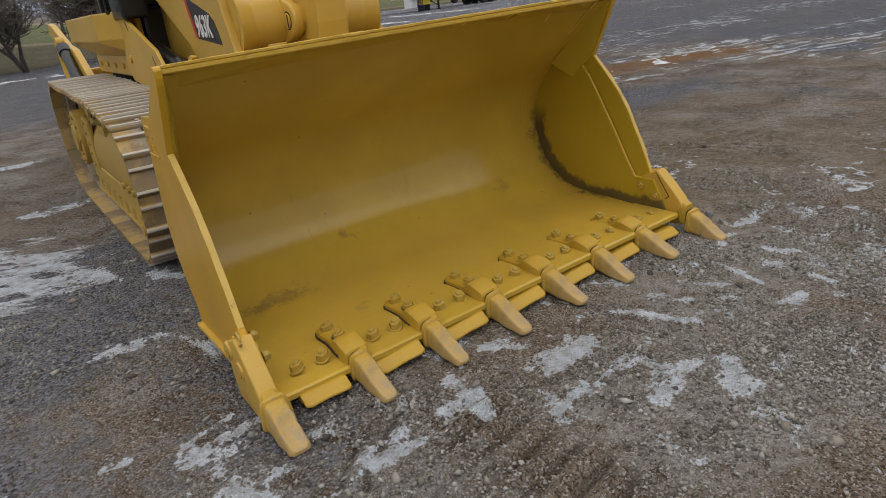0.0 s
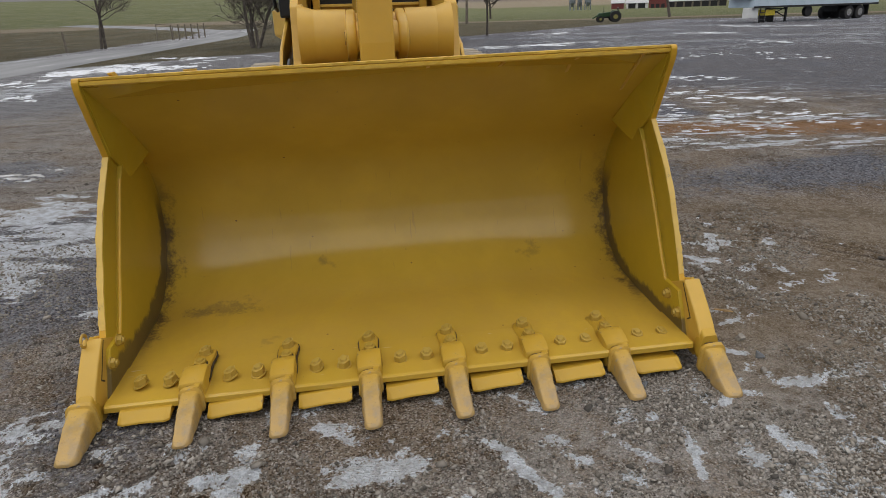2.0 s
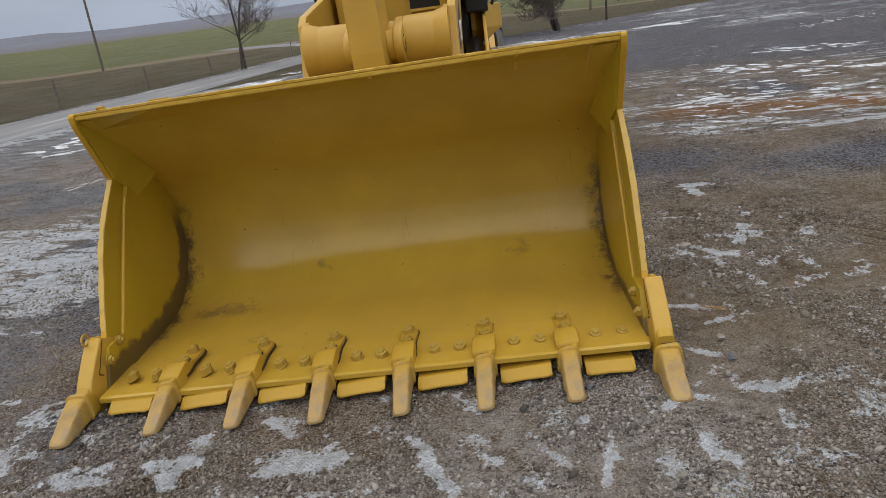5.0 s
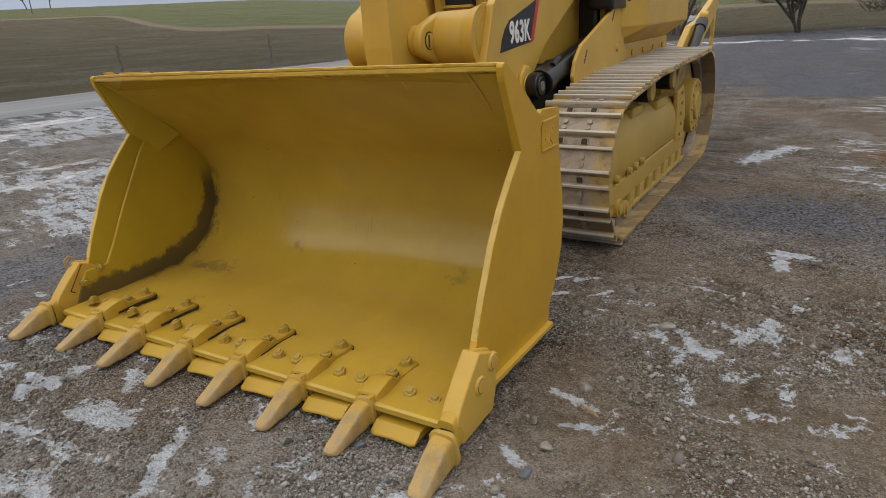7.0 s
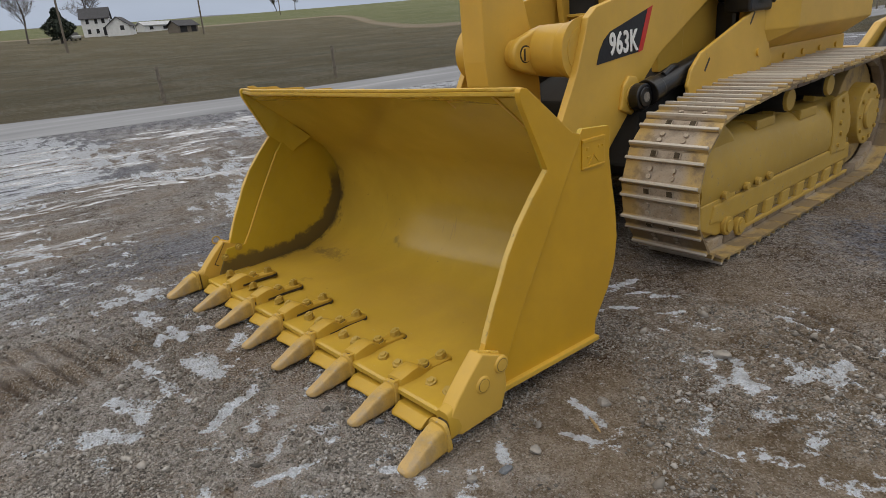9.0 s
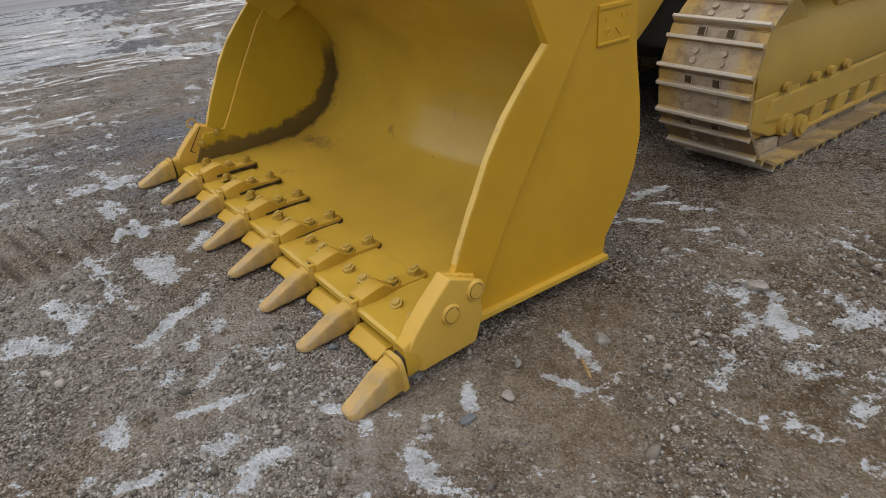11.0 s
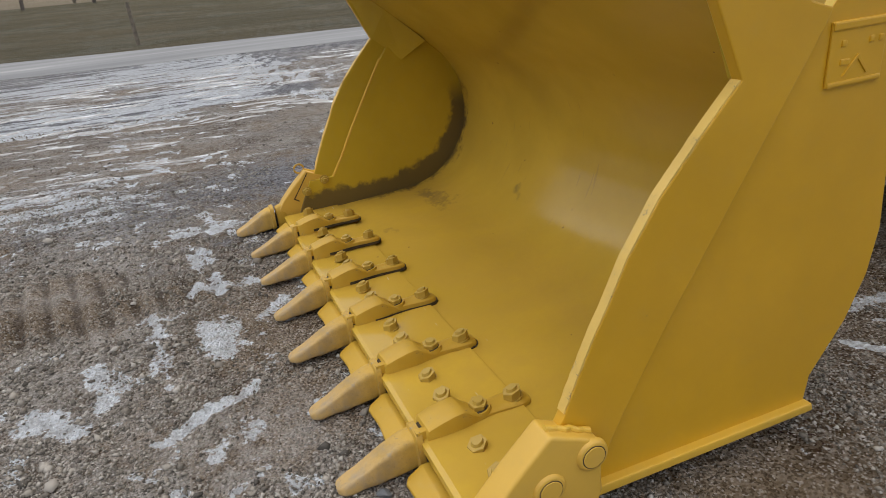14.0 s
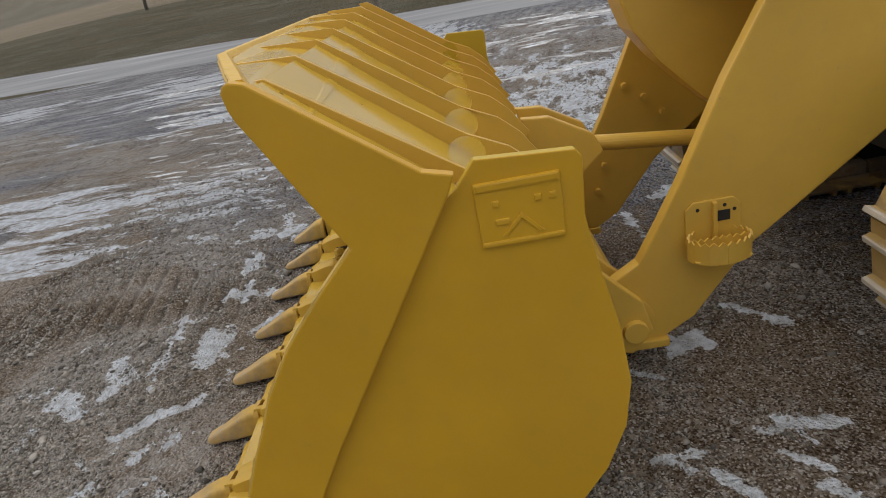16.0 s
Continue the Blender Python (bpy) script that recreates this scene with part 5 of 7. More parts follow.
def bolt_cup():
    """Raised cup in which the clamping bolt sits."""
    return rod((0, 0, -0.01), (0, 0, 0.005), 0.038, 28, 0.0345)


def tooth_tip(scoop=0.005, wide=0.0):
    """Replaceable point: thick socket collar, flat-topped wedge, spade-shaped end rubbed hollow on top."""
    rows = [(-0.2695, 0.046, 0.024, 0.115, 0), (-0.2715, 0.050, 0.017, 0.124, 0), (-0.2885, 0.0515, 0.014, 0.1215, 0), (-0.2925, 0.049, 0.016, 0.1125, 0), (-0.315, 0.0485, 0.012, 0.108, 0), (-0.345, 0.0475, 0.009, 0.096, 0.1), (-0.37, 0.0465, 0.006, 0.084, 0.5),
            (-0.395, 0.046, 0.004, 0.071, 0.9), (-0.42, 0.0455, 0.003, 0.059, 1.0), (-0.445, 0.0445, 0.002, 0.048, 1.0), (-0.468, 0.0425, 0.002, 0.040, 0.8), (-0.485, 0.0385, 0.003, 0.033, 0.5), (-0.496, 0.031, 0.006, 0.028, 0.2), (-0.502, 0.019, 0.010, 0.022, 0)]
    secs = []
    for y, w, z0, z1, hollow in rows:
        w = w * (0.97 if y > -0.29 else 0.82) + wide * (1 if y > -0.3 else 0.7)
        secs.append([(x, py, z - (scoop * hollow * max(0.0, 1 - (x / (0.72 * w)) ** 2) if z > (z0 + z1) / 2 else 0)) for x, py, z in ring_section(w, y, z0, z1, 0.8, 36)])
    bm = loft(secs)
    for v in bm.verts:
        v.co += Vector((noise.noise(v.co * 26), 0, noise.noise(v.co * 22 + Vector((5, 1, 0))))) * 0.0045
    return bm


def edge_segment(w):
    """A bolted wear segment hanging in front of the edge, its front rubbed slightly hollow."""
    n = 10
    secs = []
    for k in range(n + 1):
        x = -w / 2 + w * k / n
        e = abs(2 * k / n - 1)
        f = -0.338 - 0.006 * e + 0.004 * math.cos(9 * x) + (0.012 if e > 0.99 else 0)
        secs.append([(x, -0.2, 0.02), (x, -0.2, 0.05), (x, -0.29, 0.053), (x, f, 0.028), (x, f - 0.002, 0.019), (x, -0.29, 0.025)])
    return loft(secs, 0.003)


bucket = build_bucket()

ARM = [(0.972, 0.20), (0.975, 0.345), (1.075, 0.405), (1.14, 0.52), (1.21, 0.65), (1.35, 0.95), (1.49, 1.2), (1.57, 1.4), (1.60, 1.50), (1.68, 1.555), (1.9, 1.60), (2.22, 1.66), (3.15, 2.08), (3.32, 2.06), (3.36, 1.92), (3.2, 1.66), (2.36, 1.23), (2.16, 1.06),
       (2.0, 0.88), (1.82, 0.71), (1.434, 0.41), (1.25, 0.175), (1.135, 0.105), (1.02, 0.10)]


def text_mesh(body, size, m, material, parent, depth=0.0015):
    cu = bpy.data.curves.new("lettering", "FONT")
    cu.body, cu.size, cu.extrude, cu.align_x, cu.align_y = body, size, depth, "CENTER", "CENTER"
    cu.offset = 0.002
    cu.space_character = 1.06
    tmp = bpy.data.objects.new("lettering", cu)
    scene.collection.objects.link(tmp)
    dg = bpy.context.evaluated_depsgraph_get()
    me = bpy.data.meshes.new_from_object(tmp.evaluated_get(dg))
    bpy.data.objects.remove(tmp)
    bm = bmesh.new()
    for k, (dx, dy) in enumerate(((-0.0026, 0), (0.0026, 0), (0, 0.002), (0, -0.002))):
        n0 = len(bm.verts)
        bm.from_mesh(me)
        bm.verts.ensure_lookup_table()
        for v in bm.verts[n0:]:
            v.co += Vector((dx, dy, 0.0004 * k))
    bm.to_mesh(me)
    bm.free()
    me.materials.clear()
    me.materials.append(material)
    ob = new("lettering", me)
    ob.parent = parent
    ob.matrix_local = m
    return ob


def build_arms():
    for s in (-1, 1):
        arm = part("lift_arm", prism(ARM, s * 0.45, s * 0.50, 0.007), M_PAINT, loader, "yellow boxed lift arm")
        xs = lambda a, b_: sorted((s * a, s * b_))
        # pin boss and collar for the lift cylinder
        part("boss", rod((s * 0.498, 2.03, 1.0), (s * 0.53, 2.03, 1.0), 0.085, 32, 0.075, None, 0.006), M_PAINT, arm)
        part("pad", prism([(1.90, 0.93), (1.93, 1.08), (1.99, 1.135), (2.07, 1.12), (2.13, 1.02), (2.10, 0.92), (2.02, 0.885)], s * 0.495, s * 0.524, 0.012, None, 3), M_PAINT, arm, "", True)
        part("pin_head", rod((s * 0.53, 2.03, 1.0), (s * 0.62, 2.03, 1.0), 0.062, 28, None, None, 0.006), M_BLACK, arm)
        bm = rod((s * 0.62, 2.03, 1.0), (s * 0.624, 2.03, 1.0), 0.032, 20)
        part("pin_cap", bm, M_STEELPIN, arm)
        # lower bearing boss
        arch = [(1.03 + r * math.cos(t), 0.2 + r * math.sin(t)) for r, ts in ((0.085, range(0, 11)), (0.06, range(10, -1, -1))) for t in (radians(-15 + 21 * k) for k in ts)]
        part("bearing_ridge", prism(arch, s * 0.495, s * 0.512, 0.004), M_PAINT, arm)
        part("bearing", rod((s * 0.44, 1.03, 0.2), (s * 0.506, 1.03, 0.2), 0.045, 28, None, None, 0.005), M_PAINT, arm)
        part("arm_foot", box((min(s * 0.44, s * 0.52), 0.96, 0.085), (max(s * 0.44, s * 0.52), 1.16, 0.115), 0.005), M_PAINT, arm)
        # foot step with saw-toothed edges
        x0, x1 = xs(0.511, 0.618)
        st = prism([(1.232, 0.418), (1.385, 0.418), (1.395, 0.43), (1.222, 0.43)], x0, s * 0.6 if s > 0 else x1, 0.003)
        p0, p1 = xs(0.5, 0.51)
        prism([(1.235, 0.44), (1.385, 0.44), (1.395, 0.45), (1.395, 0.565), (1.372, 0.588), (1.25, 0.588), (1.225, 0.565), (1.225, 0.45)], p0, p1, 0.003, st)
        oval = [(s * (0.556 + 0.062 * math.cos(t)), 1.31 + 0.094 * math.sin(t)) for t in (2 * math.pi * k / 22 for k in range(23))]
        saw_wall(oval, 0.42, 0.488, 0.006, 0.007, st)
        saw_wall([(s * 0.557, 1.222), (s * 0.562, 1.262), (s * 0.557, 1.31), (s * 0.562, 1.36), (s * 0.557, 1.398)], 0.43, 0.484, 0.005, 0.006, st)
        prism([(1.305, 0.45), (1.318, 0.45), (1.318, 0.584), (1.305, 0.584)], *xs(0.509, 0.526), 0.003, st)
        part("step", st, M_PAINT, arm, "yellow step with saw-toothed treads")
        # model decal: black slanted field with a red end
        dx = s * 0.503
        t0 = s * 0.5005
        quad = [(1.675, 1.228), (1.70, 1.30), (1.745, 1.365), (1.81, 1.41), (2.235, 1.53), (2.135, 1.27)]
        part("step_hole", prism([(1.322, 0.515), (1.362, 0.515), (1.362, 0.55), (1.322, 0.55)], s * 0.5102, s * 0.5112, 0.0), M_DARK, arm)
        for y, z in ((1.262, 0.562), (1.345, 0.566), (1.375, 0.548)):
            part("step_hole", rod((s * 0.5102, y, z), (s * 0.5112, y, z), 0.006, 10), M_DARK, arm)
        part("decal", prism(quad, t0, dx, 0.0), M_DECAL_BLACK, arm, "black model-number decal")
        part("decal_stripe", prism([(2.105, 1.262), (2.205, 1.522), (2.262, 1.538), (2.16, 1.276)], s * 0.5035, s * 0.5045, 0.0), M_DECAL_RED, arm)
        rot = Matrix(((0, 0, s, 0), (s, 0, 0, 0), (0, 1, 0, 0), (0, 0, 0, 1)))
        text_mesh("963K", 0.155, Matrix.Translation((s * 0.5065, 1.945, 1.333)) @ rot @ pose(0, 0, 0, 0, 0, s * 1.5) @ Matrix.Diagonal((0.86, 1.15, 1, 1)), M_WHITE, arm)
    # cross tube with bosses against the lever
    tube = part("cross_tube", rod((-0.455, 1.60, 1.325), (0.455, 1.60, 1.325), 0.132, 40), M_PAINT, loader, smooth=False)
    for s in (-1, 1):
        part("tube_flare", rod((s * 0.176, 1.60, 1.325), (s * 0.36, 1.60, 1.325), 0.154, 40, 0.158), M_PAINT, tube)
        part("tube_flare", rod((s * 0.36, 1.60, 1.325), (s * 0.452, 1.60, 1.325), 0.158, 40, 0.186), M_PAINT, tube)
        tongue = [(1.415 + 0.1 * math.cos(a), 1.322 + 0.1 * math.sin(a)) for a in (radians(115 + 130 * k / 10) for k in range(11))] + [(1.50, 1.19), (1.60, 1.172), (1.70, 1.2), (1.72, 1.325), (1.70, 1.45), (1.60, 1.478), (1.50, 1.455)]
        part("bracket", prism(tongue, s * 0.118, s * 0.178, 0.02, None, 4), M_PAINT, tube)
        part("boss", rod((s * 0.084, 1.415, 1.322), (s * 0.13, 1.415, 1.322), 0.088, 32), M_PAINT, tube)
        part("pin_gap", rod((s * 0.17, 1.415, 1.322), (s * 0.1788, 1.415, 1.322), 0.052, 28), M_GAP, tube)
        part("pin_end", rod((s * 0.17, 1.418, 1.32), (s * 0.186, 1.418, 1.32), 0.044, 24, None, None, 0.004), M_PAINT, tube)
        part("pin_slot", box((min(s * 0.186, s * 0.188), 1.39, 1.285), (max(s * 0.186, s * 0.188), 1.404, 1.355), 0.0), M_GAP, tube)
    for o in (tube, *tube.children):
        soften(o.data)
    lever = [(1.16, 2.15), (1.165, 1.3), (1.18, 1.16), (1.215, 1.06), (1.30, 0.945), (1.42, 0.82), (1.50, 0.745), (1.555, 0.70), (1.61, 0.705), (1.645, 0.76), (1.66, 0.9), (1.65, 1.12), (1.60, 1.38), (1.52, 1.64), (1.47, 1.9), (1.46, 2.15)]
    part("tilt_lever", prism(lever, -0.108, 0.082, 0.01), M_PAINT, loader, "yellow tilt lever")
    part("tilt_link", rod((0.0, 0.99, 0.684), (0.0, 1.6, 0.606), 0.03, 20), M_PAINT, loader)
    # spacer studs on the inner faces of the arms
    for s in (-1, 1):
        for y, z in ((1.31, 0.76), (1.39, 0.70), (1.47, 0.62), (1.2, 0.42), (1.16, 0.3), (1.62, 1.5), (1.7, 1.38)):
            part("stud", rod((s * 0.45, y, z), (s * 0.425, y, z), 0.014, 10), M_PAINT, loader)


build_arms()


def track_loop():
    """Closed line of the chain's shoe plates, as evenly spaced (y, z, tangent angle)."""
    I, ri, S, rs = (2.14, 0.475), 0.435, (4.66, 0.53), 0.49
    pts = [(y, 0.036) for y in np.linspace(2.3, 4.5, 40)]
    pts += [(S[0] + rs * math.cos(a), S[1] + rs * math.sin(a)) for a in np.radians(np.linspace(-85, 92, 40))]
    for y in np.linspace(4.5, 2.3, 40):
        pts.append((y, np.interp(y, (2.1, 2.9, 3.3, 3.8, 4.2, 4.65), (0.912, 0.985, 0.985, 1.005, 1.005, 1.02))))
    pts += [(I[0] + ri * math.cos(a), I[1] + ri * math.sin(a)) for a in np.radians(np.linspace(95, 265, 40))]
    p = np.array(pts + pts[:1])
    d = np.concatenate([[0], np.cumsum(np.hypot(*np.diff(p, axis=0).T))])
    n = round(d[-1] / 0.216)
    out = []
    for k in range(n):
        s = (k + 0.35) * d[-1] / n
        y, z = np.interp(s, d, p[:, 0]), np.interp(s, d, p[:, 1])
        y2, z2 = np.interp((s + 0.05) % d[-1], d, p[:, 0]), np.interp((s + 0.05) % d[-1], d, p[:, 1])
        y1, z1 = np.interp((s - 0.05) % d[-1], d, p[:, 0]), np.interp((s - 0.05) % d[-1], d, p[:, 1])
        out.append((y, z, math.atan2(z2 - z1, y2 - y1)))
    return out


def shoe_mesh():
    """One track shoe: plate with two grousers, a lapped rear lip, bolt heads; +y along the chain, -z outwards."""
    bm = loft([[(x, -0.112, 0.004), (x, -0.112, -0.008), (x, 0.09, -0.012), (x, 0.106, -0.004), (x, 0.106, 0.008), (x, 0.09, 0.004)] for x in (-0.25, 0.25)], 0.0)
    for y, h in ((-0.052, 0.036), (0.088, 0.044)):
        loft([[(x, y - 0.015, -0.006), (x, y - 0.008, -h), (x, y + 0.008, -h), (x, y + 0.015, -0.006)] for x in (-0.25, 0.25)], 0.003, bm)
    for x in (-0.075, 0.075):
        for y in (0.0, 0.046):
            rod((x, y, -0.006), (x, y, -0.024), 0.016, 6, None, bm)
        box((x - 0.022, -0.108, -0.02), (x + 0.022, -0.072, -0.006), 0.004, bm)
    box((-0.13, -0.1, 0.004), (-0.06, 0.1, 0.07), 0.01, bm)
    box((0.06, -0.1, 0.004), (0.13, 0.1, 0.07), 0.01, bm)
    return bm


def build_tracks():
    loop = track_loop()
    shoe = None
    for s in (-1, 1):
        cx = s * 0.925
        sect = [(-0.14, 0.36), (0.115, 0.36), (0.128, 0.40), (0.132, 0.50), (0.126, 0.585), (0.112, 0.65), (0.085, 0.705), (0.045, 0.745), (0.0, 0.768), (-0.14, 0.772)]
        own = loft([[(cx + s * x, y, zc + (z - 0.52) * k) for x, z in sect] for y, k, zc in ((1.95, 0.55, 0.45), (1.975, 0.72, 0.475), (2.02, 0.86, 0.50), (2.1, 0.95, 0.515), (2.3, 1.0, 0.515), (3.05, 0.98, 0.505), (3.07, 0.94, 0.5), (4.2, 0.92, 0.49), (4.32, 0.85, 0.52), (4.36, 0.7, 0.51))])
        bmesh.ops.recalc_face_normals(own, faces=own.faces)
        frame_ob = part("track_frame", own, M_TRACKPAINT, loader, "dusty yellow track roller frame", True)
        if s < 0:
            frame_ob.location = (-0.02, -0.06, -0.06)
        ox = cx + s * 0.127
        # roller guard with slanted pockets
        part("guard_nose", prism([(1.97, 0.2), (1.97, 0.36), (2.42, 0.37), (2.42, 0.115), (2.2, 0.115)], cx + s * 0.04, cx + s * 0.120, 0.02, None, 3), M_TRACKPAINT, frame_ob)
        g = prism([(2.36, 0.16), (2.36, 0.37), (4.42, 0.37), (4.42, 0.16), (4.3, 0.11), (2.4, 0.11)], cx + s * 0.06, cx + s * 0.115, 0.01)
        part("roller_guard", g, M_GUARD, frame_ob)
        for k in range(7):
            y = 2.62 + k * 0.262
            lug = prism([(y - 0.045, 0.085), (y - 0.02, 0.2), (y + 0.115, 0.2), (y + 0.10, 0.14), (y + 0.075, 0.085)], cx + s * 0.100, cx + s * 0.136, 0.012)
            part("guard_lug", lug, M_TRACKPAINT, frame_ob)
        part("guard_rail", prism([(2.08, 0.22), (2.12, 0.335), (4.4, 0.335), (4.42, 0.2), (2.3, 0.192)], cx + s * 0.090, cx + s * 0.131, 0.014), M_TRACKPAINT, frame_ob)
        part("guard_rail", box((min(cx + s * 0.100, cx + s * 0.140), 2.42, 0.075), (max(cx + s * 0.100, cx + s * 0.140), 4.4, 0.105), 0.01), M_TRACKPAINT, frame_ob)
        for y, z in ((2.235, 0.378), (2.527, 0.373), (2.692, 0.371), (2.867, 0.372)):
            part("bolt", rod((ox, y, z), (ox + s * 0.028, y, z), 0.03, 14, 0.026, None, 0.004), M_TRACKPAINT, frame_ob)
        # idler, its bearing, rollers, sprocket with hub
        part("idler", rod((cx - 0.09, 2.14, 0.475), (cx + 0.09, 2.14, 0.475), 0.36, 48, None, None, 0.02), M_TRACKPAINT, frame_ob)
        for y, z in ((2.29, 0.165), (2.46, 0.115)):
            bm = rod((cx, y, z), (cx + s * 0.150, y, z), 0.062, 24, None, None, 0.006)
            rod((cx + s * 0.150, y, z), (cx + s * 0.162, y, z), 0.04, 20, None, bm, 0.003)
            part("roller_cap", bm, M_TRACKPAINT, frame_ob)
        for k in range(7):
            y = 2.45 + k * 0.32
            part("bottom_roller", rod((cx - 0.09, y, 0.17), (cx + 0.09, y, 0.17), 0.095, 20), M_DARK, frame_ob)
        for y, z in ((3.15, 0.845), (3.86, 0.86)):
            bm = rod((cx - 0.1, y, z), (cx + s * 0.095, y, z), 0.088, 24, None, None, 0.008)
            rod((cx + s * 0.100, y, z), (cx + s * 0.115, y, z), 0.045, 20, None, bm, 0.004)
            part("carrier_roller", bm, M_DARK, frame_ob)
            part("roller_cap", rod((cx + s * 0.095, y, z), (cx + s * 0.122, y, z), 0.08, 24, 0.074, None, 0.006), M_TRACKPAINT, frame_ob)
            part("roller_bracket", prism([(y - 0.05, 0.74), (y - 0.02, 0.88), (y + 0.03, 0.88), (y + 0.12, 0.74)], cx - 0.05, cx + 0.03, 0.006), M_TRACKPAINT, frame_ob)
        part("sprocket", rod((cx - 0.045, 4.66, 0.53), (cx + 0.045, 4.66, 0.53), 0.43, 30, None, None, 0.01), M_TRACK, frame_ob)
        hub = rod((cx, 4.66, 0.53), (cx + s * 0.165, 4.66, 0.53), 0.265, 40, 0.25, None, 0.012)
        rod((cx + s * 0.165, 4.66, 0.53), (cx + s * 0.19, 4.66, 0.53), 0.13, 32, 0.12, hub, 0.008)
        for k in range(10):
            a = 2 * math.pi * k / 10
            rod((cx + s * 0.163, 4.66 + 0.205 * math.cos(a), 0.53 + 0.205 * math.sin(a)), (cx + s * 0.18, 4.66 + 0.205 * math.cos(a), 0.53 + 0.205 * math.sin(a)), 0.018, 8, None, hub)
        part("final_drive", hub, M_TRACKPAINT, frame_ob)
        # top cover steps on the frame and a hose between
        part("cover_plate", box((cx - 0.1, 3.4, 0.66), (cx + 0.1, 3.7, 0.735), 0.012), M_TRACKPAINT, frame_ob)
        part("cover_plate", box((cx - 0.08, 2.72, 0.7), (cx + 0.09, 3.0, 0.765), 0.012), M_TRACKPAINT, frame_ob)
        part("frame_end", prism([(3.98, 0.3), (3.95, 0.74), (4.2, 0.78), (4.3, 0.62), (4.3, 0.28)], cx + s * 0.1, cx + s * 0.140, 0.02), M_TRACKPAINT, frame_ob)
        for k in range(5):
            part("bolt", rod((cx + s * 0.140, 4.1 + 0.03 * (k % 2), 0.36 + 0.09 * k), (cx + s * 0.155, 4.1 + 0.03 * (k % 2), 0.36 + 0.09 * k), 0.018, 8), M_TRACKPAINT, frame_ob)
        for y, z, a in loop:
            m = Matrix.Translation((cx, y, z)) @ Euler((a, 0, 0)).to_matrix().to_4x4()
            if shoe is None:
                shoe = part("track_shoe", shoe_mesh(), M_TRACK, frame_ob, "dusty steel track shoe with worn yellow ends")
                shoe.matrix_local = m
                shoe.data.materials.append(M_GAP)
                for p in shoe.data.polygons:
                    if p.center.z < -0.005 and abs(p.center.y + 0.09) < 0.016 and abs(abs(p.center.x) - 0.075) < 0.018:
                        p.material_index = 1
            else:
                share(shoe, m, frame_ob)


build_tracks()


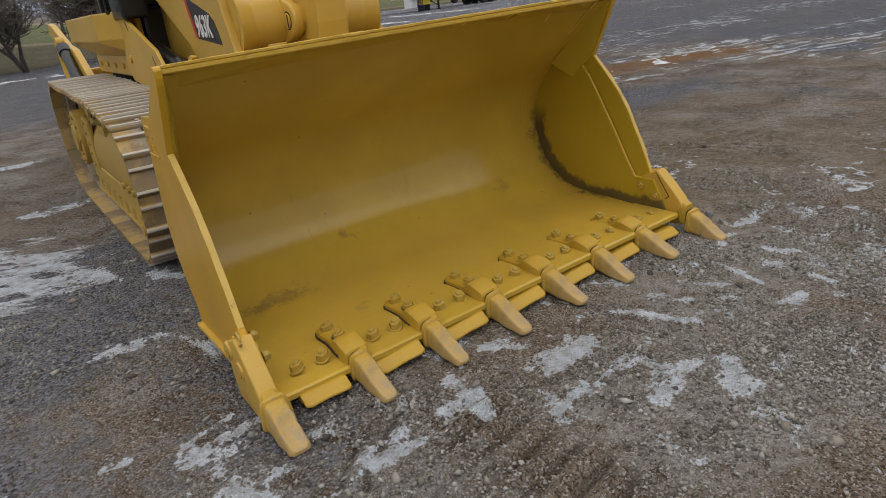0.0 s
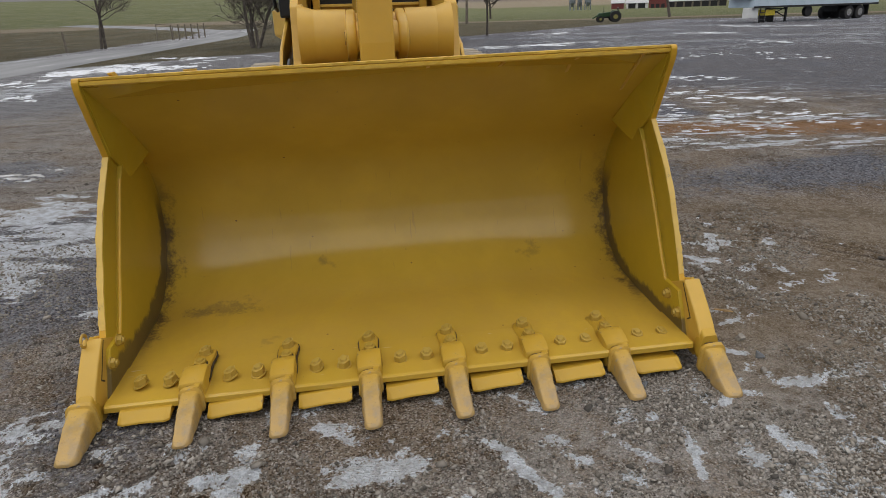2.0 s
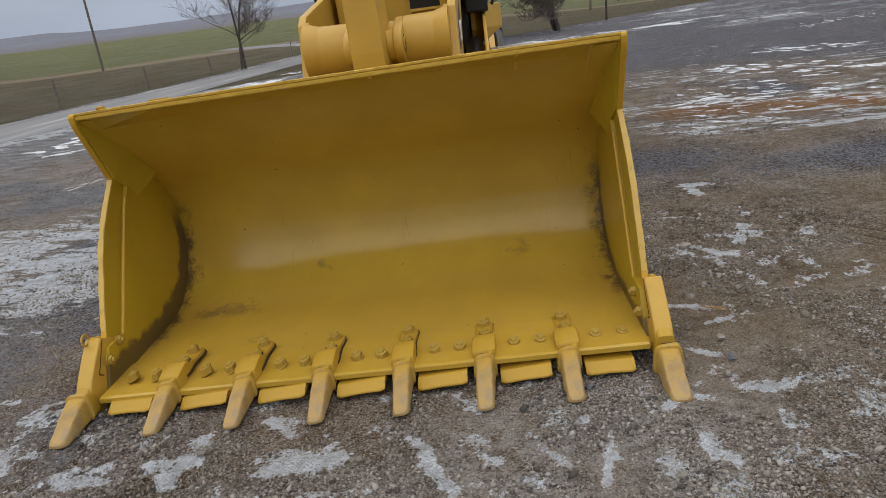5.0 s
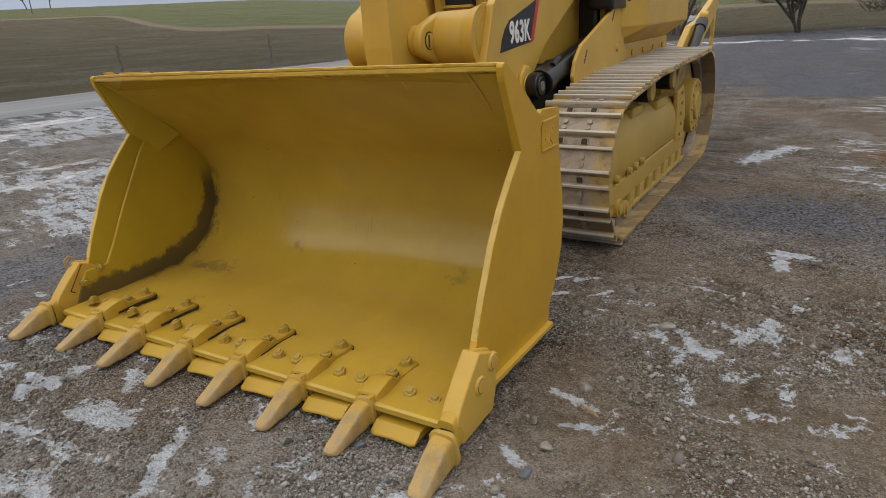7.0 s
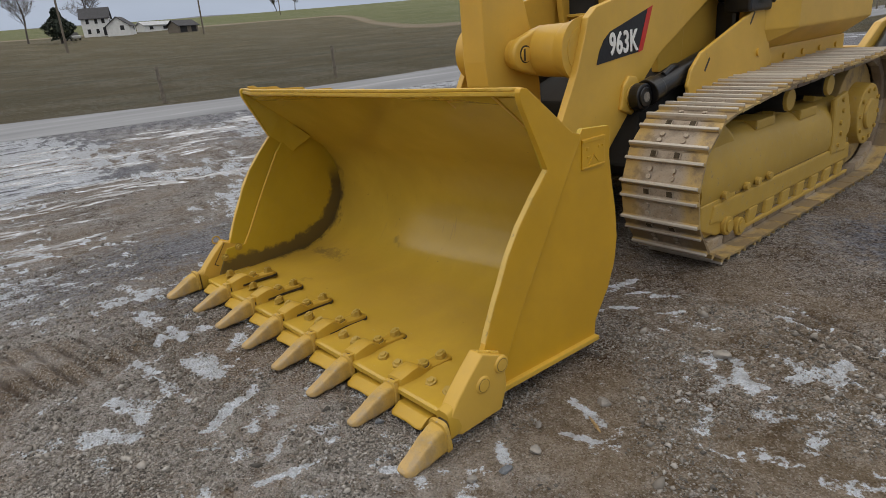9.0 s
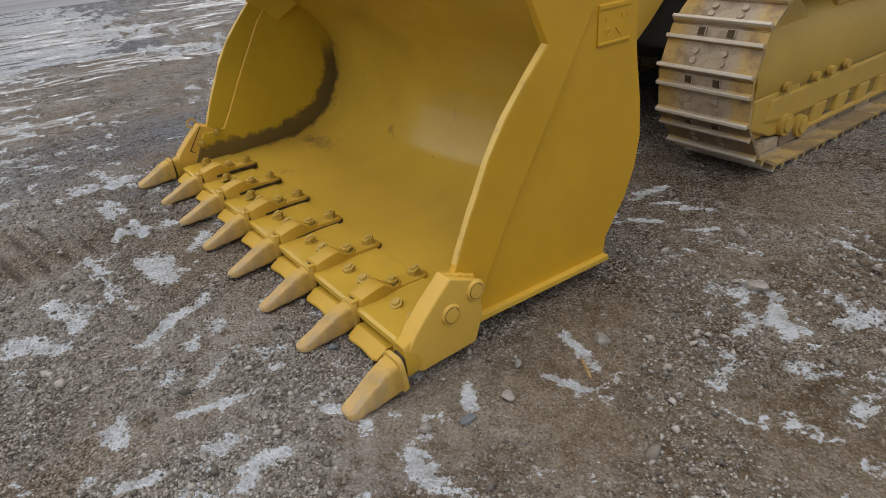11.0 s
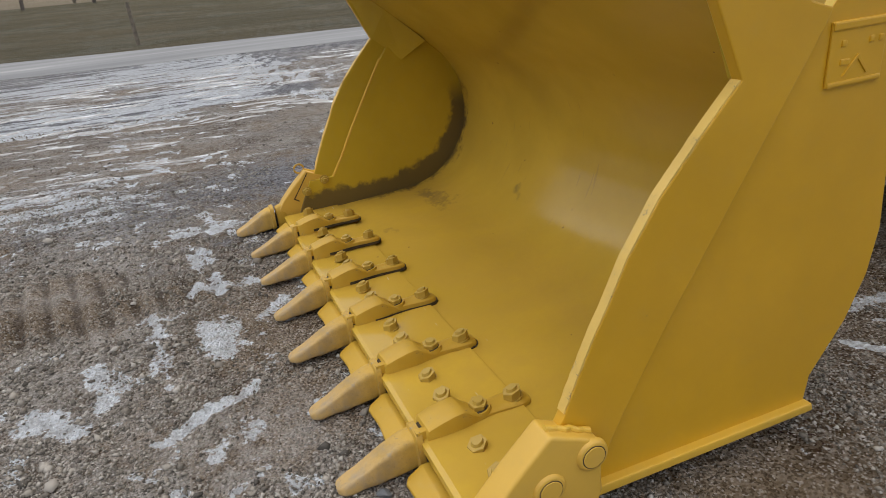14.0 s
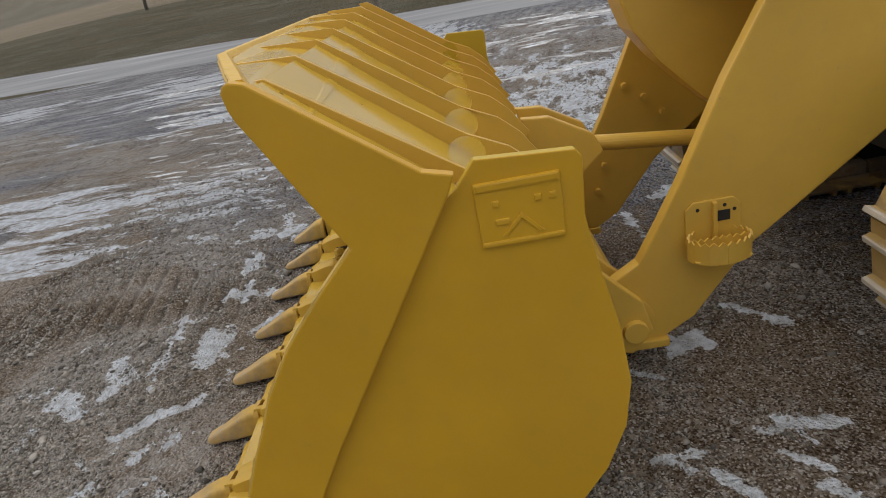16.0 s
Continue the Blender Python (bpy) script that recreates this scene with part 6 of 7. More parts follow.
def build_body():
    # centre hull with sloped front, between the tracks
    part("hull", prism([(1.98, 0.55), (2.05, 0.95), (2.6, 1.12), (5.1, 1.12), (5.25, 0.9), (5.2, 0.42), (2.3, 0.40)], -0.56, 0.56, 0.02), M_DARK, loader, "near-black hull with the shade between the tracks put into its colour")
    # pedestal the arms hang on, with service panels and bolts
    tower = part("loader_tower", prism([(2.62, 1.08), (2.56, 1.66), (2.75, 1.95), (3.3, 2.1), (3.45, 1.1)], -0.40, 0.40, 0.012), M_PAINT, loader, "yellow loader tower front plate")
    for s in (-1, 1):
        x0, x1 = sorted((s * 0.13, s * 0.39))
        part("service_panel", box((x0, 2.53, 1.33), (x1, 2.57, 1.515), 0.006), M_PAINT, tower)
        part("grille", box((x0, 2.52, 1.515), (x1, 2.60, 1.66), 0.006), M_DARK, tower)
        part("panel_ledge", box((x0, 2.49, 1.505), (x1, 2.54, 1.525), 0.003), M_PAINT, tower)
        for xx in (0.16, 0.35):
            for zz in (1.40, 1.475):
                part("bolt", rod((s * xx, 2.53, zz), (s * xx, 2.515, zz), 0.012, 8), M_BLACK, tower)
        for k in range(3):
            x = s * (0.15 + 0.05 * k)
            part("hose", sweep([(x, 2.5, 1.95), (x + 0.02 * s, 2.46, 1.8), (x, 2.48, 1.68), (x + 0.01, 2.6, 1.6)], 0.022), M_BLACK if k != 1 else M_PAINT, tower)
        part("tower_post", prism([(2.5, 1.1), (2.42, 1.7), (2.6, 2.2), (2.9, 2.2), (2.8, 1.1)], s * 0.36, s * 0.41, 0.008), M_PAINT, tower)
    for s in (-1, 1):
        # black lift cylinder beside the arm
        cyl = part("lift_cylinder", rod((s * 0.575, 2.14, 1.02), (s * 0.575, 3.0, 1.19), 0.072, 32, None, None, 0.01), M_BLACK, loader, "black hydraulic lift cylinder")
        part("rod_eye", rod((s * 0.54, 2.03, 1.0), (s * 0.61, 2.03, 1.0), 0.085, 28, None, None, 0.01), M_BLACK, cyl)
        part("gland", rod((s * 0.575, 2.10, 1.013), (s * 0.575, 2.2, 1.032), 0.085, 32, None, None, 0.008), M_BLACK, cyl)
        part("hose", sweep([(s * 0.6, 2.25, 1.11), (s * 0.6, 2.35, 1.15), (s * 0.59, 2.42, 1.15)], 0.02), M_BLACK, cyl)
        # side guard with slots
        g = prism([(2.44, 0.92), (2.40, 1.02), (2.44, 1.12), (2.56, 1.22), (3.36, 1.47), (3.44, 1.46), (3.62, 1.08), (3.5, 0.98), (2.6, 0.88)], s * 0.662, s * 0.69, 0.01)
        guard = part("side_guard", g, M_PAINT, loader, "yellow side guard plate with slots")
        for y, z in ((2.60, 1.10), (3.22, 1.36)):
            part("slot", prism([(y, z), (y + 0.06, z + 0.08), (y + 0.074, z + 0.07), (y + 0.014, z - 0.01)], s * 0.6902, s * 0.6915, 0), M_BLACK, guard)
        part("bolt", rod((s * 0.69, 3.38, 1.15), (s * 0.705, 3.38, 1.15), 0.03, 16), M_PAINT, guard)
        part("guard_bracket", box((min(s * 0.55, s * 0.665), 3.3, 1.0), (max(s * 0.55, s * 0.665), 3.45, 1.12), 0.006), M_PAINT, guard)
        # fender tank: sloped underside, chamfered front
        foot = [(3.32, 0.60), (3.70, 0.84), (5.25, 0.84), (5.25, 0.56), (3.32, 0.56)]
        own = bmesh.new()
        lo = [own.verts.new((s * (x - (0.2 if x > 0.7 else 0)), y + (0.1 if y < 4 else -0.1), 1.15)) for y, x in foot]
        mid = [own.verts.new((s * x, y, 1.30)) for y, x in foot]
        hi = [own.verts.new((s * x, y, 1.505)) for y, x in foot]
        for a, c in ((lo, mid), (mid, hi)):
            for i in range(5):
                own.faces.new((a[i], a[(i + 1) % 5], c[(i + 1) % 5], c[i]))
        own.faces.new(lo[::-1])
        own.faces.new(hi)
        bmesh.ops.recalc_face_normals(own, faces=own.faces)
        bevelled(own, 0.012)
        fender = part("fender_tank", own, M_PAINT, loader, "yellow fender tank beside the cab")
        part("sill", box((min(s * 0.56, s * 0.66), 3.4, 1.0), (max(s * 0.56, s * 0.66), 5.2, 1.16), 0.01), M_PAINT, fender)
        for k in range(5):
            part("bolt", rod((s * 0.66, 3.55 + 0.36 * k, 1.08), (s * 0.675, 3.55 + 0.36 * k, 1.08), 0.024, 10), M_PAINT, fender)
        # hand rail by the cab door
        part("grab_rail", sweep([(s * 0.76, 3.42, 1.5), (s * 0.77, 3.36, 1.53), (s * 0.77, 3.34, 1.62), (s * 0.77, 3.33, 2.3), (s * 0.74, 3.36, 2.4), (s * 0.66, 3.42, 2.42)], 0.016), M_BLACK, loader)
        part("black_box", box((min(s * 0.52, s * 0.72), 3.15, 1.44), (max(s * 0.52, s * 0.72), 3.5, 2.0), 0.02), M_BLACK, loader)
        part("bracket", prism([(3.02, 1.62), (3.0, 1.78), (3.2, 1.78), (3.2, 1.66)], s * 0.5, s * 0.66, 0.006), M_PAINT, loader)
        # ripper carrier and its cylinder behind the track
        rip = part("ripper_beam", prism([(5.1, 0.72), (5.2, 0.95), (5.75, 1.22), (6.2, 1.27), (7.02, 1.49), (7.3, 1.52), (7.44, 1.40), (6.8, 1.15), (6.1, 0.88), (5.5, 0.66)], s * 0.72, s * 0.79, 0.015), M_PAINT, loader, "yellow ripper beam")
        part("ripper_cylinder", rod((s * 0.84, 5.45, 0.9), (s * 0.84, 6.05, 1.24), 0.055, 24, None, None, 0.008), M_BLACK, rip)
        part("gland", rod((s * 0.84, 5.95, 1.183), (s * 0.84, 6.07, 1.252), 0.066, 24, None, None, 0.008), M_BLACK, rip)
        part("cylinder_eye", rod((s * 0.79, 6.2, 1.3), (s * 0.88, 6.2, 1.3), 0.06, 24, None, None, 0.006), M_PAINT, rip)
        part("ripper_tooth", prism([(7.2, 1.42), (7.36, 1.42), (7.33, 1.05), (7.24, 0.78), (7.2, 0.8), (7.24, 1.05)], s * 0.735, s * 0.775, 0.008), M_PAINT, rip)
    part("ripper_bar", box((-0.73, 5.5, 0.88), (0.73, 5.66, 1.02), 0.02), M_PAINT, loader)
    # cab and engine hood
    cab = part("cab", box((-0.55, 3.3, 1.1), (0.55, 4.4, 1.52), 0.03), M_BLACK, loader, "black cab with dark windows")
    part("cab_glass", box((-0.60, 3.30, 1.52), (0.60, 4.36, 2.75), 0.04), M_GLASS, cab)
    for x in (-0.61, 0.61):
        for y in (3.3, 4.36):
            part("cab_post", box((x - 0.04, y - 0.04, 1.5), (x + 0.04, y + 0.04, 2.78), 0.012), M_BLACK, cab)
    part("cab_roof", box((-0.70, 3.18, 2.76), (0.70, 4.52, 2.92), 0.05), M_PAINT, cab)
    part("engine_hood", prism([(4.4, 1.1), (4.4, 1.95), (5.15, 1.85), (5.25, 1.1)], -0.52, 0.52, 0.04), M_PAINT, loader)


build_body()

# ---------------------------------------------------------------- loose stone
def stones(n, lo, hi, r0, spread, seed, base):
    """Vertices and faces of n crushed stones strewn over a rectangle of the yard."""
    g = np.random.default_rng(seed)
    t = (1 + 5**0.5) / 2
    octa = (np.array([(1, 0, 0), (-1, 0, 0), (0, 1, 0), (0, -1, 0), (0, 0, 1), (0, 0, -1)], float), np.array([(0, 2, 4), (2, 1, 4), (1, 3, 4), (3, 0, 4), (2, 0, 5), (1, 2, 5), (3, 1, 5), (0, 3, 5)]))
    ico = (np.array([(-1, t, 0), (1, t, 0), (-1, -t, 0), (1, -t, 0), (0, -1, t), (0, 1, t), (0, -1, -t), (0, 1, -t), (t, 0, -1), (t, 0, 1), (-t, 0, -1), (-t, 0, 1)]) / 1.9,
           np.array([(0, 11, 5), (0, 5, 1), (0, 1, 7), (0, 7, 10), (0, 10, 11), (1, 5, 9), (5, 11, 4), (11, 10, 2), (10, 7, 6), (7, 1, 8), (3, 9, 4), (3, 4, 2), (3, 2, 6), (3, 6, 8), (3, 8, 9), (4, 9, 5), (2, 4, 11), (6, 2, 10), (8, 6, 7), (9, 8, 1)]))
    v, f = octa if base == "octa" else ico
    x, y = g.uniform(lo[0], hi[0], n), g.uniform(lo[1], hi[1], n)
    # stones gather where the fines are washed out
    right = np.clip((x - 0.9) / 0.5, 0, 1) * np.clip((y + 1.1) / 0.4, 0, 1)
    keep = (fbm(x * 2.2, y * 2.2, 4, 1) - 0.5) * 2.6 + 0.5 + 0.7 * (g.random(n) - 0.5) - 0.42 * right > 0.38
    keep &= snow_marks(x, y) < 0.42 + 0.4 * (g.random(n) > 0.8)
    x, y = x[keep], y[keep]
    n = len(x)
    r = r0 * np.exp(g.normal(0, spread, n)).clip(0.45, 2.4)
    pts = v[None] * (1 + g.uniform(-0.55, 0.5, (n, len(v), 1))) * np.stack([g.uniform(0.8, 1.3, n), g.uniform(0.6, 1.0, n), g.uniform(0.45, 0.9, n)], -1)[:, None]
    a = g.uniform(0, 6.28, n)
    ca, sa = np.cos(a)[:, None], np.sin(a)[:, None]
    tilt = g.uniform(-0.5, 0.5, n)[:, None]
    px, py, pz = pts[..., 0], pts[..., 1], pts[..., 2]
    pz = pz + tilt * px
    z = (fbm(x * 2.2, y * 2.2, 4, 1) - 0.5) * 0.03 + (fbm(x * 11, y * 11, 3, 3) - 0.5) * 0.021 - 0.006
    z = z * np.exp(-(np.hypot(x, y) / 12) ** 2) + tyre_marks(x, y)[0] + terrain(x, y)
    w = np.stack([x[:, None] + (px * ca - py * sa) * r[:, None], y[:, None] + (px * sa + py * ca) * r[:, None], z[:, None] + (pz + 0.24) * r[:, None]], -1)
    faces = f[None] + (np.arange(n) * len(v))[:, None, None]
    return w.reshape(-1, 3), faces.reshape(-1, 3)


def stone_mat():
    m, nd, lk, b = mat("crushed_stone", 0.9, 0, 0.3)
    nt = m.node_tree
    rnd = nd.new("ShaderNodeNewGeometry").outputs["Random Per Island"]
    cr = nd.new("ShaderNodeValToRGB")
    el = cr.color_ramp.elements
    el[0].position, el[0].color = 0.0, (0.045, 0.041, 0.037, 1)
    el[1].position, el[1].color = 1.0, (0.46, 0.445, 0.425, 1)
    for p, c in ((0.25, (0.16, 0.143, 0.123)), (0.55, (0.29, 0.265, 0.235)), (0.88, (0.4, 0.375, 0.345))):
        e = el.new(p)
        e.color = (*c, 1)
    lk.new(rnd, cr.inputs[0])
    n = noise_tex(nt, 60, 4, position(nt, world_space=True))
    lk.new(mix(nt, mathn(nt, "MULTIPLY", n, 0.4), cr.outputs[0], (0.2, 0.185, 0.17)), b.inputs["Base Color"])
    bump(nt, b, n, 0.3, 0.004)
    return m


M_STONE = stone_mat()


def build_gravel():
    sets = [stones(90000, (-2.7, -2.2), (3.0, 2.4), 0.0039, 0.62, 3, "octa"), stones(60000, (0.2, -1.7), (2.6, 1.0), 0.0034, 0.6, 4, "octa"), stones(1300, (-2.7, -2.2), (3.2, 2.6), 0.0085, 0.6, 5, "ico"), stones(110, (-2.2, -2.0), (3.0, 1.8), 0.0135, 0.4, 12, "ico"), stones(6500, (-1.4, -1.9), (1.5, 0.1), 0.0075, 0.45, 13, "octa"), stones(1300, (1.2, -1.2), (2.8, 1.6), 0.008, 0.5, 14, "octa"), stones(26000, (-0.9, -2.1), (1.5, -0.45), 0.0041, 0.6, 9, "octa"),
            stones(22000, (-6.0, -2.5), (-1.2, 6.0), 0.0062, 0.5, 6, "octa"), stones(18000, (1.4, 0.8), (5.5, 6.0), 0.0062, 0.5, 8, "octa")]
    verts, faces, k = [], [], 0
    for v, f in sets:
        verts.append(v)
        faces.append(f + k)
        k += len(v)
    verts, faces = np.concatenate(verts), np.concatenate(faces)
    me = bpy.data.meshes.new("gravel")
    me.vertices.add(len(verts))
    me.vertices.foreach_set("co", verts.astype(np.float32).ravel())
    me.loops.add(faces.size)
    me.loops.foreach_set("vertex_index", faces.astype(np.int32).ravel())
    me.polygons.add(len(faces))
    me.polygons.foreach_set("loop_start", (np.arange(len(faces)) * 3).astype(np.int32))
    me.polygons.foreach_set("loop_total", np.full(len(faces), 3, np.int32))
    me.update(calc_edges=True)
    me.materials.append(M_STONE)
    tagged(new("gravel", me), "loose grey-brown crushed stone strewn over the yard", "gravel", kind="stuff")


build_gravel()


def rock(at, size, seed, label, material, turn=0.0):
    bm = bmesh.new()
    bmesh.ops.create_icosphere(bm, subdivisions=3, radius=1)
    g = random.Random(seed)
    cuts = [Vector((g.uniform(-1, 1), g.uniform(-1, 1), g.uniform(-0.3, 1))).normalized() for _ in range(9)]
    for v in bm.verts:
        for c in cuts:
            d = v.co.dot(c) - 0.62
            if d > 0:
                v.co -= c * d * 0.92
        v.co += v.co * 0.06 * noise.noise(v.co * 3 + Vector((seed, 0, 0)))
        v.co = Vector((v.co.x * size[0], v.co.y * size[1], v.co.z * size[2]))
    ob = obj("stone", bm, material)
    ob.location = at
    ob.rotation_euler = (0, 0, turn)
    tagged(ob, label, "stone", "single stones on the yard")


M_SLATE = plain("slate_stone", (0.13, 0.14, 0.155), 0.8, 0, 0.25, 20, 0.4)
M_ROCK = plain("pale_stone", (0.27, 0.25, 0.225), 0.9, 0, 0.3, 20, 0.5)
for at, size, seed, which, turn in (((1.512, -0.262, 0.004), (0.034, 0.022, 0.014), 1, 0, 1.2), ((1.518, -0.104, 0.008), (0.028, 0.024, 0.02), 2, 1, 0.4), ((1.421, 0.025, 0.006), (0.017, 0.013, 0.018), 3, 1, 2.0), ((1.518, 0.321, 0.008), (0.036, 0.026, 0.02), 4, 1, 0.2),
                                     ((0.925, -0.396, 0.008), (0.022, 0.018, 0.015), 5, 0, 0.7), ((1.123, -0.926, 0.006), (0.02, 0.015, 0.013), 6, 1, 0.0), ((1.683, 0.979, 0.01), (0.05, 0.03, 0.02), 7, 1, 0.5), ((1.458, -0.378, 0.005), (0.022, 0.016, 0.012), 8, 1, 0.9)):
    rock(at, size, seed, "angular dark slate stone lying on the gravel" if which == 0 else "pale angular stone half sunk in the gravel", M_SLATE if which == 0 else M_ROCK, turn)
M_STRAW = plain("dry_wood", (0.33, 0.22, 0.10), 0.8, 0, 0.3, 60, 0.4)
bm = loft([[(x, -w, 0.0), (x, w, 0.001), (x, w * 0.6, h), (x, -w * 0.5, h * 1.2)] for x, w, h in ((-0.05, 0.003, 0.004), (-0.02, 0.007, 0.008), (0.02, 0.006, 0.007), (0.055, 0.002, 0.003))], 0.0)
sp = obj("wood_splinter", bm, M_STRAW)
sp.location, sp.rotation_euler = (1.588, 0.17, 0.004), (0, 0, radians(150))
tagged(sp, "dry splinter of wood on the gravel", "wood chip")

# ---------------------------------------------------------------- fences, trees, farm
M_POST = plain("weathered_wood", (0.17, 0.145, 0.115), 0.9, 0, 0.3, 12, 0.5)
M_BARK = plain("bark", (0.095, 0.08, 0.068), 0.9, 0, 0.35, 10, 0.5)
M_TWIG = plain("twigs", (0.14, 0.118, 0.1), 0.9, 0, 0.3, 6, 0)
M_CEDAR = plain("evergreen_leaf", (0.022, 0.032, 0.02), 0.8, 0, 0.4, 3, 0)
M_SIDING = plain("white_siding", (0.74, 0.74, 0.73), 0.6, 0, 0.06, 2, 0)
M_BARNRED = plain("barn_red", (0.16, 0.04, 0.035), 0.7, 0, 0.15, 2, 0)
M_TIN = plain("tin_roof", (0.42, 0.43, 0.45), 0.4, 0.3, 0.12, 1.5, 0)
M_SHINGLE = plain("dark_shingle", (0.05, 0.05, 0.055), 0.85, 0, 0.2, 3, 0)
M_VOID = plain("dark_opening", (0.012, 0.012, 0.013), 0.6, 0, 0.1, 3, 0)
M_STEELBIN = plain("bin_steel", (0.24, 0.26, 0.29), 0.4, 0.5, 0.12, 2, 0)
M_TRAILER = plain("trailer_skin", (0.50, 0.60, 0.68), 0.4, 0, 0.04, 1, 0)
M_GREEN = plain("green_paint", (0.022, 0.07, 0.02), 0.4, 0, 0.15, 5, 0)
M_TYRE = plain("tyre_rubber", (0.02, 0.02, 0.021), 0.85, 0, 0.2, 10, 0.2)
M_SILVER = plain("car_silver", (0.55, 0.55, 0.55), 0.3, 0.3, 0.05, 3, 0)


def build_posts():
    g = random.Random(4)
    spots = [(-17.6, 4.9, 1.05), (-17.9, 11.2, 1.1), (-17.3, 17.3, 1.1), (-16.1, 22.0, 1.1), (-20.6, -1.5, 1.25), (-16.0, 29.0, 1.1), (-15.4, 35.5, 1.1)]
    spots += [(-14.6 + 0.3 * k, 54.0 + 1.0 * k, 1.2) for k in range(6)]
    for x, y, h in spots:
        bm = rod((0, 0, -0.2), (g.uniform(-0.03, 0.03), g.uniform(-0.03, 0.03), h), 0.065, 10, 0.055, None, 0.008)
        ob = obj("fence_post", bm, M_POST)
        ob.location = (x, y, hz(x, y))
        tagged(ob, "weathered round wooden fence post beside the road", "fence post", "posts along the field fence")
    rail = thing("field_gate", "small grey pipe gate frame at the field fence", "gate", (-15.6, 53.5, hz(-15.6, 53.5)))
    part("gate_frame", sweep([(0, 0, 0), (0, 0, 1.25), (1.2, 0.2, 1.25), (1.2, 0.2, 0)], 0.035), M_POST, rail)


build_posts()


def grow(seed, height, trunk_r, limbs, spread, depth, trunk_part=0.3, twist=0.35):
    """Skeleton of a bare tree: straight segments (a, b, ra, rb, level)."""
    g = random.Random(seed)
    segs = []

    def branch(p, d, length, r, level):
        n = 4 if level < 2 else 3
        q = p
        for i in range(n):
            d = (d + Vector((g.uniform(-1, 1), g.uniform(-1, 1), g.uniform(-0.5, 0.9))) * twist * (0.45 if level == 0 else 0.7)).normalized()
            e = q + d * length / n
            r2 = r * (0.86 if level == 0 else 0.75)
            segs.append((q, e, r, r2, level))
            if level < depth and (i > 0 or level > 0):
                for _ in range(limbs if level < 2 else 2):
                    if g.random() < 0.85:
                        side = Vector((g.uniform(-1, 1), g.uniform(-1, 1), g.uniform(-0.1, 0.7))).normalized()
                        nd = (d * (1 - spread) + side * spread).normalized()
                        branch(q.lerp(e, g.uniform(0.3, 1)), nd, length * g.uniform(0.45, 0.68), r2 * g.uniform(0.4, 0.6), level + 1)
            q, r = e, r2

    branch(Vector((0, 0, -0.1)), Vector((g.uniform(-0.1, 0.1), g.uniform(-0.1, 0.1), 1)).normalized(), height * 0.72, trunk_r, 0)
    return segs


def skin(segs, sides, least):
    verts, faces = [], []
    for a, b, ra, rb, level in segs:
        d = (b - a).normalized()
        u = d.orthogonal().normalized()
        w = d.cross(u)
        k = len(verts)
        for p, r in ((a, ra), (b, rb)):
            r = max(r, least)
            for i in range(sides):
                t = 2 * math.pi * i / sides
                verts.append(p + u * r * math.cos(t) + w * r * math.sin(t))
        for i in range(sides):
            j = (i + 1) % sides
            faces.append((k + i, k + j, k + sides + j, k + sides + i))
    return verts, faces


def bare_tree(x, y, height, trunk_r, seed, label, limbs=2, spread=0.6, depth=4, stems=1, lean=0.0, least=0.012):
    tree = thing("tree", label, "tree", (x, y, hz(x, y)), 0.0, "bare trees around the fields")
    big, small = [], []
    g = random.Random(seed)
    for k in range(stems):
        s = grow(seed * 31 + k, height * g.uniform(0.8, 1.05), trunk_r, limbs, spread, depth)
        tilt = Euler((g.uniform(-1, 1) * lean, g.uniform(-1, 1) * lean, 0)).to_matrix()
        off = Vector((g.uniform(-1, 1), g.uniform(-1, 1), 0)) * trunk_r * 2.5 * (stems > 1)
        for a, b, ra, rb, lv in s:
            (big if lv < 2 else small).append((tilt @ a + off, tilt @ b + off, ra, rb, lv))
    for name, segs, sides, m in (("trunk", big, 7, M_BARK), ("crown", small, 3, M_TWIG)):
        v, f = skin(segs, sides, least)
        me = bpy.data.meshes.new(name)
        me.from_pydata(v, [], f)
        me.materials.append(m)
        o = new(name, me)
        o.parent = tree
    return tree


bare_tree(-14.9, 39.6, 8.0, 0.09, 3, "bare winter tree beside the road and field", 2, 0.62, 4, 2, 0.22, 0.008)
bare_tree(-5.3, 33.6, 5.6, 0.09, 5, "wide bare multi-stemmed tree beside the road", 2, 0.65, 4, 4, 0.45)
bare_tree(0.3, 32.0, 4.8, 0.08, 9, "dense bare shrubby tree behind the loader", 2, 0.7, 4, 5, 0.55)
bare_tree(4.6, 34.2, 4.6, 0.08, 8, "dense bare shrubby tree at the yard's edge", 2, 0.7, 4, 5, 0.55)
bare_tree(8.3, 39.4, 5.8, 0.08, 11, "slim bare sapling at the yard's edge", 2, 0.6, 4, 1, 0.1)
for az, d, h, seed in ((-112.3, 72, 12, 20), (-108.4, 72, 13, 25), (-104.2, 72, 13, 21), (-99.4, 72, 14, 22), (-94.7, 72, 13, 23), (-89.7, 74, 12, 24)):
    x, y, _ = far_at(az, d, (2.4, -0.2))
    bare_tree(x, y, h, 0.17, seed, "tall bare tree in a row along the field edge", 2, 0.55, 4, 1, 0.08, 0.016)
for az, d, h, seed in ((25.9, 92, 13, 31), (-106, 150, 14, 33), (-80, 150, 13, 34), (-76, 170, 12, 35), (-62, 290, 8, 36), (-60.5, 295, 7, 37), (5.5, 95, 9, 38), (11.5, 120, 8, 39), (-110, 120, 13, 40)):
    x, y, _ = far_at(az, d)
    bare_tree(x, y, h, 0.2, seed, "far bare tree among the fields", 2, 0.62, 4, 1, 0.1, 0.025)


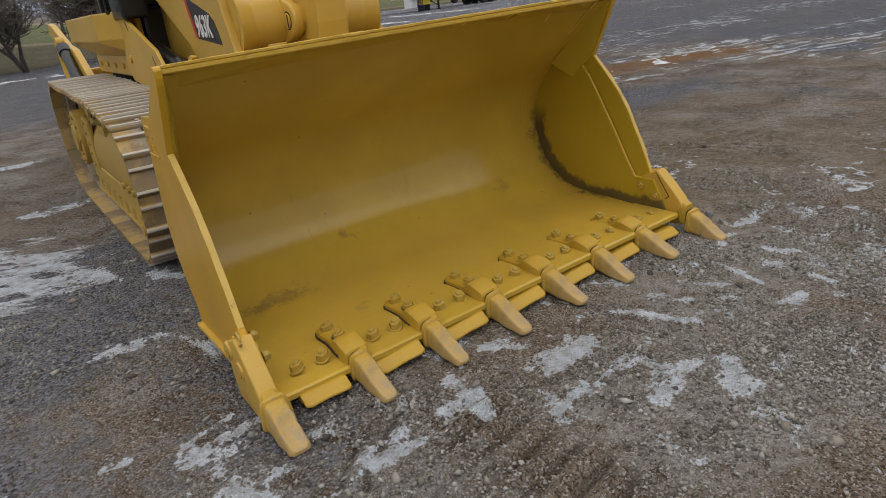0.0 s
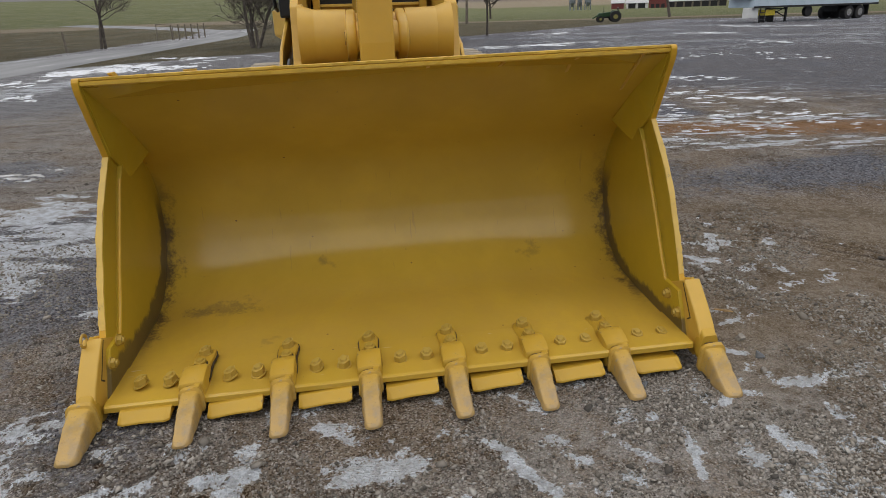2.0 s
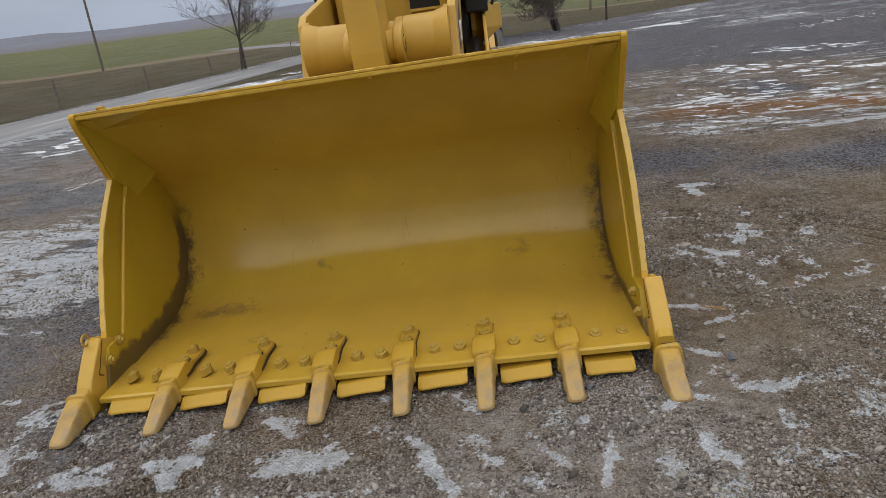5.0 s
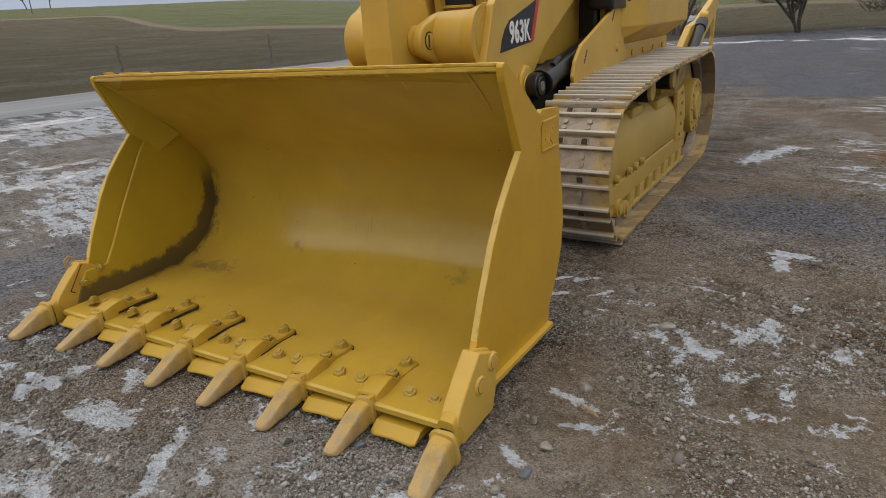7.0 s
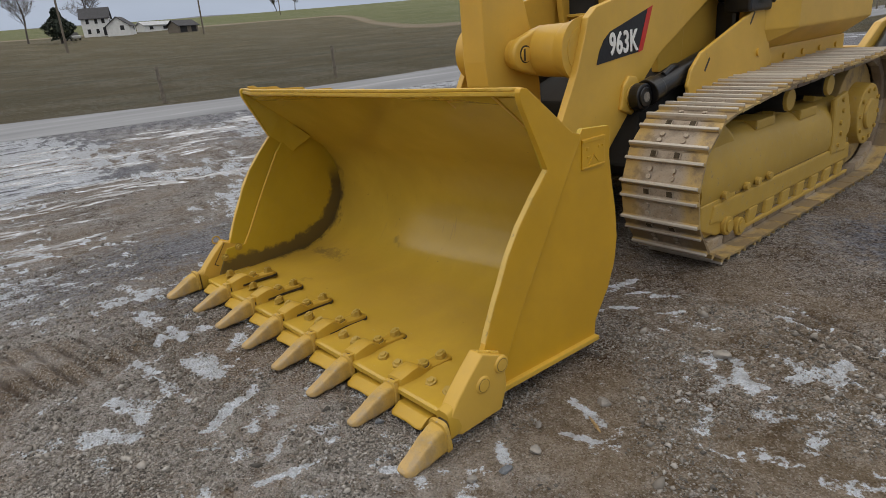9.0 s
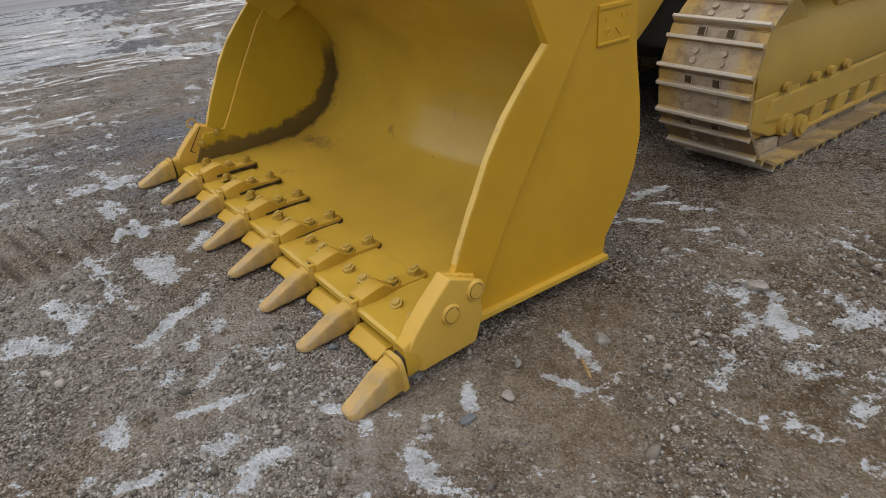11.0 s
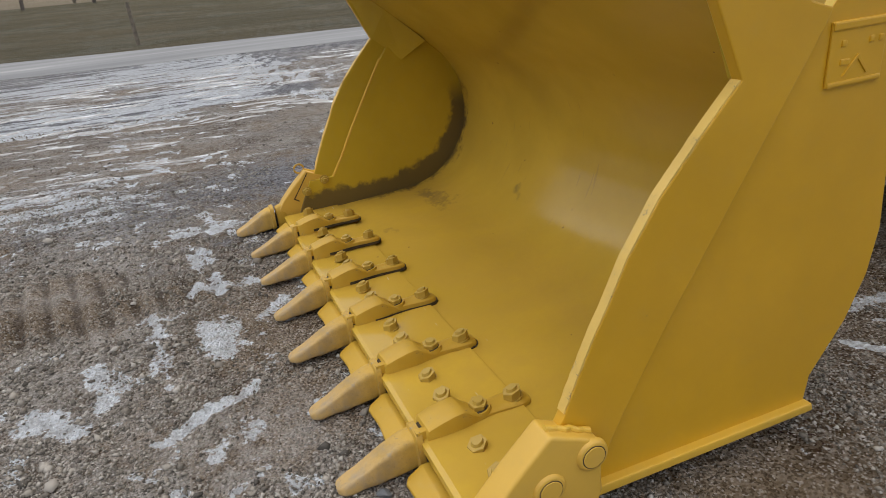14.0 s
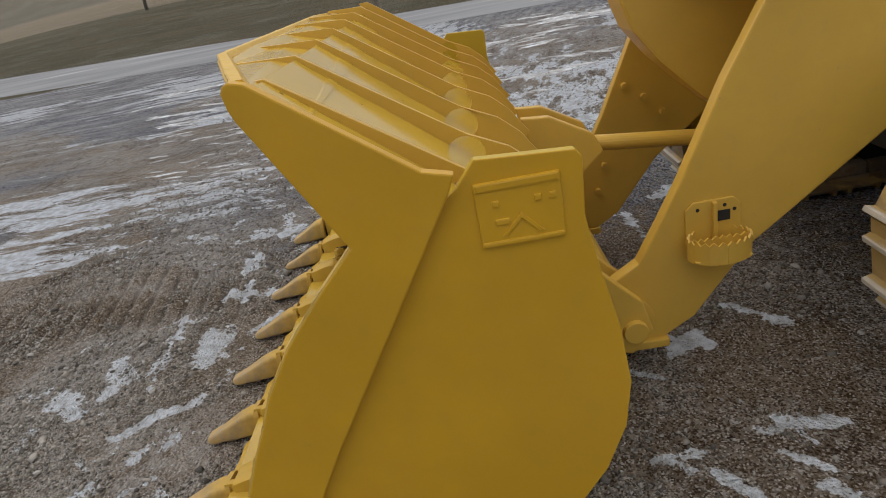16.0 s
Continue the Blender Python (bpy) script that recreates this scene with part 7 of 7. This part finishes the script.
def evergreen(x, y, h, w, seed):
    tree = thing("tree", "dark dense evergreen tree beyond the field", "tree", (x, y, hz(x, y)), 0, "evergreens by the far houses")
    part("trunk", rod((0, 0, 0), (0, 0, h * 0.5), 0.25, 8, 0.12), M_BARK, tree)
    g = np.random.default_rng(seed)
    n = 2600
    t = g.random(n) ** 0.7
    zc = 0.6 + (h - 0.6) * t
    rad = w * (1 - t) ** 0.55 * (0.55 + 0.45 * g.random(n)) * (0.8 + 0.3 * np.sin(9 * t + 4))
    a = g.uniform(0, 6.283, n)
    c = np.stack([rad * np.cos(a), rad * np.sin(a), zc], -1)
    d1, d2 = g.normal(size=(n, 3)), g.normal(size=(n, 3))
    s = g.uniform(0.18, 0.42, (n, 1))
    d1 = d1 / np.linalg.norm(d1, axis=1, keepdims=True) * s
    d2 = d2 / np.linalg.norm(d2, axis=1, keepdims=True) * s * 0.6
    v = np.stack([c - d1, c + d2, c + d1, c - d2], 1).reshape(-1, 3)
    me = bpy.data.meshes.new("crown")
    me.from_pydata(v.tolist(), [], np.arange(4 * n).reshape(-1, 4).tolist())
    me.materials.append(M_CEDAR)
    o = new("crown", me)
    o.parent = tree


for az, d, h, w, seed in ((-96.8, 112, 8.5, 4.2, 1), (-98.4, 118, 6.5, 3.6, 2), (-101.5, 150, 12, 3.0, 3), (-79, 140, 6, 3.5, 4)):
    x, y, _ = far_at(az, d, (2.4, -0.2))
    evergreen(x, y, h, w, seed)


def house(name, label, x, y, turn, w, l, h, roof_h, wall, roof, openings, category="house", porch=False):
    """A gabled building with doors and windows set into its long front and one gable."""
    e = thing(name, label, category, (x, y, hz(x, y) - 0.2), turn)
    bm = prism([(-l / 2, 0), (l / 2, 0), (l / 2, h), (-l / 2, h)], -w / 2, w / 2, 0.0)
    for sgn in (-1, 1):
        loft([[(-w / 2, sgn * l / 2, h), (w / 2, sgn * l / 2, h), (0, sgn * l / 2, h + roof_h)], [(-w / 2, sgn * (l / 2 - 0.15), h), (w / 2, sgn * (l / 2 - 0.15), h), (0, sgn * (l / 2 - 0.15), h + roof_h)]], 0, bm)
    part("wall", bm, wall, e)
    for sgn in (-1, 1):
        o = 0.35
        own = bmesh.new()
        k = roof_h / (w / 2)
        a = [own.verts.new(p) for p in ((0, -l / 2 - o, h + roof_h), (0, l / 2 + o, h + roof_h), (sgn * (w / 2 + o), l / 2 + o, h - o * k), (sgn * (w / 2 + o), -l / 2 - o, h - o * k))]
        c = [own.verts.new(v.co + Vector((0, 0, 0.14))) for v in a]
        own.faces.new(a)
        own.faces.new(c[::-1])
        for i in range(4):
            own.faces.new((a[i], c[i], c[(i + 1) % 4], a[(i + 1) % 4]))
        bmesh.ops.recalc_face_normals(own, faces=own.faces)
        part("roof", own, roof, e)
    for side, pos, z0, ww, hh in openings:
        if side == "front":
            bm = box((w / 2 - 0.05, pos - ww / 2, z0), (w / 2 + 0.03, pos + ww / 2, z0 + hh), 0)
        elif side == "back":
            bm = box((-w / 2 - 0.03, pos - ww / 2, z0), (-w / 2 + 0.05, pos + ww / 2, z0 + hh), 0)
        else:
            sg = 1 if side == "gable" else -1
            y0, y1 = sorted((sg * (l / 2 - 0.05), sg * (l / 2 + 0.03)))
            bm = box((pos - ww / 2, y0, z0), (pos + ww / 2, y1, z0 + hh), 0)
        part("window" if z0 > 0.5 else "doorway", bm, M_VOID, e)
    return e


W2 = [("front", -2.5, 1.0, 0.9, 1.4), ("front", 0.3, 1.0, 0.9, 1.4), ("front", 2.6, 0.2, 1.0, 2.0), ("front", -2.5, 3.7, 0.9, 1.3), ("front", 0.3, 3.7, 0.9, 1.3), ("front", 2.6, 3.7, 0.9, 1.3), ("gable", -1.4, 1.0, 0.9, 1.4), ("gable", 1.4, 1.0, 0.9, 1.4), ("gable", -1.4, 3.7, 0.9, 1.3), ("gable", 1.4, 3.7, 0.9, 1.3), ("rear", 0, 1.0, 0.9, 1.4), ("rear", 1.5, 3.6, 0.9, 1.3)]
W3 = [(a, b * 0.6, 0.7 if c < 2 and c > 0.5 else (2.7 if c > 2 else 0.2), 0.6, 0.95 if c > 0.5 else 1.7) for a, b, c, d, f in W2]
x, y, _ = far_at(-75.9, 165, (2.76, -1.6))
house("house", "white two-storey farmhouse with dark shingle roof", x, y, radians(-20), 5.0, 5.4, 3.9, 2.0, M_SIDING, M_SHINGLE, W3)
x, y, _ = far_at(-74.3, 160, (2.76, -1.6))
house("garage", "white gabled garage wing beside the farmhouse", x, y, radians(60), 4.6, 4.8, 2.1, 1.7, M_SIDING, M_SHINGLE, [("gable", -1.2, 1.4, 0.8, 0.9), ("gable", 1.0, 1.2, 0.8, 0.9), ("rear", 0.8, 1.2, 0.8, 0.9), ("front", 1, 1.2, 0.8, 0.9)], "garage")
x, y, _ = far_at(-69.9, 150, (2.76, -1.6))
house("shed", "low dark open-fronted field shed", x, y, radians(15), 4.0, 4.4, 1.5, 1.0, M_POST, M_SHINGLE, [("front", 1.2, 0.2, 1.2, 1.3), ("front", -1.2, 0.2, 1.6, 1.3)], "shed")
x, y, _ = far_at(-92.3, 132, (2.4, -0.2))
house("house", "tall white clapboard house with many windows", x, y, radians(10), 7, 8, 5.6, 2.2, M_SIDING, M_SHINGLE, W2)
x, y, _ = far_at(-89.6, 135, (2.4, -0.2))
house("barn", "dark red barn beside the white house", x, y, radians(5), 8, 9, 5.0, 3.0, M_BARNRED, M_SHINGLE, [("front", -1.5, 2.6, 0.7, 0.9), ("front", 1.5, 2.6, 0.7, 0.9), ("front", 0, 0.2, 2.4, 2.2)], "barn")
x, y, _ = far_at(-94.6, 112, (2.4, -0.2))
house("shed", "small white gabled shed beyond the field", x, y, radians(80), 2.8, 3.2, 2.0, 1.1, M_SIDING, M_SHINGLE, [("gable", 0, 0.2, 0.9, 1.6), ("rear", 0, 0.2, 0.9, 1.6)], "shed")
x, y, _ = far_at(-102.6, 140, (2.4, -0.2))
house("shed", "long low shed with pale roof and dark open front", x, y, radians(12), 4.0, 7.0, 1.7, 0.9, M_SHINGLE, M_TIN, [("front", -1.8, 0.2, 2.6, 1.3), ("front", 1.6, 0.2, 2.6, 1.3)], "shed")
x, y, _ = far_at(-71.9, 172, (2.76, -1.6))
house("shed", "long low white shed beside the farmhouse", x, y, radians(15), 3.2, 7.5, 1.5, 0.7, M_SIDING, M_TIN, [("front", -2.0, 0.5, 0.9, 0.7), ("front", 1.5, 0.5, 0.9, 0.7)], "shed")
# farm to the north-east
FARM = 300
x, y, _ = far_at(28.0, FARM + 15)
house("barn", "long open cattle barn with a white tin roof", x, y, radians(65), 12, 23, 2.6, 2.6, M_POST, M_TIN, [("front", -10 + 3.4 * k, 0.2, 2.6, 2.1) for k in range(7)] + [("back", -10 + 3.4 * k, 0.2, 2.6, 2.1) for k in range(7)], "barn")
x, y, _ = far_at(22.0, FARM)
house("barn", "small red barn with pale tin roof", x, y, radians(65), 5, 5, 2.6, 1.6, M_BARNRED, M_TIN, [("rear", 0, 0.2, 1.6, 1.6)], "barn")
x, y, _ = far_at(25.1, FARM - 4)
house("barn", "low red gabled barn with dark stalls", x, y, radians(-25), 7, 7, 3.2, 2.2, M_BARNRED, M_TIN, [("front", -2 + 2 * k, 0.2, 1.5, 1.6) for k in range(3)] + [("rear", -2 + 2 * k, 0.2, 1.3, 1.6) for k in range(3)], "barn")
x, y, _ = far_at(23.5, FARM + 8)
house("barn", "white-roofed feed shed between the red barns", x, y, radians(65), 7, 9, 2.4, 1.8, M_SIDING, M_TIN, [("back", -2, 0.2, 3, 2.0), ("back", 2, 0.2, 3, 2.0)], "barn")
x, y, _ = far_at(27.6, FARM + 60)
house("barn", "tall pale machine shed behind the cattle barn", x, y, radians(-25), 12, 16, 6.0, 4.0, M_TIN, M_TIN, [("rear", 0, 0.2, 4, 3.4)], "barn")


def bin_(az, d, r, h):
    x, y, z = far_at(az, d)
    e = thing("grain_bin", "grey steel grain bin with conical top", "grain bin", (x, y, z - 0.3), 0, "bins by the farm")
    part("drum", rod((0, 0, 3.4), (0, 0, h), r, 20), M_STEELBIN, e)
    part("cone_top", rod((0, 0, h), (0, 0, h + 0.8), r * 1.05, 20, 0.25), M_STEELBIN, e)
    part("hopper", rod((0, 0, 1.7), (0, 0, 3.4), 0.35, 20, r), M_STEELBIN, e)
    for k in range(4):
        a = math.pi / 4 + k * math.pi / 2
        part("leg", rod((r * math.cos(a), r * math.sin(a), 0), (r * math.cos(a), r * math.sin(a), 3.6), 0.16, 6), M_STEELBIN, e)


def silo(az, d, r, h):
    x, y, z = far_at(az, d)
    e = thing("silo", "tall grey concrete stave silo behind the barns", "silo", (x, y, z - 0.3))
    part("tower", rod((0, 0, 0), (0, 0, h), r, 28), M_CONCRETE, e)
    for k in range(9):
        part("hoop", rod((0, 0, 2.5 + 2.8 * k), (0, 0, 2.6 + 2.8 * k), r * 1.02, 28), M_STEELBIN, e)
    part("dome", rod((0, 0, h), (0, 0, h + 2.2), r * 1.03, 28, 0.6), M_TIN, e)


M_CONCRETE = plain("silo_concrete", (0.3, 0.3, 0.3), 0.9, 0, 0.15, 1.5, 0)
silo(27.5, FARM + 34, 3.2, 27)
bin_(18.35, FARM, 1.35, 10.6)
bin_(18.95, FARM + 4, 0.95, 7.6)
bin_(19.6, FARM, 1.35, 10.9)


def pole(az, d, h, eye=(0.15, -2.84)):
    x, y, z = far_at(az, d, eye)
    e = thing("utility_pole", "grey wooden utility pole with a crossarm", "utility pole", (x, y, z), radians(20), "poles along the road")
    part("post", rod((0, 0, -0.2), (0.25, 0, h), 0.16, 10, 0.11), M_POST, e)
    part("crossarm", box((-0.9, -0.06, h - 0.6), (1.2, 0.06, h - 0.45), 0.01), M_POST, e)
    for k in (-0.7, 0.3, 1.0):
        part("insulator", rod((k, 0, h - 0.45), (k, 0, h - 0.3), 0.05, 8), M_SHINGLE, e)


pole(-30.3, 88, 9.5)
pole(9.4, 80, 9)
pole(-68.4, 130, 11, (2.76, -1.6))
pole(-62.2, 230, 10, (2.76, -1.6))
pole(-96.0, 78, 10, (2.4, -0.2))
pole(-78.3, 100, 9, (2.76, -1.6))


def wheel(parent, x, y, z, r, w, rim, turn_axis="x"):
    t = part("wheel", rod((x - w / 2, y, z), (x + w / 2, y, z), r, 24, None, None, r * 0.08), M_TYRE, parent)
    part("rim", rod((x - w / 2 - 0.01, y, z), (x + w / 2 + 0.01, y, z), r * 0.42, 20), rim, t)


def build_tractor():
    x, y = 26.6, 64.3
    e = thing("farm_tractor", "small green farm tractor parked at the yard's edge", "tractor", (x, y, hz(x, y)), radians(78))
    e.scale = (0.74, 0.80, 0.74)
    rim = plain("rim_yellow", (0.22, 0.19, 0.05), 0.5)
    part("hood", prism([(0.55, 0.75), (0.5, 1.35), (2.0, 1.2), (2.15, 0.75)], -0.3, 0.3, 0.05), M_GREEN, e)
    part("chassis", box((-0.2, -0.6, 0.5), (0.2, 2.0, 0.8), 0.03), M_DARK, e)
    for s in (-1, 1):
        wheel(e, s * 0.72, -0.1, 0.72, 0.72, 0.36, rim)
        wheel(e, s * 0.6, 1.75, 0.42, 0.42, 0.24, rim)
        part("fender", prism([(-0.75, 1.05), (-0.5, 1.48), (0.2, 1.5), (0.55, 1.2), (0.5, 1.15), (0.15, 1.44), (-0.45, 1.42), (-0.68, 1.02)], s * 0.5, s * 0.85, 0.01), M_GREEN, e)
        part("roll_post", rod((s * 0.45, -0.5, 1.2), (s * 0.45, -0.5, 1.85), 0.05, 8), M_BLACK, e)
    part("roll_bar", rod((-0.45, -0.5, 1.85), (0.45, -0.5, 1.85), 0.05, 8), M_BLACK, e)
    part("seat", box((-0.25, -0.5, 1.1), (0.25, -0.05, 1.5), 0.06), M_BLACK, e)
    part("exhaust", rod((0.1, 1.3, 1.2), (0.1, 1.3, 1.95), 0.04, 8), M_BLACK, e)
    part("steering_wheel", rod((0, 0.25, 1.45), (0, 0.28, 1.5), 0.2, 16), M_BLACK, e)
    part("loader_frame", sweep([(-0.42, 0.6, 1.3), (-0.42, 1.8, 1.1), (-0.42, 2.7, 0.5), (0.42, 2.7, 0.5), (0.42, 1.8, 1.1), (0.42, 0.6, 1.3)], 0.05), M_GREEN, e)


build_tractor()


def build_trailer():
    d = Vector((0.97, 0.245)).normalized()
    x, y = 31.5, 47.35
    e = thing("semi_trailer", "pale blue-white box semi-trailer parked without its truck", "trailer", (x, y, hz(x, y)), math.atan2(d.y, d.x))
    part("box", box((-1.6, -1.3, 1.12), (12.0, 1.3, 4.0), 0.04), M_TRAILER, e)
    for k in range(14):
        part("panel_rib", box((-1.2 + k * 0.95, -1.315, 1.2), (-1.15 + k * 0.95, -1.3, 3.95), 0), M_TRAILER, e)
    unit = part("cooling_unit", box((-2.15, -1.05, 1.7), (-1.6, 1.05, 3.9), 0.08), M_SIDING, e)
    part("grille", box((-1.95, -1.07, 2.6), (-1.7, -1.05, 3.7), 0.0), M_VOID, unit)
    part("fuel_tank", box((-1.9, -1.1, 0.35), (-0.9, -0.5, 1.1), 0.05), M_SIDING, e)
    part("side_rail", box((-1.6, -1.32, 1.06), (12.0, -1.28, 1.2), 0.005), M_VOID, e)
    for s in (-1, 1):
        part("landing_leg", box((2.1, s * 0.9 - 0.07, 0.05), (2.24, s * 0.9 + 0.07, 1.15), 0.01), M_VOID, e)
        part("leg_brace", rod((2.17, s * 0.9, 0.35), (2.17, -s * 0.9, 1.1), 0.04, 6), M_VOID, e)
        part("leg_foot", box((2.03, s * 0.9 - 0.14, 0.0), (2.31, s * 0.9 + 0.14, 0.05), 0.005), M_VOID, e)
        for wx in (8.8, 10.05):
            t = part("wheel", rod((wx, s * 1.25, 0.52), (wx, s * 0.75, 0.52), 0.52, 28, None, None, 0.04), M_TYRE, e)
            part("rim", rod((wx, s * 1.26, 0.52), (wx, s * 0.9, 0.52), 0.28, 20), M_CHROME, t)
    part("leg_bar", rod((2.17, -0.9, 0.95), (2.17, 0.9, 0.95), 0.05, 6), M_VOID, e)
    part("spare_wheel", rod((4.4, -1.1, 0.72), (4.4, -0.8, 0.72), 0.42, 24, None, None, 0.06), M_TYRE, e)
    part("mud_flap", box((11.0, -1.25, 0.25), (11.02, -0.7, 1.1), 0), M_VOID, e)
    part("axle_frame", box((8.2, -0.6, 0.6), (10.8, 0.6, 1.1), 0.02), M_VOID, e)
    lad = thing("yard_ladder", "grey metal step frame beside the trailer", "steps", (x - 0.9, y - 1.9, hz(x, y)), 0.3)
    part("rail", rod((0, 0, 0), (0.1, 0, 1.15), 0.03, 6), M_VOID, lad)
    part("rail", rod((0.6, 0, 0), (0.6, 0, 1.15), 0.03, 6), M_VOID, lad)
    for k in range(4):
        part("rung", rod((0.03, 0, 0.25 + 0.25 * k), (0.6, 0, 0.25 + 0.25 * k), 0.025, 6), M_VOID, lad)
    bx = thing("yellow_crate", "yellow steel box standing under the trailer", "crate", (x + 0.5, y - 0.6, hz(x, y)), 0.25)
    part("shell", box((-0.5, -0.3, 0.5), (0.6, 0.3, 0.92), 0.03), plain("crate_yellow", (0.65, 0.5, 0.03), 0.5), bx)
    part("foot", box((-0.45, -0.28, 0.0), (-0.38, 0.28, 0.5), 0.005), M_VOID, bx)
    part("foot", box((0.48, -0.28, 0.0), (0.55, 0.28, 0.5), 0.005), M_VOID, bx)


build_trailer()


def build_car():
    x, y, z = far_at(-77.7, 150, (2.76, -1.6))
    e = thing("car", "light silver car parked by the farmhouse", "car", (x, y, z), radians(95))
    part("body", prism([(-2.1, 0.35), (-2.15, 0.8), (-1.2, 0.95), (1.3, 0.95), (2.1, 0.8), (2.1, 0.35)], -0.85, 0.85, 0.06), M_SILVER, e)
    part("cabin", prism([(-1.5, 0.93), (-0.9, 1.5), (0.8, 1.5), (1.4, 0.93)], -0.72, 0.72, 0.06), M_VOID, e)
    for s in (-1, 1):
        for wy in (-1.3, 1.35):
            wheel(e, s * 0.8, wy, 0.33, 0.33, 0.2, M_CHROME)


build_car()


def far_wood(az0, az1, dist, deep, height, count, seed, label):
    """A bare wood on a far slope: many upright stems with a haze of twigs."""
    g = np.random.default_rng(seed)
    verts, faces = [], []
    for _ in range(count):
        az, d = g.uniform(az0, az1), dist + g.uniform(0, deep)
        x, y, z = far_at(az, d)
        h = height * g.uniform(0.7, 1.15)
        base = np.array((x, y, z - 0.3))
        side = np.array((math.cos(radians(az)), -math.sin(radians(az)), 0))
        k = len(verts)
        verts += [base - side * 0.1, base + side * 0.1, base + np.array((0, 0, h * 0.9))]
        faces.append((k, k + 1, k + 2))
        for _ in range(14):
            t = g.uniform(0.25, 0.85)
            p = base + np.array((0, 0, h * t))
            q = p + np.array((*g.normal(0, h * 0.16, 2), h * g.uniform(0.05, 0.3)))
            k = len(verts)
            o = np.array((g.normal(0, 0.14), g.normal(0, 0.14), 0.12))
            verts += [p - o, p + o, q]
            faces.append((k, k + 1, k + 2))
    me = bpy.data.meshes.new("far_wood")
    me.from_pydata([tuple(v) for v in verts], [], faces)
    me.materials.append(M_FARWOOD)
    tagged(new("far_wood", me), label, "woodland", kind="stuff")


# distance haze mixed into the twigs' own grey
M_FARWOOD = plain("far_twigs", (0.15, 0.145, 0.165), 0.95, 0, 0.25, 0.05, 0)
far_wood(-128, -99, 300, 160, 12, 700, 51, "hazy bare wood on the far hillside")
far_wood(6, 16, 620, 120, 9, 120, 53, "distant bare trees along the rise")
